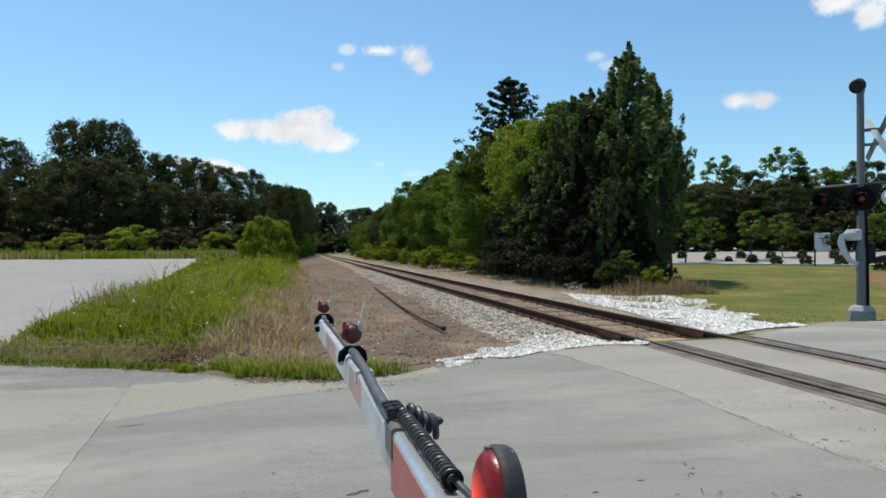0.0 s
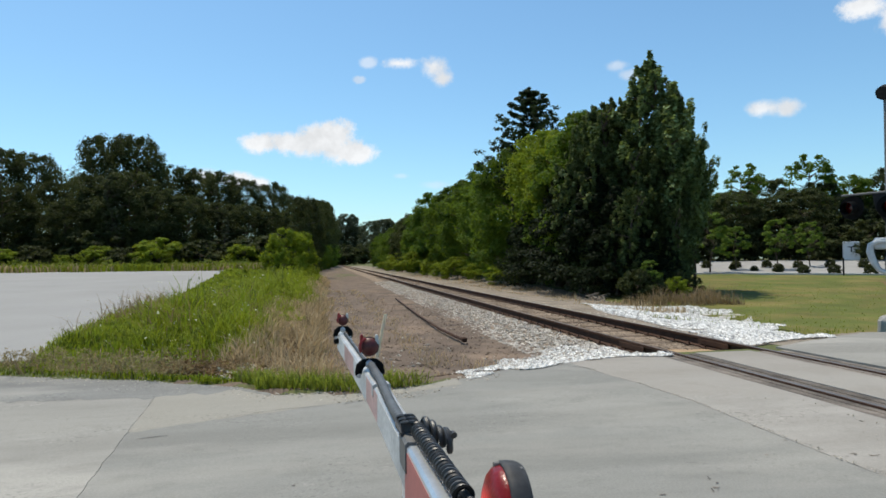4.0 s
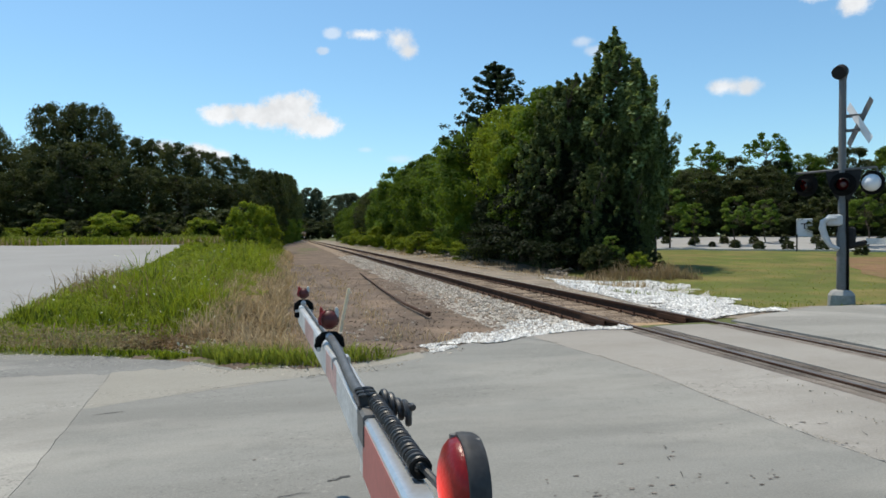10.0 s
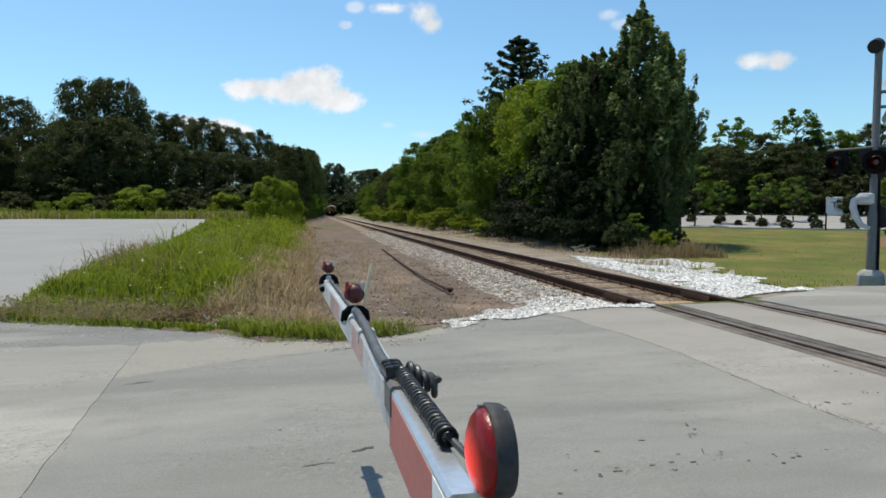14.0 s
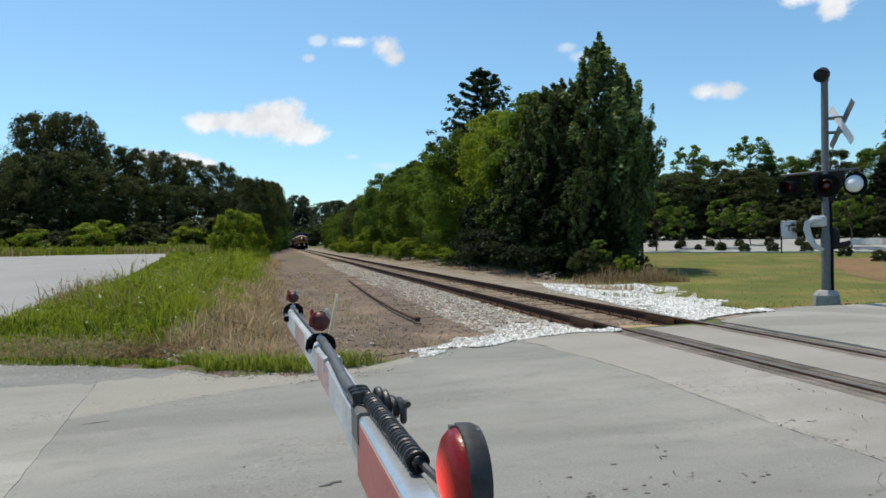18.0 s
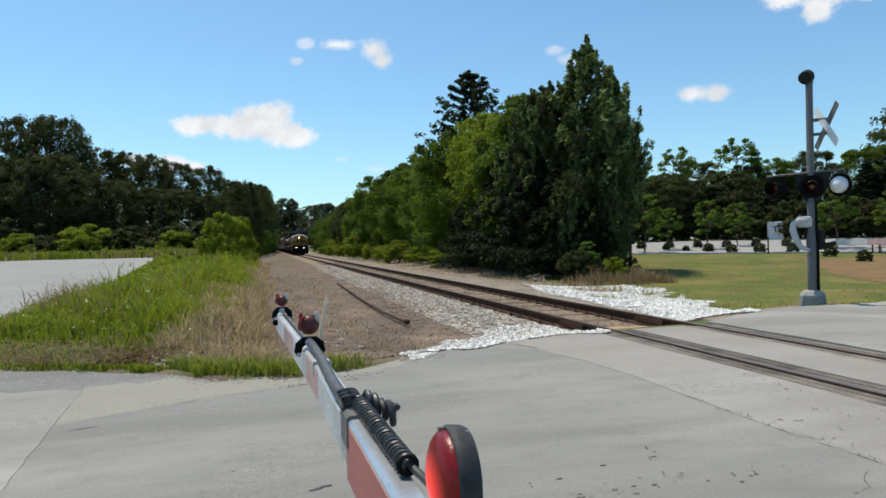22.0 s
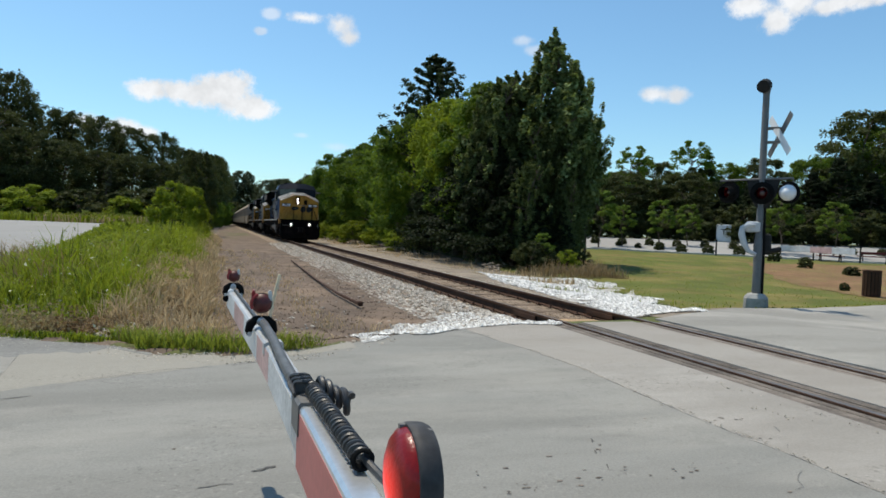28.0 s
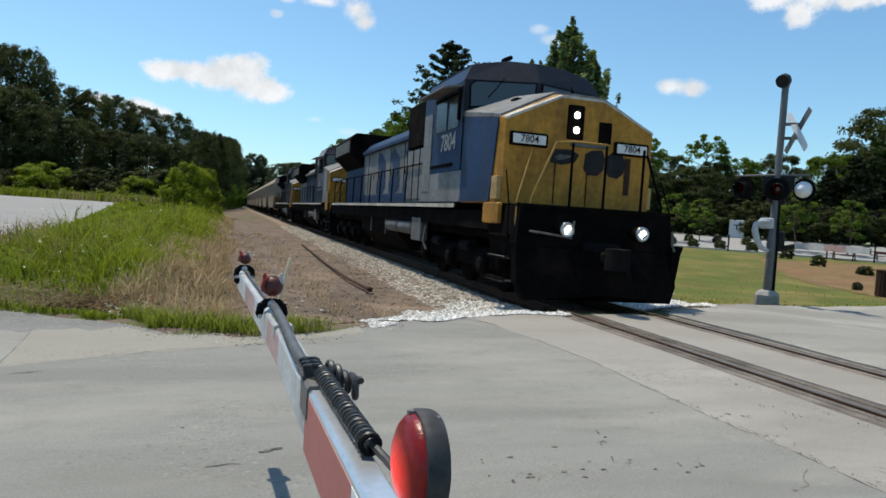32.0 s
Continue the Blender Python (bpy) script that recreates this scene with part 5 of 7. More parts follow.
GRASS_DARK = leaf_material("dark weed stems", (0.085, 0.115, 0.022), (0.10, 0.135, 0.016), var=0.6)
blades("tall_grass", 52, 16000, wedge, lambda x, y, a: 1.08 * green_height(x, y, a) if clump(x, y, 1.1, 41) > 0.06 else 0, lambda y: 0.008 + 0.0005 * (y - 8), GRASS_DARK, "dark green weedy tufts among the bright grass", lean=0.9)
FLOWER = material('pale flower heads', (0.62, 0.60, 0.42), 0.8)
weed_patch('flower_heads', 43, 70, lambda u, v: wedge(u, v * 0.6) if (wedge(u, v * 0.6) or (0, 0))[0] < -6 else None, lambda x, y: 0.55 + 0.35 * smoothstep(10, 15, y) * smoothstep(-10.5, -7.5, x), 0.03, 5, FLOWER, 'pale flower heads among the tall grass')


weed_patch("weeds", 45, 260, lambda u, v: (-70 + 59 * u, 66 + 8 * v), lambda x, y: 0.9, 0.12, 60, leaf_material("field weeds", (0.16, 0.19, 0.035), (0.22, 0.27, 0.03), var=0.5), "green weeds along the far side of the lot")
blades("tall_grass", 46, 12000, lambda u, v: (-72 + 61 * u, 65.6 + 9 * v), lambda x, y, a: 0.35 + 0.7 * a, lambda y: 0.05, GRASS, "tall green grass along the far side of the lot")
blades("dry_grass", 53, 5000, lambda u, v: (-72 + 61 * u, 65.4 + 8 * v) if clump(-72 + 61 * u, 70, 0.12, 6) > -0.1 else None, lambda x, y, a: 0.3 + 0.75 * a, lambda y: 0.05, STRAW, "dry grass heads along the far side of the lot")


def straw_place(u, v):
    y = 8.9 + 55 * v ** 2.2
    x = -6.75 + 1.75 * u + 0.3 * clump(y, u, 0.5)
    return (x, y) if clump(x, y, 0.7, 2) > -0.15 and y > along(ROAD_EDGE, x) + 1.5 else None


blades("dry_grass", 51, 6500, lambda u, v: (lambda p: p if p and clump(p[0], p[1], 0.7, 31) > 0.08 else None)(wedge(u, 0.5 * v)), lambda x, y, a: (0.08 + 0.32 * a) * (1 + smoothstep(11, 15, y)), lambda y: 0.006 + 0.0004 * (y - 8), BRUSH, "brown dead stems among the green verge grass", lean=0.9)
blades("dry_grass", 23, 9500, straw_place, lambda x, y, a: (0.10 + 0.42 * a * smoothstep(-4.4, -5.6, x)) * (0.7 + 1.2 * clump(x, y, 0.9)), lambda y: 0.006 + 0.0004 * (y - 8), STRAW, "dry straw-coloured grass beside the dirt strip", lean=0.7)
blades("dry_grass", 24, 900, lambda u, v: ((-4.5 + 1.7 * u, 8.6 + 20 * v * v) if clump(-4.5 + 1.7 * u, 8.6 + 20 * v * v, 0.9, 4) > 0.05 else None), lambda x, y, a: 0.06 + 0.2 * a, lambda y: 0.006, STRAW, "sparse dry weeds on the dirt", lean=0.8)


def rut(u, v):
    """Two thin lines of pale dead grass running along the dirt between old wheel marks."""
    y = 9.2 + 30 * v ** 1.6
    x = (-3.35 if u < 0.55 else -4.35) - 0.012 * (y - 9) + 0.55 * (u * 7 % 1 - 0.5) + 0.12 * clump(y, 0, 0.8)
    return (x, y) if clump(x, y, 0.9, 12) > -0.12 else None


blades("dry_grass", 29, 1900, rut, lambda x, y, a: 0.03 + 0.10 * a, lambda y: 0.006 + 0.0003 * (y - 8), STRAW, "lines of short dead grass between wheel marks", lean=1.2)
blades("dry_grass", 30, 5200, lambda u, v: ((-6.5 + 1.25 * u, 10.2 + 8.5 * v ** 1.3) if clump(-6.5 + 1.25 * u, 10.2 + 8.5 * v ** 1.3, 0.9, 17) > -0.05 else None), lambda x, y, a: 0.16 + 0.42 * a, lambda y: 0.008, STRAW, "golden tufts of dry grass", lean=0.9)


def fringe(u, v):
    x = -6.6 + 3.3 * u
    y = along(ROAD_EDGE, x) + 0.05 + (1.1 - 0.5 * smoothstep(-4.6, -3.6, x)) * v + 0.30 * clump(x, 0, 1.6) + 0.12 * clump(x, 3, 5.0)
    return (x, y) if y > edge_y(x) - 0.10 + 0.16 * clump(x, 8, 2.4) and clump(x, y, 1.6, 6) > -0.02 + 0.25 * smoothstep(-5.4, -6.2, x) + 0.4 * smoothstep(-4.7, -3.5, x) else None


blades("road_edge_grass", 25, 5600, fringe, lambda x, y, a: (0.07 + 0.2 * a) * (1 - 0.5 * smoothstep(-4.6, -3.4, x)), lambda y: 0.006, leaf_material("short grass", (0.235, 0.270, 0.048), (0.26, 0.31, 0.035), var=0.7), "short bright green grass along the road edge", lean=1.1)


def brush(u, v):
    x, y = 6.4 + 5.6 * u, 24.2 + 4.2 * v
    return (x, y) if y > 25.2 - 0.2 * (x - 8) and clump(x, y, 0.8, 8) > -0.15 else None


blades("dry_brush", 26, 3800, brush, lambda x, y, a: (0.15 + 0.75 * a) * smoothstep(6.8, 8.8, x) * (0.6 + 1.2 * abs(clump(x, y, 1.2, 5))), lambda y: 0.013, BRUSH, "tall dry brown brush at the foot of the trees", "weeds", lean=0.8)
blades("dry_brush", 27, 5000, lambda u, v: (4.2 + 3.6 * u, 22 + 60 * v * v) if clump(4.2 + 3.6 * u, 22 + 60 * v * v, 0.6, 3) > 0.0 else None, lambda x, y, a: 0.08 + 0.35 * a * smoothstep(4.5, 7.5, x), lambda y: 0.01 + 0.0004 * (y - 20), STRAW, "dry weeds along the far side of the track", "weeds")
blades("lawn_grass", 28, 15000, lambda u, v: ((6.6 + 40 * u, 13.4 + 24 * v * v) if 13.4 + 24 * v * v > along(ROAD_EDGE, 6.6 + 40 * u) + 0.3 and 6.6 + 40 * u > 7.2 + 0.12 * (24 * v * v) else None), lambda x, y, a: 0.03 + 0.05 * a, lambda y: 0.016, GRASS, "short mown grass")


def bed_z(x, y):
    return -0.185 - 0.09 * smoothstep(1.35, 2.2, abs(x - GAUGE_CENTRE))


def white_left(u, v):
    x = -3.45 + 3.3 * u
    y0 = along(ROAD_EDGE, x)
    y = y0 - 0.12 + (1.0 + 1.7 * smoothstep(-3.4, -1.8, x)) * v ** 1.5 + 0.25 * clump(x, y0, 1.4)
    return (x, y) if clump(x, y, 1.3, 21) > -0.42 + 0.5 * v * v else None


def right_hi(y):
    return 3.6 + 3.2 * smoothstep(11.0, 14.0, y) + 2.6 * smoothstep(14.5, 21.5, y) - 0.5 * smoothstep(22.5, 24.8, y) + 0.6 * clump(y, 2, 0.7)


def right_lo(y):
    return 2.5 + 0.10 * (y - 10.4) + 0.8 * smoothstep(20, 24, y)


def white_right(u, v):
    y = 10.3 + 14.6 * v
    x = right_lo(y) + (right_hi(y) - right_lo(y) + 0.4) * u
    return (x, y) if y > along(ROAD_EDGE, x) - 0.12 and clump(x, y, 0.55, 4) > -0.38 + 0.5 * smoothstep(0.8, 1, u) else None


sheet("gravel_patch", lambda y: -3.4 + 2.1 * smoothstep(8.6, 11.2, y) + wob(y * 3, 0.35, 8), lambda y: -0.25, steps(8.0, 11.4, 0.12), WHITEBED, 0.0, nz=lambda x, y: max(bed_z(x, y), land(x, y)) + 0.012, cols=16,
                 label="pale crushed stone spread beside the road", category="gravel")
sheet("gravel_patch", right_lo, lambda y: right_hi(y) + wob(y * 3, 0.2, 11), steps(10.5, 24.9, 0.2), WHITEBED, 0.03,
                 nz=lambda x, y: land(x, y) - 0.01 + 0.04 * clump(x, y, 1.5), cols=24, label="bright white crushed stone patch beside the track", category="gravel")
blades("short_grass", 44, 1500, lambda u, v: ((4.2 + 4.6 * u, 13 + 10 * v) if clump(4.2 + 4.6 * u, 13 + 10 * v, 0.55, 4) < -0.30 else None), lambda x, y, a: 0.08 + 0.16 * a, lambda y: 0.012, GRASS, "grass growing through the white stone", lean=0.9)
stones("white_gravel", 31, 9000, white_left, 0.030, WHITESTONE, "loose pale crushed stones beside the road", lambda x, y: (road_z(x) if y < edge_y(x) else max(bed_z(x, y), land(x, y)) + 0.015))
stones("white_gravel", 32, 15000, white_right, 0.040, WHITESTONE, "loose white crushed stones", lambda x, y: land(x, y) + 0.03)
stones("ballast_stones", 33, 11000, lambda u, v: (-1.65 + 1.45 * u, 9.4 + 44 * v ** 2.0), 0.035, STONE, "grey ballast stones on the track shoulder", bed_z)
stones("ballast_stones", 34, 9000, lambda u, v: (0.06 + 1.38 * u, 9.3 + 45 * v ** 2.0), 0.028, BED, "dusty ballast stones between the rails", lambda x, y: -0.2)
stones("ballast_stones", 35, 6000, lambda u, v: (1.65 + 1.5 * u, 9.4 + 44 * v ** 2.0), 0.034, STONE, "grey ballast stones on the far shoulder", bed_z)
stones("road_edge_stones", 36, 2600, lambda u, v: (-12 + 9.0 * u, edge_y(-12 + 9.0 * u) - 0.55 * v * v + 0.08), 0.013, SANDSTONE, "small grey stones on the road edge", lambda x, y: road_z(x))
stones("seam_crumbs", 53, 420, lambda u, v: (joint_right(2.6 + 4.4 * v) + 0.05 * (u - 0.3) + 0.08 * max(0.0, clump(v, 3, 7.0)), 2.6 + 4.4 * v), 0.0065, SANDSTONE, "pale crumbs along the worn seam", lambda x, y: road_z(x) + 0.006)
stones("panel_grit", 54, 260, lambda u, v: (-0.95 + 0.55 * u + 0.2 * clump(v, 1, 3.0), 3.0 + 3.2 * v) if clump(u * 3, v * 9, 1.0, 5) > 0.12 else None, 0.008, SANDSTONE, "pale grit scattered on the worn panel", lambda x, y: road_z(x) + 0.006)
stones("road_edge_gravel", 47, 3500, lambda u, v: white_left(u, v), 0.026, STONE, "grey stones mixed into the pale gravel", lambda x, y: (road_z(x) if y < edge_y(x) else max(bed_z(x, y), land(x, y)) + 0.02))
stones("clods", 38, 3200, lambda u, v: (-5.9 + 4.2 * u, 8.0 + 30 * v ** 2) if 8.0 + 30 * v ** 2 > along(ROAD_EDGE, -5.9 + 4.2 * u) + 0.15 else None, 0.024, DIRT, "small clods and stones on the dirt strip", lambda x, y: land(x, y) + 0.012)
stones("clods", 39, 500, lambda u, v: (-4.6 + 3.0 * u, 8.4 + 16 * v ** 2) if clump(-4.6 + 3.0 * u, 8.4 + 16 * v ** 2, 0.8, 14) > 0 else None, 0.03, STONE, "scattered pale stones on the dirt strip", lambda x, y: land(x, y) + 0.012)
stones("rubble", 37, 520, lambda u, v: (-6.7 + 1.25 * u, 9.3 + 0.9 * v), 0.065, STONE, "grey broken rubble in the grass", lambda x, y: land(x, y) + 0.05)

# ties under the rails
tie_me = Build().box(-1.3, 1.3, -0.115, 0.115, -0.19, -0.165, 0.01).mesh("tie", TIE)
for i in range(110):
    y = 9.55 + 0.53 * i
    ob = part("tie", tie_me, None, track)
    ob.matrix_basis = pose(GAUGE_CENTRE + 0.02 * math.sin(i * 7.1), y, -0.022 + 0.010 * math.sin(i * 3.3), 0, 0, 0.8 * math.sin(i * 5.7))
plate_me = Build().box(-0.15, 0.15, -0.09, 0.09, -0.166, -0.156).box(-0.11, -0.085, -0.03, 0.0, -0.156, -0.125).box(0.085, 0.11, 0.0, 0.03, -0.156, -0.125).mesh("tie_plate", RUST)
for i in range(60):
    for rx in RAILS_X:
        part("tie_plate", plate_me, None, track).matrix_basis = pose(rx, 9.55 + 0.53 * i, 0.002)
for rx in RAILS_X:
    part("joint_bar", Build().box(rx - 0.05, rx - 0.03, 10.0, 10.9, -0.13, -0.04, 0.006).box(rx + 0.03, rx + 0.05, 10.0, 10.9, -0.13, -0.04, 0.006), RUST, track, "rusty rail joint bar")
sheet("sand_patch", lambda y: 0.10, lambda y: 1.42, steps(9.06, 10.6, 0.2), material("tan sand", (0.36, 0.25, 0.15), 0.95, var=0.25, scale=5, fine=30, bump=0.6), 0.0,
      nz=lambda x, y: -0.05 - 0.13 * smoothstep(9.1, 10.6, y) + 0.02 * clump(x, y, 3), cols=8, label="tan sand washed between the rails", category="sand")

# old rail lying in the dirt, and a leaning stake
old = thing("old_rail", "long thin rusty rail lying on the dirt", "rail")
part("bar", Build().tube([(-2.25, 28.3, -0.19), (-2.50, 19.1, -0.19), (-2.54, 15.1, -0.18), (-2.44, 12.9, -0.18)], [0.025, 0.028, 0.03, 0.035], 8), RUST, old, "", True)
part("bar_end", Build().box(-2.48, -2.38, 12.80, 12.98, -0.22, -0.12, 0.02), RUST, old, "dark clamped end")
stake = thing("stake", "thin pale wooden stake leaning in the dirt", "stake")
part("stick", Build().tube([(-4.28, 11.34, -0.28), (-4.12, 11.34, 0.50)], [0.034, 0.026], 8), material("pale wood", (0.80, 0.66, 0.45), 0.8, var=0.15, scale=5, fine=40), stake, "", True)

# cracks and worn spots in the road
CRACK = material("open crack", (0.085, 0.082, 0.078), 0.95, var=0.3, scale=4, fine=40)


def crack(points, w=0.012):
    w *= 0.45
    pts = []
    for (x0, y0), (x1, y1) in zip(points, points[1:]):
        n = max(2, int(math.hypot(x1 - x0, y1 - y0) / 0.09))
        for i in range(n):
            t = i / n
            pts.append((x0 + (x1 - x0) * t + 0.035 * clump(x0 + 3 * t, y0, 3.1, 1), y0 + (y1 - y0) * t + 0.035 * clump(x0, y0 + 3 * t, 3.1, 2)))
    verts, faces = [], []
    for i, (x, y) in enumerate(pts):
        a, b = pts[max(i - 1, 0)], pts[min(i + 1, len(pts) - 1)]
        d = Vector((b[0] - a[0], b[1] - a[1])).normalized()
        k = w * (0.5 + abs(clump(x * 3, y * 3, 2.0, 7)) * 2)
        z = road_z(x) + 0.012 * noise.noise(Vector((x * 0.6, y * 0.6, 2))) + 0.004
        verts += [(x - d.y * k, y + d.x * k, z), (x + d.y * k, y - d.x * k, z)]
    faces = [(2 * i, 2 * i + 1, 2 * i + 3, 2 * i + 2) for i in range(len(pts) - 1)]
    return part("crack", raw_mesh("crack", verts, faces, CRACK), None, road, "dark open crack")


crack([(-2.45, 8.52), (-2.2, 8.5), (-1.95, 8.36), (-1.72, 7.84)], 0.014)
crack([(-2.68, 3.86), (-2.74, 3.76)], 0.012)
crack([(-2.78, 3.64), (-2.82, 3.55)], 0.008)
crack([(-2.87, 3.42), (-2.93, 3.24)], 0.007)
crack([(-1.15, 3.85), (-1.28, 3.66)], 0.005)
crack([(-1.40, 3.5), (-1.50, 3.36)], 0.004)
crack([(-1.75, 3.06), (-1.96, 2.85), (-2.1, 2.8)], 0.004)
crack([(-6.62, 5.75), (-6.3, 5.80)], 0.010)
crack([(-4.95, 6.62), (-4.7, 6.74), (-4.45, 6.72)], 0.012)
crack([(-5.15, 3.63), (-5.02, 3.66), (-4.90, 3.65)], 0.008)
crack([(-4.87, 3.79), (-4.78, 3.83), (-4.70, 3.87)], 0.017)
crack([(-4.84, 3.82), (-4.76, 3.83)], 0.008)
crack([(-7.4, 8.1), (-7.0, 7.9), (-6.4, 7.75), (-5.9, 7.35)], 0.014)
crack([(-6.1, 6.3), (-5.5, 6.55), (-5.0, 6.6)], 0.006)
rs = random.Random(5)
SPOTS = ((-2.8, 3.65), (-2.89, 3.29), (-2.65, 3.18), (-2.32, 3.28), (-1.26, 4.06), (-1.43, 4.09), (-3.6, 3.2), (-3.5, 3.25), (-3.6, 3.55), (-3.1, 3.22))
for i in range(84):
    if i < 34:
        x, y = rs.uniform(-6.3, -1.2), 2.6 + 4.6 * rs.random() ** 1.4
    else:
        x, y = SPOTS[i % 10]
        x, y = x + rs.gauss(0, 0.10), y + rs.gauss(0, 0.05)
    n = rs.randint(6, 8)
    r0 = rs.uniform(0.004, 0.015)
    z = road_z(x) + 0.012 * noise.noise(Vector((x * 0.6, y * 0.6, 2))) + 0.004
    v = [(x + r0 * rs.uniform(0.6, 1.9) * math.cos(6.283 * k / n), y + r0 * rs.uniform(0.4, 1.0) * math.sin(6.283 * k / n), z) for k in range(n)]
    part("pock_mark", raw_mesh("pock_mark", v, [tuple(range(n))], RUBBER), None, road, "worn pock mark")

# ---- park across the road ----
PAVING = material("pale park paving", (0.29, 0.283, 0.27), 0.9, var=0.08, scale=0.4, fine=15, bump=0.1)
verts, faces = [], []
for j in range(12):
    for i in range(40):
        k, q = -14 + 90 * i / 39, 0.4 + 17 * j / 11
        x, y = 22 + 0.88 * k + 0.474 * q, 52 - 0.474 * k + 0.88 * q
        verts.append((x, y, land(x, y) + 0.05))
faces = [(j * 40 + i, j * 40 + i + 1, (j + 1) * 40 + i + 1, (j + 1) * 40 + i) for j in range(11) for i in range(39)]
tagged(new("park_paving", raw_mesh("park_paving", verts, faces, PAVING)), "pale paved parking area beyond the lawn", "pavement", kind="structure")
kerb = Build()
kerb.loft([[(22 + 0.88 * k + 0.474 * q, 52 - 0.474 * k + 0.88 * q, land(22 + 0.88 * k, 52 - 0.474 * k) + z) for q, z in ((0.15, -0.1), (0.45, -0.1), (0.45, 0.14), (0.15, 0.14))] for k in range(-14, 77, 6)])
tagged(part("kerb", kerb, CONC), "pale concrete kerb along the parking area", "kerb", kind="structure")
for k in range(16):
    kk = 2 + k * 2.6
    plant("shrub", 22 + 0.88 * kk + 0.474 * 8.5, 52 - 0.474 * kk + 0.88 * 8.5, 0.75, 1.2, label="low dark shrub in the parking strip")
plant("shrub", 29.5, 28.6, 0.6, 1.5, label="low brown-green shrub on bare mulch")
plant("shrub", 19.8, 20.9, 0.42, 1.0, label="dark rounded shrub on bare mulch")
MULCH = material("brown mulch", (0.19, 0.112, 0.058), 0.95, var=0.25, scale=1.0, fine=20, bump=0.5, dark=(0.16, 0.15, 0.05), dark_scale=0.3, dark_amount=0.8)
sheet("mulch_bed", lambda y: 17.6 + 0.42 * (y - 18) + 0.35 * max(0, y - 25) + wob(y, 0.5, 3), lambda y: 62, steps(17.5, 37, 0.5), MULCH, 0.035, cols=30, label="bare brown mulch bed at the edge of the lawn", category="mulch")
box = thing("utility_box", "white utility cabinet with a dark mark", "cabinet", pose(46.5, 58.2, land(46.5, 58.2) - 0.02, 0, 0, -38) @ Matrix.Diagonal((1.12, 1.12, 1.12, 1)))
part("body", Build().box(-0.65, 0.65, -0.4, 0.4, 0, 1.7, 0.03), WHITE_REFL, box, "white painted body")
part("mark", Build().box(-0.30, 0.30, -0.408, -0.401, 1.18, 1.26).box(-0.05, 0.05, -0.408, -0.401, 0.75, 1.18), BLACK, box, "dark bar mark")
part("plinth", Build().box(-0.72, 0.72, -0.47, 0.47, 0, 0.08), CONC, box, "concrete plinth")
can = thing("litter_bin", "rusty brown slatted litter bin", "bin", pose(18.3, 18.5, land(18.3, 18.5) + 0.02))
part("liner", Build().tube([(0, 0, 0.02), (0, 0, 0.95)], 0.27, 16), BLACK, can, "dark liner", True)
for k in range(16):
    an = 6.283 * k / 16
    part("slat", Build().box(-0.045, 0.045, 0.29, 0.31, 0.04, 1.0), RUST, can).matrix_basis = pose(0, 0, 0, 0, 0, math.degrees(an))
part("rim", Build().tube([(0.31 * math.cos(a), 0.31 * math.sin(a), 1.0) for a in (6.283 * k / 20 for k in range(21))], 0.025, 8), RUST, can, "", True)
for k, q in ((21.5, -0.5), (25.0, -0.5), (26.8, -0.8), (14.0, -0.4)):
    post = thing("bollard", "slim dark post at the edge of the paving", "post", pose(22 + 0.88 * k + 0.474 * q, 52 - 0.474 * k + 0.88 * q, land(22 + 0.88 * k, 52 - 0.474 * k) - 0.05), group="paving posts")
    part("shaft", Build().tube([(0, 0, 0), (0, 0, 1.35)], 0.06, 10), BLACK, post, "", True)
    part("cap", Build().tube([(0, 0, 1.35), (0, 0, 1.40), (0, 0, 1.43)], [0.075, 0.075, 0.03], 10), BLACK, post, "", True)
TABLE_RED = material("dark red table boards", (0.115, 0.030, 0.024), 0.7, var=0.3, scale=3, fine=30, bump=0.15, dark=(0.05, 0.02, 0.018), dark_scale=1.5, dark_amount=0.6)
for x, y, turn, long_ in ((41.6, 40.6, -42, 0.95), (46.6, 40.6, -42, 1.25)):
    table = thing("picnic_table", "dark red wooden picnic table on the mulch", "table", pose(x, y, land(x, y) + 0.03, 0, 0, turn), group="picnic tables")
    for k in range(4):
        part("board", Build().box(-long_, long_, -0.38 + 0.195 * k, -0.20 + 0.195 * k, 0.78, 0.83, 0.01), TABLE_RED, table)
    part("apron", Build().box(-long_ + 0.1, long_ - 0.1, -0.36, -0.32, 0.62, 0.78), TABLE_RED, table, "dark red apron board")
    for sd in (-1, 1):
        part("bench", Build().box(-long_, long_, sd * 0.72 - 0.13, sd * 0.72 + 0.13, 0.43, 0.48, 0.01), TABLE_RED, table, "bench plank")
        for ex in (-long_ + 0.25, long_ - 0.25):
            part("leg", Build().loft([[(ex - 0.04, sd * 0.62 - 0.05, 0), (ex + 0.04, sd * 0.62 - 0.05, 0), (ex + 0.04, sd * 0.62 + 0.05, 0), (ex - 0.04, sd * 0.62 + 0.05, 0)], [(ex - 0.04, sd * 0.22 - 0.05, 0.78), (ex + 0.04, sd * 0.22 - 0.05, 0.78), (ex + 0.04, sd * 0.22 + 0.05, 0.78), (ex - 0.04, sd * 0.22 + 0.05, 0.78)]]), BLACK, table)
shed = thing("shed", "small grey shed with a low pitched roof", "shed", pose(-18.4, 84.0, land(-18.4, 84.0)))
part("wall", Build().box(-1.6, 1.6, -1.2, 1.2, 0, 2.0), material("grey boards", (0.16, 0.155, 0.15), 0.9, var=0.2, scale=2, fine=15), shed, "grey boarded wall")
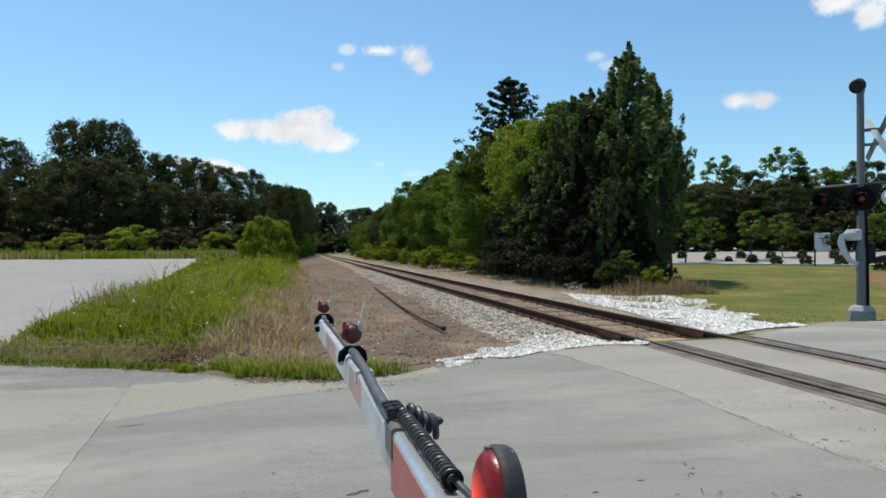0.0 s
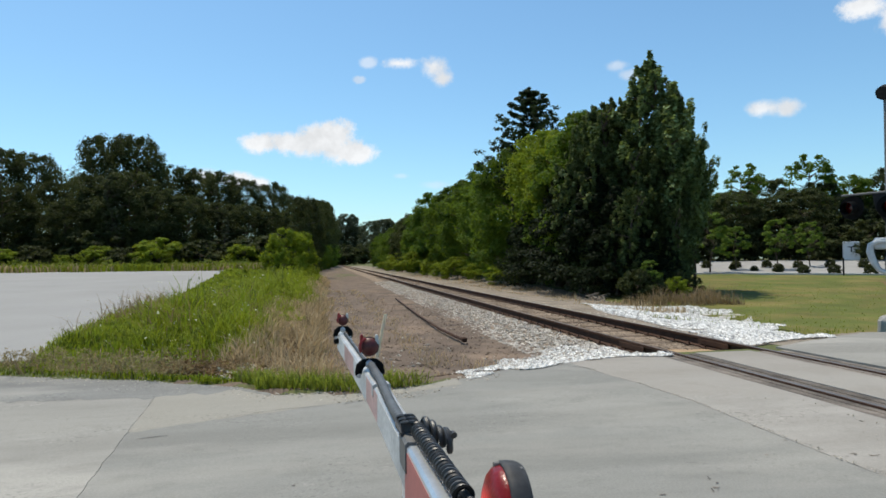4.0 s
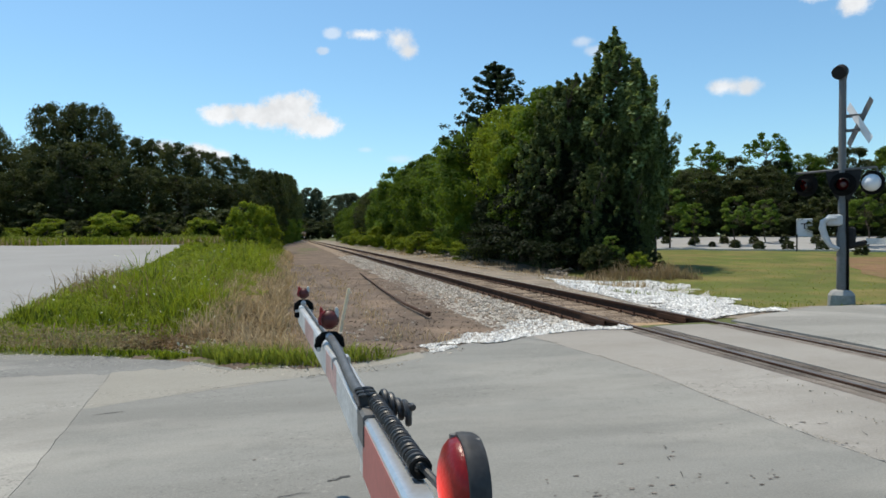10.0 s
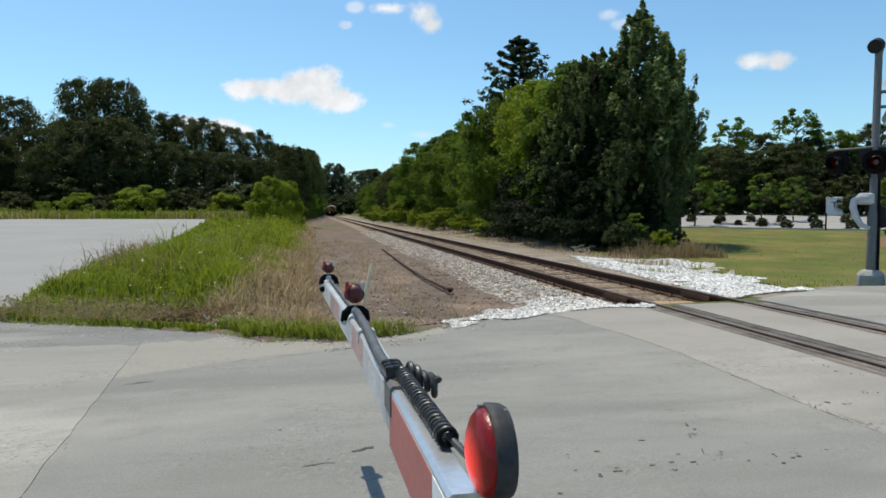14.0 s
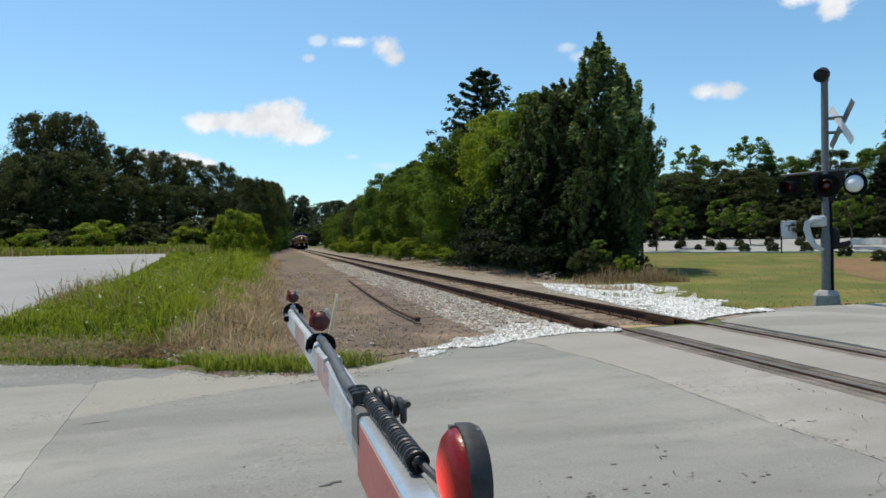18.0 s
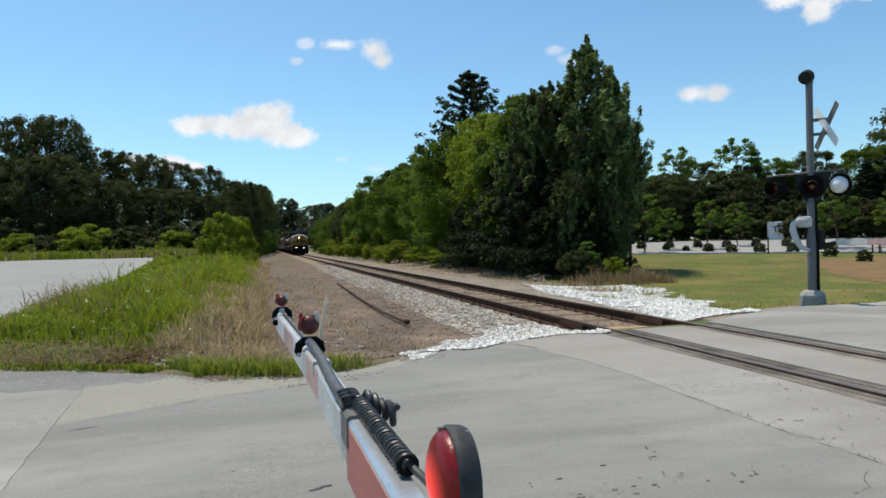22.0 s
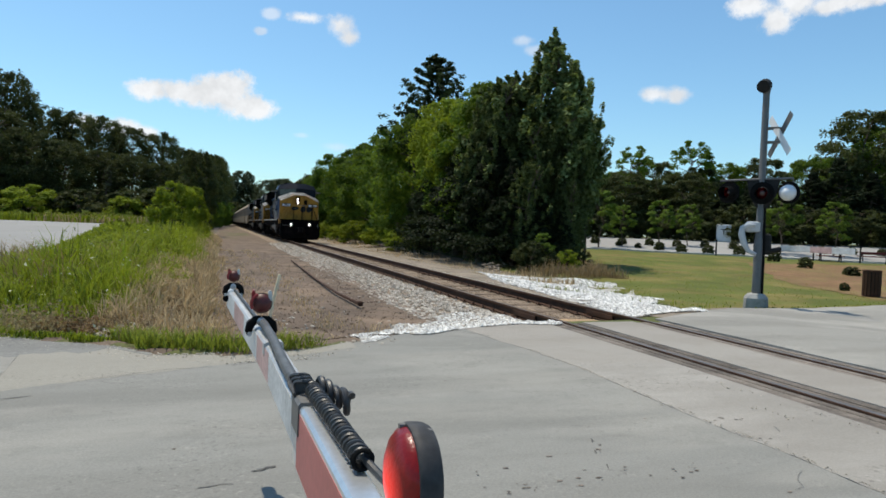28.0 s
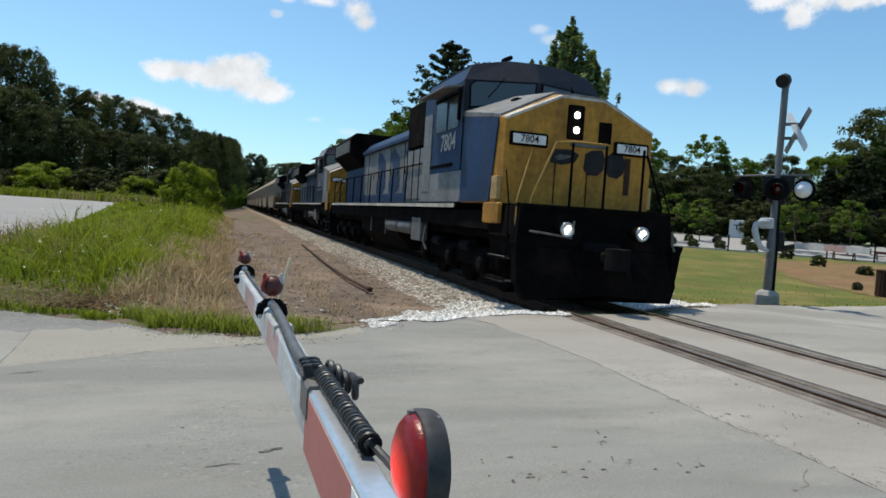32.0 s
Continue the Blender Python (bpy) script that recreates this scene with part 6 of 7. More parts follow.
part("roof", Build().prism([(-1.9, 1.95), (1.9, 1.95), (0, 2.75)], "y", -1.4, 1.4), material("grey roofing", (0.20, 0.20, 0.205), 0.8, var=0.15, scale=2, fine=15), shed, "grey pitched roof")


# ---- train ----
def paint(name, base, streak, rough=0.6, amount=0.75, spec=0.25):
    """Old engine paint: soot and rust streaks running down, patches, fine grain."""
    m = material(name, base, rough, var=0.27, scale=1.1, fine=9, bump=0.05, dark=streak, dark_scale=1.0, dark_amount=amount, spec=spec)
    n, l = m.node_tree.nodes, m.node_tree.links
    for node in list(n):
        if node.bl_idname == "ShaderNodeTexNoise" and abs(node.inputs["Scale"].default_value - 1.0) < 1e-6:
            mp = n.new("ShaderNodeMapping")
            mp.inputs["Scale"].default_value = (1.7, 1.7, 0.55)
            l.new(n["Texture Coordinate"].outputs["Object"], mp.inputs["Vector"])
            l.new(mp.outputs[0], node.inputs["Vector"])
    return m


BLUE = paint("weathered blue paint", (0.011, 0.036, 0.096), (0.035, 0.040, 0.050), amount=0.65)
# sooty navy, also darkened to paint the shade on the cab front
NAVY = paint("navy cab paint with soot and shade", (0.011, 0.016, 0.030), (0.030, 0.026, 0.024), amount=0.6)
EMBLEM_BLUE = paint("faded navy emblem", (0.010, 0.010, 0.013), (0.05, 0.032, 0.012), amount=0.5)
YELLOW = paint("dirty bronze yellow paint", (0.43, 0.205, 0.028), (0.11, 0.052, 0.018), amount=0.8)
TAN = paint("grimy cream yellow paint", (0.44, 0.30, 0.12), (0.20, 0.12, 0.06), amount=0.6)
BOARD = material("white number panel", (0.72, 0.69, 0.66), 0.5, var=0.08, scale=8, fine=60, bump=0.02)
CHROME = material("dull chrome lamp rim", (0.55, 0.55, 0.55), 0.35, metal=0.9, var=0.1, scale=10, fine=80, bump=0.03)
CASTING = material("greasy cast iron", (0.008, 0.007, 0.007), 0.85, var=0.4, scale=4, fine=40, bump=0.3, spec=0.08)
TGREY = paint("weathered light grey paint", (0.180, 0.183, 0.185), (0.10, 0.092, 0.085))
TANKGREY = paint("dirty tank grey", (0.125, 0.12, 0.115), (0.05, 0.045, 0.04))
TBLACK = material("sooty black underframe", (0.0045, 0.004, 0.004), 0.95, var=0.4, scale=2, fine=30, bump=0.2, spec=0.04, dark=(0.016, 0.010, 0.007), dark_scale=2.0, dark_amount=0.6)
TWHITE = paint("dirty white stripe", (0.52, 0.48, 0.42), (0.25, 0.19, 0.14), amount=0.6)
CABGLASS = material("grey reflecting windshield", (0.020, 0.026, 0.038), 0.12, var=0.05, scale=2, fine=20, bump=0.0, spec=0.7)
GLASS = material("dark cab glass", (0.012, 0.014, 0.017), 0.25, var=0.05, scale=2, fine=20, bump=0.0)
RAILPAINT = material("faded yellow handrail paint", (0.36, 0.21, 0.055), 0.6, var=0.2, scale=6, fine=40)
HOPPER = material("weathered hopper grey", (0.36, 0.31, 0.25), 0.8, var=0.2, scale=0.8, fine=15, bump=0.1, dark=(0.18, 0.14, 0.11), dark_scale=0.6, dark_amount=0.7)
HEADLIGHT = glow("lit headlamp", (1.0, 0.90, 0.78), 9.0)


def words(text, size, mat, parent, m, name="lettering", label=""):
    cu = bpy.data.curves.new(name, "FONT")
    cu.body, cu.size, cu.extrude, cu.align_x, cu.align_y, cu.offset = text, size, 0.002, "CENTER", "CENTER", 0.008 * size
    tmp = new(name, cu)
    me = bpy.data.meshes.new_from_object(tmp.evaluated_get(bpy.context.evaluated_depsgraph_get()))
    bpy.data.objects.remove(tmp)
    me.materials.clear()
    me.materials.append(mat)
    ob = part(name, me, mat, parent, label)
    ob.matrix_basis = m
    return ob


def bogie(parent, yc, axles, spacing, wr=0.53, name="bogie"):
    b = Build()
    for s in (-1, 1):
        b.box(s * 1.12 - 0.10, s * 1.12 + 0.10, yc - spacing * (axles - 1) / 2 - 0.7, yc + spacing * (axles - 1) / 2 + 0.7, 0.42, 0.80, 0.05)
        for i in range(axles):
            y = yc + spacing * (i - (axles - 1) / 2)
            b.box(s * 1.18 - 0.14, s * 1.18 + 0.14, y - 0.20, y + 0.20, 0.30, 0.72, 0.04)
            b.tube([(s * 1.15, y - 0.42, 0.42), (s * 1.15, y - 0.42, 0.86)], 0.09, 8)
    b.box(-0.9, 0.9, yc - 0.5, yc + 0.5, 0.5, 0.95)
    bog = part(name, b, TBLACK, parent, "black side frames and axle boxes")
    for s in (-1, 1):
        for i in range(axles):
            y = yc + spacing * (i - (axles - 1) / 2)
            part("journal_cap", Build().tube([(s * 1.31, y, 0.52), (s * 1.36, y, 0.52), (s * 1.375, y, 0.52)], [0.13, 0.12, 0.05], 14), CASTING, bog, "round journal cap", True)
            if i < axles - 1:
                part("brake_cylinder", Build().tube([(s * 1.26, y + spacing * 0.36, 0.80), (s * 1.26, y + spacing * 0.62, 0.80)], 0.10, 12), CASTING, bog, "brake cylinder", True)
    for i in range(axles):
        y = yc + spacing * (i - (axles - 1) / 2)
        w = Build()
        for s in (-1, 1):
            w.tube([(s * 0.70, y, wr), (s * 0.715, y, wr), (s * 0.84, y, wr)], [wr + 0.025, wr + 0.025, wr], 24)
        w.tube([(-0.7, y, wr), (0.7, y, wr)], 0.09, 10)
        part("wheelset", w, TBLACK, bog, "", True)
    return bog


def locomotive(lead, upper, lower, label):
    """Wide-nosed freight engine; nose front at y = 0, rail top at z = 0, tail towards +y."""
    loco = thing("locomotive", label, "locomotive")
    frame_ = part("underframe", Build().box(-1.45, 1.45, 0.2, 20.2, 1.18, 1.52).box(-1.2, 1.2, -0.75, 20.6, 1.0, 1.2), TBLACK, loco, "black frame")
    for s in (-1, 1):
        part("sill_stripe", Build().box(s * 1.53 - 0.012, s * 1.53 + 0.012, 2.3, 19.8, 1.56, 1.64), TWHITE, frame_, "dirty white sill stripe")
        part("walkway", Build().box(min(s * 0.9, s * 1.52), max(s * 0.9, s * 1.52), 2.2, 20.0, 1.60, 1.66), TBLACK, frame_, "side walkway")
    # pilot and plough
    pilot = part("pilot", Build().loft([[(-1.42, -0.75, 1.62), (1.42, -0.75, 1.62), (1.42, 0.3, 1.62), (-1.42, 0.3, 1.62)], [(-1.50, -0.85, 1.0), (1.50, -0.85, 1.0), (1.50, 0.3, 1.0), (-1.50, 0.3, 1.0)],
                                        [(-1.45, -0.80, 0.75), (1.45, -0.80, 0.75), (1.45, 0.3, 0.75), (-1.45, 0.3, 0.75)]]), TBLACK, loco, "black pilot plate")
    plough = Build()
    plough.loft([[(-1.48, -0.80, 0.95), (0, -1.10, 0.95), (1.48, -0.80, 0.95), (1.48, -0.6, 0.95), (-1.48, -0.6, 0.95)], [(-1.50, -0.95, 0.40), (0, -1.25, 0.40), (1.50, -0.95, 0.40), (1.5, -0.75, 0.40), (-1.5, -0.75, 0.40)],
                 [(-1.36, -1.02, 0.11), (0, -1.28, 0.26), (1.36, -1.02, 0.11), (1.36, -0.8, 0.11), (-1.36, -0.8, 0.11)]])
    part("plough", plough, TBLACK, pilot, "black snow plough")
    coupler = part("coupler", Build().box(-0.10, 0.10, -1.40, -0.8, 0.76, 0.94, 0.03), CASTING, pilot, "coupler shank")
    part("knuckle", Build().loft([[(x, y, z) for x, y in ((-0.20, -1.62), (-0.10, -1.74), (0.06, -1.72), (0.12, -1.58), (0.20, -1.50), (0.17, -1.34), (-0.17, -1.34), (-0.22, -1.48))] for z in (0.68, 0.72, 0.98, 1.02)]), CASTING, coupler, "cast knuckle", True)
    part("draft_box", Build().box(-0.34, 0.34, -1.00, -0.80, 0.62, 1.08, 0.04), CASTING, pilot, "coupler pocket")
    part("uncoupling_lever", Build().tube([(-1.35, -1.0, 1.22), (-0.95, -1.02, 1.18), (-0.62, -1.04, 1.14), (-0.60, -1.06, 1.42)], 0.018, 8), TANKGREY, pilot, "pale uncoupling lever", True)
    part("uncoupling_lever", Build().tube([(1.38, -1.0, 1.02), (1.32, -1.02, 1.10), (1.30, -1.02, 1.34)], 0.022, 8), TANKGREY, pilot, "pale lever end", True)
    part("plough_ear", Build().loft([[(1.40, -0.92, z0), (1.46 + f, -0.98, z0), (1.46 + f, -0.80, z0), (1.40, -0.74, z0)] for z0, f in ((0.14, -0.06), (0.6, 0.02), (0.95, 0.07), (1.10, 0.12))]), TBLACK, pilot, "flared plough end")
    for sx in (-0.55, 0.35):
        part("air_hose", Build().tube([(sx, -0.9, 0.95), (sx - 0.03, -1.2, 0.8), (sx, -1.32, 0.5)], 0.03, 8), TBLACK, pilot, "", True)
    part("step_well", Build().box(-1.56, -1.42, -0.55, 0.25, 0.35, 0.40).box(-1.56, -1.42, -0.55, 0.25, 0.72, 0.76).box(-1.56, -1.42, -0.55, 0.25, 1.10, 1.14), TBLACK, pilot, "black open steps")
    part("step_edge", Build().box(-1.56, -1.42, -0.56, -0.552, 0.36, 0.39).box(-1.56, -1.42, -0.56, -0.552, 0.73, 0.75), TANKGREY, pilot, "worn pale step edges")
    part("step_well", Build().box(1.42, 1.56, -0.55, 0.25, 0.35, 0.40).box(1.42, 1.56, -0.55, 0.25, 0.72, 0.76).box(1.42, 1.56, -0.55, 0.25, 1.10, 1.14), TBLACK, pilot, "black open steps")
    part("step_edge", Build().box(1.42, 1.56, -0.56, -0.552, 0.36, 0.39).box(1.42, 1.56, -0.56, -0.552, 0.73, 0.75), TANKGREY, pilot, "worn pale step edges")
    for s in (-1, 1):
        lo_, hi_ = min(s * 1.46, s * 1.545), max(s * 1.46, s * 1.545)
        part("corner_panel", Build().box(lo_, hi_, -0.10, 0.62, 1.30, 1.66, 0.015), YELLOW, pilot, "grimy yellow corner panel")
        part("step_riser", Build().box(lo_, hi_, 0.02, 0.30, 1.72, 2.12, 0.01), TAN, pilot, "cream riser plate")
        part("step_rail", Build().tube([(s * 1.55, -0.58, 0.36), (s * 1.55, -0.58, 1.62), (s * 1.52, -0.30, 2.2)], 0.014, 8), TBLACK, pilot, "black vertical step rail", True)
        part("tread", Build().box(min(s * 1.30, s * 1.56), max(s * 1.30, s * 1.56), -0.50, 0.20, 0.34, 0.37), TANKGREY, pilot, "worn grey step tread")
        part("tread", Build().box(min(s * 1.34, s * 1.56), max(s * 1.34, s * 1.56), -0.50, 0.20, 0.74, 0.765), TANKGREY, pilot, "worn grey step tread")
    # nose
    nose = Build()
    low, corner, peak = 1.66, 3.10, 3.58
    front = [(-1.46, low), (1.46, low), (1.46, corner), (0.42, peak), (-0.42, peak), (-1.46, corner)]
    mid = [(-1.50, low), (1.50, low), (1.50, corner + 0.05), (0.5, peak + 0.06), (-0.5, peak + 0.06), (-1.50, corner + 0.05)]
    back = [(-1.52, low), (1.52, low), (1.52, corner + 0.30), (0.55, peak + 0.22), (-0.55, peak + 0.22), (-1.52, corner + 0.30)]
    nose.loft([[(x, y, z) for x, z in o] for o, y in ((front, 0.0), (mid, 0.16), (back, 2.0))])
    nose_ob = part("nose", nose, YELLOW, loco, "dirty yellow wide nose")
    trim = Build()
    pts = [(-1.46, corner), (-0.42, peak), (0.42, peak), (1.46, corner)]
    for (x0, z0), (x1, z1) in zip(pts, pts[1:]):
        trim.loft([[(x, -0.015, z - 0.015), (x, 0.14, z + 0.0), (x, 0.14, z + 0.065), (x, -0.015, z + 0.03)] for x, z in ((x0, z0), (x1, z1))])
    part("nose_stripe", trim, TWHITE, nose_ob, "white stripe along the nose edge")
    for s in (-1, 1):
        sd = Build()
        a = 1.522 if s > 0 else -1.522
        sd.loft([[(a - 0.008, 0.42 + t, z), (a + 0.008, 0.42 + t, z), (a + 0.008, y1, z), (a - 0.008, y1, z)] for z, t, y1 in ((1.68, 0.0, 2.0), (2.4, -0.12, 2.0), (3.14, -0.24, 2.0), (3.36, 1.55, 2.0))])
        part("nose_side", sd, upper, nose_ob, "blue nose flank")
    part("nose_top", Build().loft([[(-1.50, 0.17, corner + 0.10), (-0.48, 0.17, peak + 0.11), (0.48, 0.17, peak + 0.11), (1.50, 0.17, corner + 0.10), (1.50, 0.17, corner + 0.05), (-1.50, 0.17, corner + 0.05)],
                                   [(-1.535, 2.05, corner + 0.37), (-0.55, 2.05, peak + 0.29), (0.55, 2.05, peak + 0.29), (1.535, 2.05, corner + 0.37), (1.535, 2.05, corner + 0.28), (-1.535, 2.05, corner + 0.28)]]), TGREY, nose_ob, "grey anti-glare nose top")
    # headlamps, number boards, door, window
    box = part("headlight_box", Build().box(-0.30, 0.02, -0.05, 0.02, 2.86, 3.46, 0.02), TBLACK, nose_ob, "black twin headlight housing")
    for z in (3.28, 3.02):
        part("headlight", Build().tube([(-0.14, -0.06, z), (-0.14, -0.085, z)], [0.060, 0.045], 18), HEADLIGHT if lead else GLASS, box, "lit round headlight", True)
    for sx in (-1.02, 1.02):
        nb = part("number_board", Build().box(sx - 0.36, sx + 0.36, -0.05, 0.01, 2.66, 2.90, 0.02), TBLACK, nose_ob, "number board in a black frame")
        part("number_panel", Build().box(sx - 0.31, sx + 0.31, -0.058, -0.045, 2.70, 2.86, 0.004), BOARD, nb, "white panel")
        if lead:
            words("7804", 0.175, TBLACK, nb, pose(sx, -0.062, 2.78, 90, 0, 0), label="black digits")
    part("nose_vent", Build().box(-0.85, -0.62, 1.10, 1.34, corner + 0.48, corner + 0.60, 0.03), TBLACK, nose_ob, "small dark box on the nose top")
    part("nose_latch", Build().box(-0.22, 0.55, -0.03, 0.01, 2.74, 2.80, 0.01), TANKGREY, nose_ob, "pale latch bar")
    part("rust_stain", Build().box(0.92, 1.04, -0.008, 0.004, 1.95, 2.62), RUST, nose_ob, "rust stain below the number board")
    part("door_seam", Build().box(-0.49, -0.47, -0.006, 0.004, 1.70, 2.45).box(0.15, 0.17, -0.006, 0.004, 1.70, 2.3), TBLACK, nose_ob, "dark door seam")
    part("nose_window", Build().box(0.34, 0.60, -0.02, 0.012, 2.84, 3.22, 0.06), TBLACK, nose_ob, "small dark nose door window")
    logo = part("emblem", Build().prism([(-0.62, 2.52), (-0.55, 2.66), (-0.20, 2.68), (-0.02, 2.60), (-0.10, 2.46), (-0.35, 2.40), (-0.56, 2.42)], "y", -0.012, 0.002), EMBLEM_BLUE, nose_ob, "dark blue emblem shape")
    part("emblem_swash", Build().prism([(-0.50, 2.53), (-0.42, 2.58), (-0.16, 2.57), (-0.30, 2.50), (-0.44, 2.47)], "y", -0.018, -0.010), TANKGREY, logo, "pale swash")
    for pts in ([(0.08, 2.36), (0.10, 2.62), (0.22, 2.70), (0.44, 2.72), (0.50, 2.58), (0.48, 2.36), (0.36, 2.26), (0.18, 2.26)], [(0.54, 2.34), (0.54, 2.62), (0.66, 2.72), (0.84, 2.70), (0.92, 2.56), (0.90, 2.34), (0.78, 2.24), (0.62, 2.26)]):
        part("emblem", Build().prism(pts, "y", -0.012, 0.002), EMBLEM_BLUE, nose_ob, "dark worn emblem block")
    for sx in (-0.48, 0.16, 0.90):
        part("grab_post", Build().tube([(sx, -0.62, 1.62), (sx, -0.62, 2.72)], 0.024, 8), TBLACK, nose_ob, "", True)
    part("front_handrail", Build().tube([(-1.20, -0.66, 1.0), (-1.20, -0.66, 1.75), (-0.80, -0.64, 2.70), (-0.45, -0.62, 2.74), (0.16, -0.62, 2.74)], 0.019, 8), RAILPAINT, nose_ob, "pale front handrail", True)
    part("front_handrail", Build().tube([(-1.45, -0.66, 0.5), (-1.45, -0.66, 1.72), (-1.0, -0.15, 2.62)], 0.015, 8), RAILPAINT, nose_ob, "pale grab rail", True)
    part("front_handrail", Build().tube([(1.30, -0.66, 0.6), (1.30, -0.66, 1.75), (0.95, -0.64, 2.62)], 0.022, 8), TBLACK, nose_ob, "front handrail", True)
    part("deck_edge", Build().box(-1.50, 1.50, -0.80, -0.74, 1.60, 1.66), TBLACK, pilot, "deck edge")
    for sx in (-0.70, 0.70):
        dl = part("ditch_light", Build().tube([(sx, -0.70, 1.27), (sx, -1.03, 1.27)], 0.12, 20), TBLACK, pilot, "round ditch light", True)
        part("lamp_glass", Build().tube([(sx, -1.03, 1.27), (sx, -1.05, 1.27)], [0.048, 0.036], 20), HEADLIGHT if lead else GLASS, dl, "lit lamp", True)
        part("rim", Build().tube([(sx + 0.095 * math.cos(q), -1.035, 1.27 + 0.095 * math.sin(q)) for q in (6.2832 * k / 20 for k in range(21))], 0.030, 8), CHROME, dl, "dull chrome rim", True)
    # cab
    cab = Build()
    o0 = [(-1.52, 1.66), (1.52, 1.66), (1.52, 4.12), (1.34, 4.46), (0.6, 4.62), (-0.6, 4.62), (-1.34, 4.46), (-1.52, 4.12)]
    cab.loft([[(x, y + (0.22 if z > 4.2 else 0.0), z) for x, z in o0] for y in (2.12, 4.9)])
    cab_ob = part("cab", cab, upper, loco, "dark blue cab")
    for s in (-1, 1):
        def face_y(x, z):
            return 1.88 + 0.155 * abs(x) + 0.55 * max(0.0, z - 4.18)
        rims = (((0.0, 3.30), (1.525, 3.26), (1.525, 4.13), (0.0, 4.20)), ((0.0, 4.20), (1.525, 4.13), (1.345, 4.465), (0.6, 4.625), (0.0, 4.625)))
        for k, rim in enumerate(rims):
            part("cab_face", Build().loft([[(s * x, face_y(x, z) + t, z) for x, z in rim] for t in (0.0, 0.10)]), NAVY, cab_ob, "sooted navy cab front, shade painted in" if k == 0 else "sooted navy cab brow, shade painted in")
        pane = ((0.09, 3.80), (1.38, 3.60), (1.40, 4.02), (1.30, 4.10), (0.09, 4.15))
        part("gasket", Build().loft([[(s * (0.73 + (x - 0.73) * 1.05), face_y(x, z) - t, 3.93 + (z - 3.93) * 1.12) for x, z in pane] for t in (0.004, 0.014)]), TBLACK, cab_ob, "black windshield gasket")
        part("windshield", Build().loft([[(s * x, face_y(x, z) - t, z) for x, z in pane] for t in (0.012, 0.020)]), CABGLASS, cab_ob, "grey reflecting windshield")
        part("wiper", Build().tube([(s * 0.75, face_y(0.75, 4.1) - 0.05, 4.20), (s * 0.9, face_y(0.9, 4.0) - 0.035, 3.98), (s * 1.05, face_y(1.05, 3.8) - 0.03, 3.80)], 0.012, 6), TBLACK, cab_ob, "black wiper", True)
        for y0, y1 in ((2.35, 3.0), (3.15, 3.9)):
            w = part("side_window", Build().box(s * 1.53 - 0.01, s * 1.53 + 0.01, y0, y1, 3.20, 3.86, 0.01), GLASS, cab_ob, "dark side window")
            part("window_frame", Build().box(s * 1.545 - 0.012, s * 1.545 + 0.012, y0 - 0.05, y1 + 0.05, 3.86, 3.92), TBLACK, w)
        part("sun_visor", Build().loft([[(s * 1.52, 2.2, 4.00), (s * 1.95, 2.2, 3.92), (s * 1.95, 2.2, 3.95), (s * 1.52, 2.2, 4.04)], [(s * 1.52, 4.1, 4.00), (s * 1.95, 4.1, 3.92), (s * 1.95, 4.1, 3.95), (s * 1.52, 4.1, 4.04)]]), TGREY, cab_ob, "pale side awning")
        part("mirror", Build().box(s * 1.62 - 0.03, s * 1.62 + 0.03, 2.05, 2.12, 3.3, 3.9), TBLACK, cab_ob, "side mirror")
        # thin black strip paints the shadow of a grab rail on the cab side
        part("rail_shadow_strip", Build().box(s * 1.53 - 0.010, s * 1.53 + 0.010, 2.6, 4.3, 2.42, 2.49), TBLACK, cab_ob, "dark strip painted as a grab rail's shadow")
        part("cab_door", Build().box(s * 1.53 - 0.012, s * 1.53 + 0.012, 4.2, 4.84, 1.9, 3.7, 0.01), lower, cab_ob, "grey cab door")
        part("lower_flank", Build().box(s * 1.525 - 0.008, s * 1.525 + 0.008, 2.0, 4.9, 1.68, 2.30), lower, cab_ob, "grey lower cab side")
        if lead:
            words("7804", 0.52, TWHITE, cab_ob, pose(s * 1.54, 2.95, 2.92, 90, 0, 90 * s), label="white digits")
    part("roof_aerial", Build().box(-0.95, -0.75, 2.7, 3.1, 4.52, 4.66, 0.02).tube([(-0.55, 3.4, 4.60), (-0.55, 3.4, 4.86)], 0.012, 6).tube([(0.1, 3.2, 4.60), (0.1, 3.2, 4.80)], 0.03, 8), TBLACK, cab_ob, "dark roof aerial and box")
    part("cab_roof", Build().loft([[(x, y, z) for x, z in ((-1.36, 4.475), (-0.6, 4.64), (0.6, 4.64), (1.36, 4.475), (1.36, 4.455), (0.6, 4.615), (-0.6, 4.615), (-1.36, 4.455))] for y in (2.34, 4.92)]), NAVY, cab_ob, "sooted navy cab roof")
    part("roof_horn", Build().tube([(-0.5, 2.5, 4.62), (-0.5, 2.5, 4.72)], 0.04, 8).tube([(-0.5, 2.3, 4.72), (-0.5, 2.7, 4.74)], 0.05, 8), TBLACK, cab_ob)
    # hood
    hood_ob = part("hood", Build().loft([[(x, y, z) for x, z in ((-0.95, 1.66), (0.95, 1.66), (0.95, 3.70), (0.75, 3.95), (-0.75, 3.95), (-0.95, 3.70))] for y in (4.9, 19.6)]), upper, loco, "blue and grey long hood")
    part("equipment_box", Build().box(-1.42, 1.42, 4.95, 6.9, 3.05, 4.22, 0.06), TBLACK, hood_ob, "dark blower box behind the cab")
    part("equipment_cabinet", Build().box(-1.40, 1.40, 4.95, 6.9, 1.66, 3.04, 0.03), lower, hood_ob, "grey cabinet below")
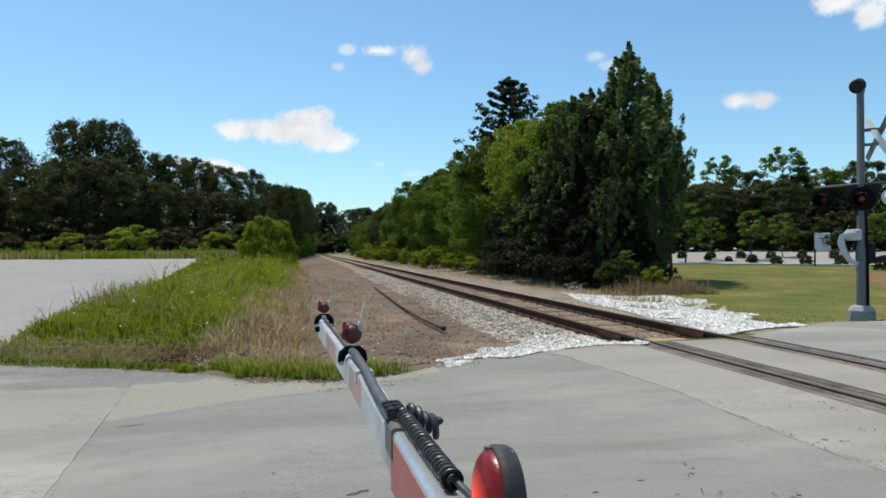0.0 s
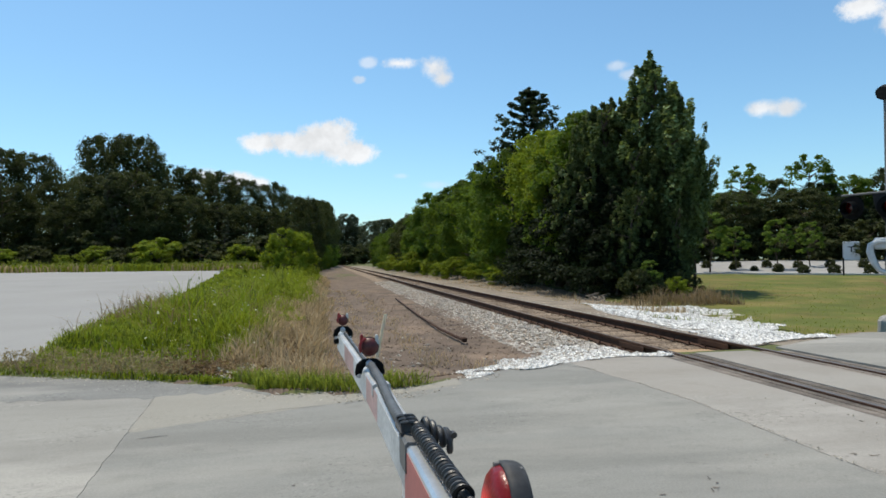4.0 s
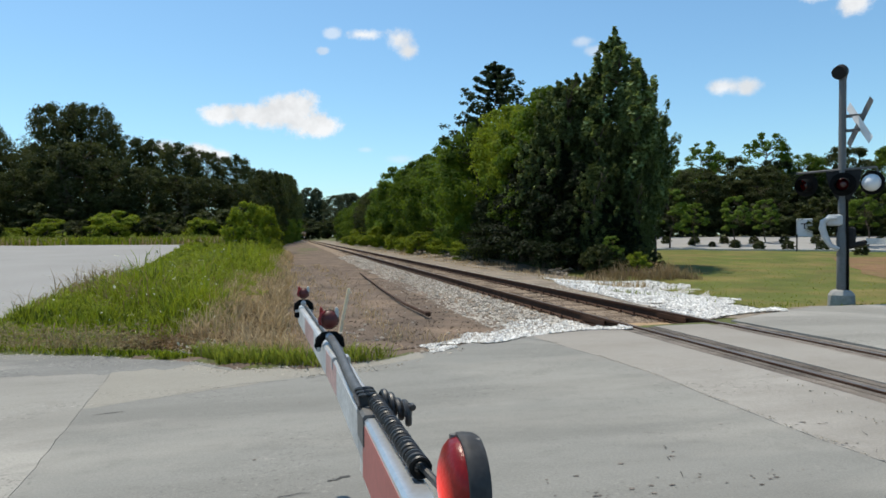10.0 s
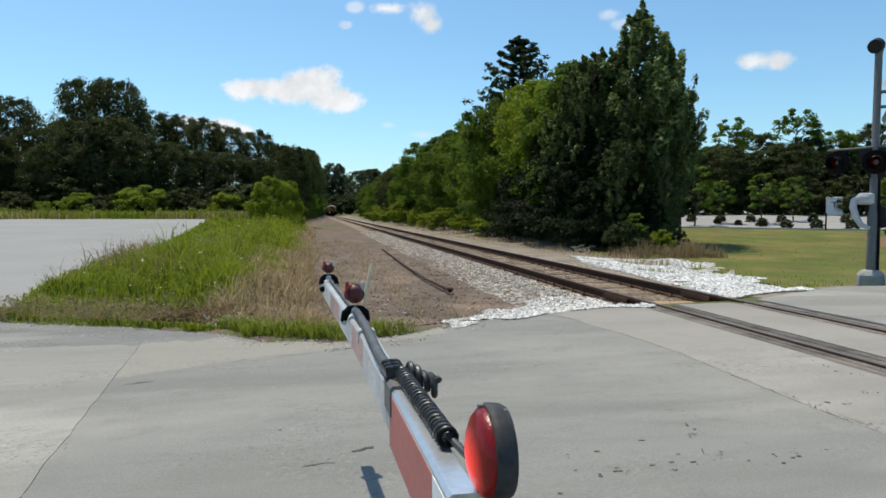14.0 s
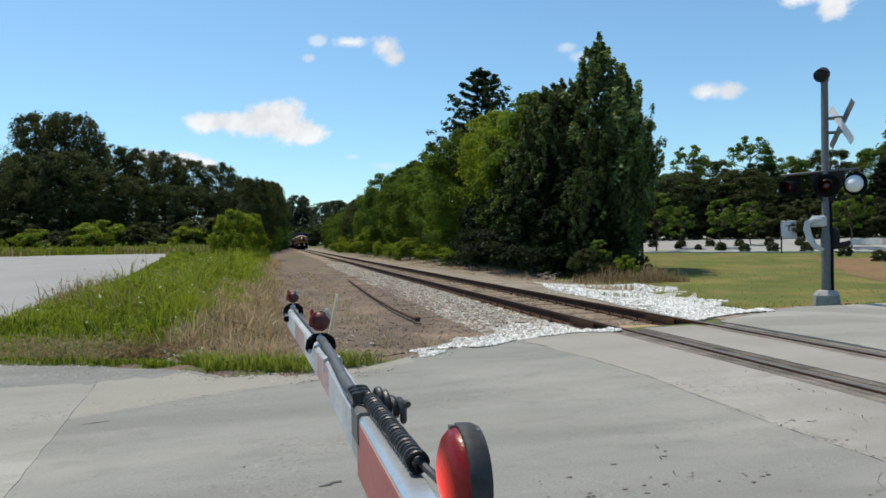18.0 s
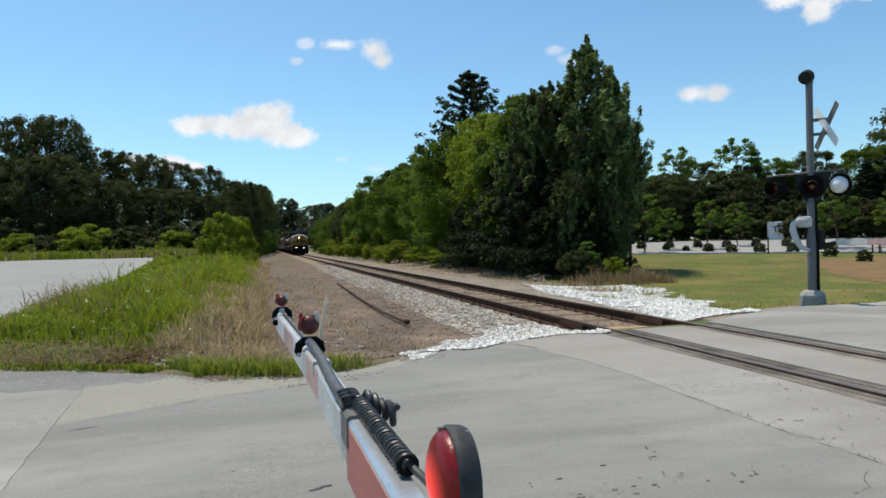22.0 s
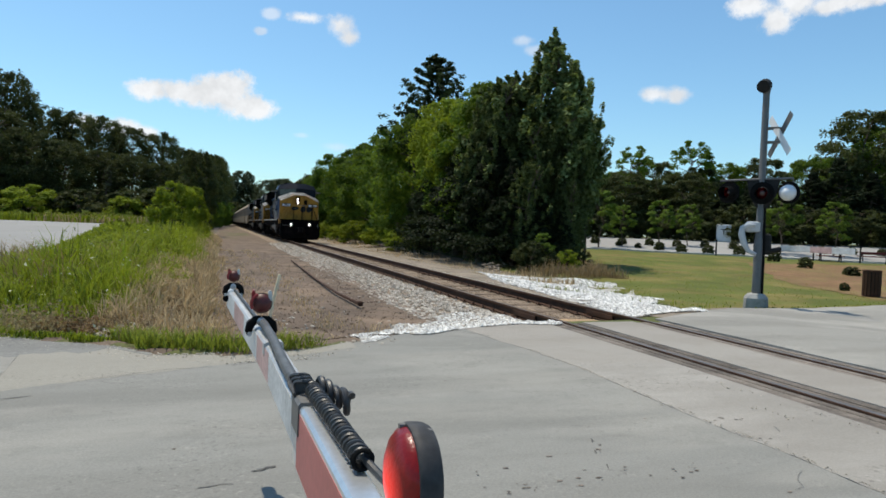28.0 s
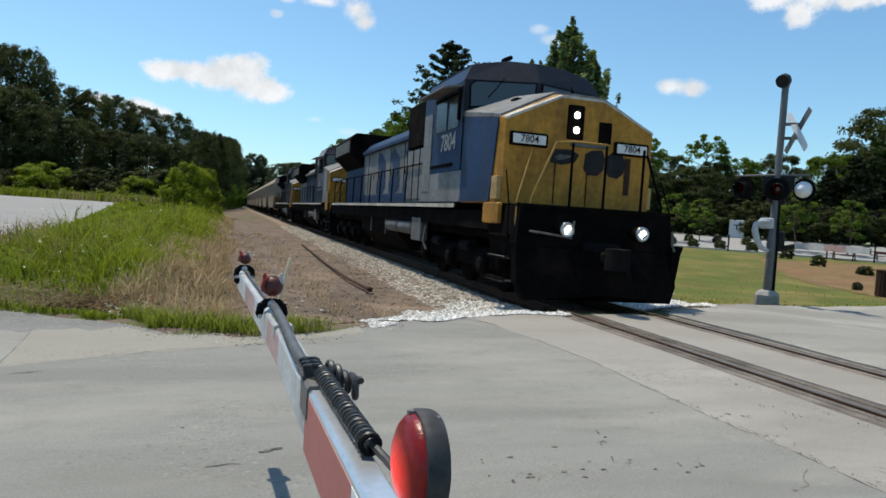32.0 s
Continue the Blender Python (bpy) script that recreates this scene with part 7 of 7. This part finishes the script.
    part("radiator", Build().loft([[(x, y, z) for x, z in ((-0.95, 3.1), (0.95, 3.1), (1.52, 3.62), (1.52, 4.20), (1.3, 4.42), (-1.3, 4.42), (-1.52, 4.20), (-1.52, 3.62))] for y in (15.6, 19.8)]), TBLACK, hood_ob, "dark flared radiator")
    part("exhaust_stack", Build().box(-0.35, 0.35, 10.2, 11.2, 3.95, 4.35, 0.03), TBLACK, hood_ob)
    for s in (-1, 1):
        a = s * 0.957
        part("hood_side", Build().box(a - 0.006, a + 0.006, 6.95, 15.4, 1.70, 3.62), lower, hood_ob, "light grey hood flank")
        for k in range(9):
            y = 7.1 + k * 0.92
            part("hood_door", Build().box(a + s * 0.006 - 0.005, a + s * 0.006 + 0.015 * s + 0.005, y, y + 0.84, 1.85, 3.45), lower, hood_ob)
            if k % 2 == 0:
                part("door_seam", Build().box(a + s * 0.02 - 0.006, a + s * 0.02 + 0.006, y - 0.06, y - 0.015, 1.85, 3.5), TBLACK, hood_ob, "dark door seam")
        part("hood_band", Build().box(a + s * 0.024 - 0.004, a + s * 0.024 + 0.004, 6.95, 15.4, 1.70, 1.98), BLUE, hood_ob, "dark blue lower band")
        for k in range(3):
            ob = part("cabinet_door", Build().box(s * 1.405 - 0.012, s * 1.405 + 0.012, 5.0 + 0.62 * k, 5.54 + 0.62 * k, 1.76, 2.98, 0.008), lower, hood_ob, "grey cabinet door")
            part("louvre", Build().box(s * 1.42 - 0.006, s * 1.42 + 0.006, 5.55 + 0.62 * k, 5.60 + 0.62 * k, 1.72, 3.02), TBLACK, ob, "dark gap")
        e = a + s * 0.022
        for y0 in (7.4, 9.4, 11.4):
            part("emblem", Build().prism([(y0, 2.2), (y0 + 0.55, 1.95), (y0 + 1.4, 2.0), (y0 + 1.5, 2.35), (y0 + 0.8, 2.7), (y0 + 1.45, 3.2), (y0 + 0.9, 3.45), (y0 + 0.15, 3.1)], "x", e - 0.004, e + 0.004), BLUE, hood_ob, "dark blue block letter shape")
        for k in range(7):
            part("latch", Build().box(a + s * 0.030 - 0.006, a + s * 0.030 + 0.006, 7.8 + 0.92 * k, 7.86 + 0.92 * k, 2.55, 2.72), TBLACK, hood_ob, "dark door latch")
        part("grille", Build().box(s * 1.525 - 0.006, s * 1.525 + 0.006, 15.9, 19.5, 3.68, 4.14), TANKGREY, hood_ob, "dusty radiator grille")
        part("duct", Build().box(s * 1.02 - 0.06, s * 1.02 + 0.06, 7.0, 15.3, 3.52, 3.66, 0.02), upper, hood_ob, "long duct under the roof edge")
        rail = Build()
        ys = [5.0 + 1.62 * k for k in range(10)]
        rail.tube([(s * 1.46, 4.95, 2.62), (s * 1.46, 19.8, 2.62)], 0.02, 8)
        hr = part("handrail", rail, TBLACK, loco, "side handrail", True)
        for y in ys:
            part("stanchion", Build().tube([(s * 1.48, y, 1.62), (s * 1.46, y, 2.62)], 0.022, 8), TBLACK, hr, "", True)
    # underfloor
    tank = part("fuel_tank", Build().loft([[(x, y, z) for x, z in ((-1.35, 0.75), (-0.9, 0.32), (0.9, 0.32), (1.35, 0.75), (1.35, 1.18), (-1.35, 1.18))] for y in (7.6, 13.2)]), TBLACK, loco, "black fuel tank")
    for s in (-1, 1):
        for y0 in (6.0, 7.55):
            part("air_tank", Build().tube([(s * 1.28, y0, 1.02), (s * 1.28, y0 + 0.06, 1.02), (s * 1.28, y0 + 1.32, 1.02), (s * 1.28, y0 + 1.38, 1.02)], [0.14, 0.19, 0.19, 0.14], 16), TANKGREY, tank, "grey air reservoir", True)
        for y0 in (9.2, 11.4):
            part("tank_strap", Build().box(s * 1.36 - 0.012, s * 1.36 + 0.012, y0, y0 + 0.1, 0.72, 1.2), TANKGREY, tank, "pale tank strap")
        part("hose_loop", Build().tube([(s * 1.40, 4.7, 1.1), (s * 1.44, 4.75, 0.75), (s * 1.40, 4.6, 0.55)], 0.03, 8), TANKGREY, tank, "pale hose", True)
        part("battery_box", Build().box(s * 1.36 - 0.10, s * 1.36 + 0.10, 5.0, 5.85, 0.72, 1.30, 0.02), TANKGREY, tank, "grey equipment box")
    bogie(loco, 3.1, 3, 1.95)
    bogie(loco, 17.0, 3, 1.95)
    return loco


def hopper_car():
    car = thing("hopper_car", "weathered grey covered hopper wagon", "freight wagon")
    part("body", Build().loft([[(x, y, z) for x, z in ((-1.45, zl), (1.45, zl), (1.55, 2.4), (1.55, 3.9), (1.25, 4.45), (-1.25, 4.45), (-1.55, 3.9), (-1.55, 2.4))] for y, zl in ((1.0, 2.35), (3.4, 1.1), (13.0, 1.1), (15.4, 2.35))]), HOPPER, car, "grey ribbed hopper body")
    part("sill", Build().box(-1.4, 1.4, 0.2, 16.2, 1.0, 1.2).box(-0.3, 0.3, -0.4, 16.8, 0.75, 1.0), TBLACK, car, "black frame")
    for s in (-1, 1):
        for k in range(13):
            y = 1.6 + k * 1.08
            part("rib", Build().box(s * 1.58 - 0.05, s * 1.58 + 0.05, y, y + 0.09, 2.4, 3.9), HOPPER, car)
    part("roof_walk", Build().box(-0.4, 0.4, 1.2, 15.2, 4.47, 4.52), GALV, car, "roof walkway")
    for k in range(4):
        part("chute", Build().loft([[(-1.0, 3.9 + 2.3 * k, 1.1), (1.0, 3.9 + 2.3 * k, 1.1), (1.0, 5.7 + 2.3 * k, 1.1), (-1.0, 5.7 + 2.3 * k, 1.1)], [(-0.4, 4.5 + 2.3 * k, 0.4), (0.4, 4.5 + 2.3 * k, 0.4), (0.4, 5.1 + 2.3 * k, 0.4), (-0.4, 5.1 + 2.3 * k, 0.4)]]), HOPPER, car)
    bogie(car, 2.4, 2, 1.75, 0.46)
    bogie(car, 14.0, 2, 1.75, 0.46)
    return car


lead_loco = locomotive(True, BLUE, TGREY, "blue grey and yellow wide-nosed freight locomotive with lit headlights")
second_loco = locomotive(False, TGREY, NAVY, "grey trailing locomotive with yellowed nose coupled behind the lead engine")
third_loco = locomotive(False, NAVY, NAVY, "dark blue trailing locomotive coupled in the train")
first_hopper = hopper_car()
TRAIN = [(lead_loco, 0.0), (second_loco, 21.55), (third_loco, 43.1)] + [((first_hopper if k == 0 else copy_thing(first_hopper, Matrix())), 65.6 + 17.3 * k) for k in range(9)]
RUN = [(0, 520), (5, 420), (8, 352), (10.5, 302), (13, 258), (15, 226), (18, 182), (20, 154.5), (23, 114.5), (25, 89.3), (28, 53.2), (29, 41.9), (30, 31.1), (31, 20.7), (32, 10.6)]


def on_track(s):
    """The pose on the line, s metres past the crossing."""
    k = max(0.0, s - 290.0)
    return pose(GAUGE_CENTRE + track_x(s), s, 0.0, 0, 0, math.degrees(math.atan(2 * k / 300.0)))


def motions():
    for ob, off in TRAIN:
        walk(ob, [(t, on_track(s + off)) for t, s in RUN])


motions()
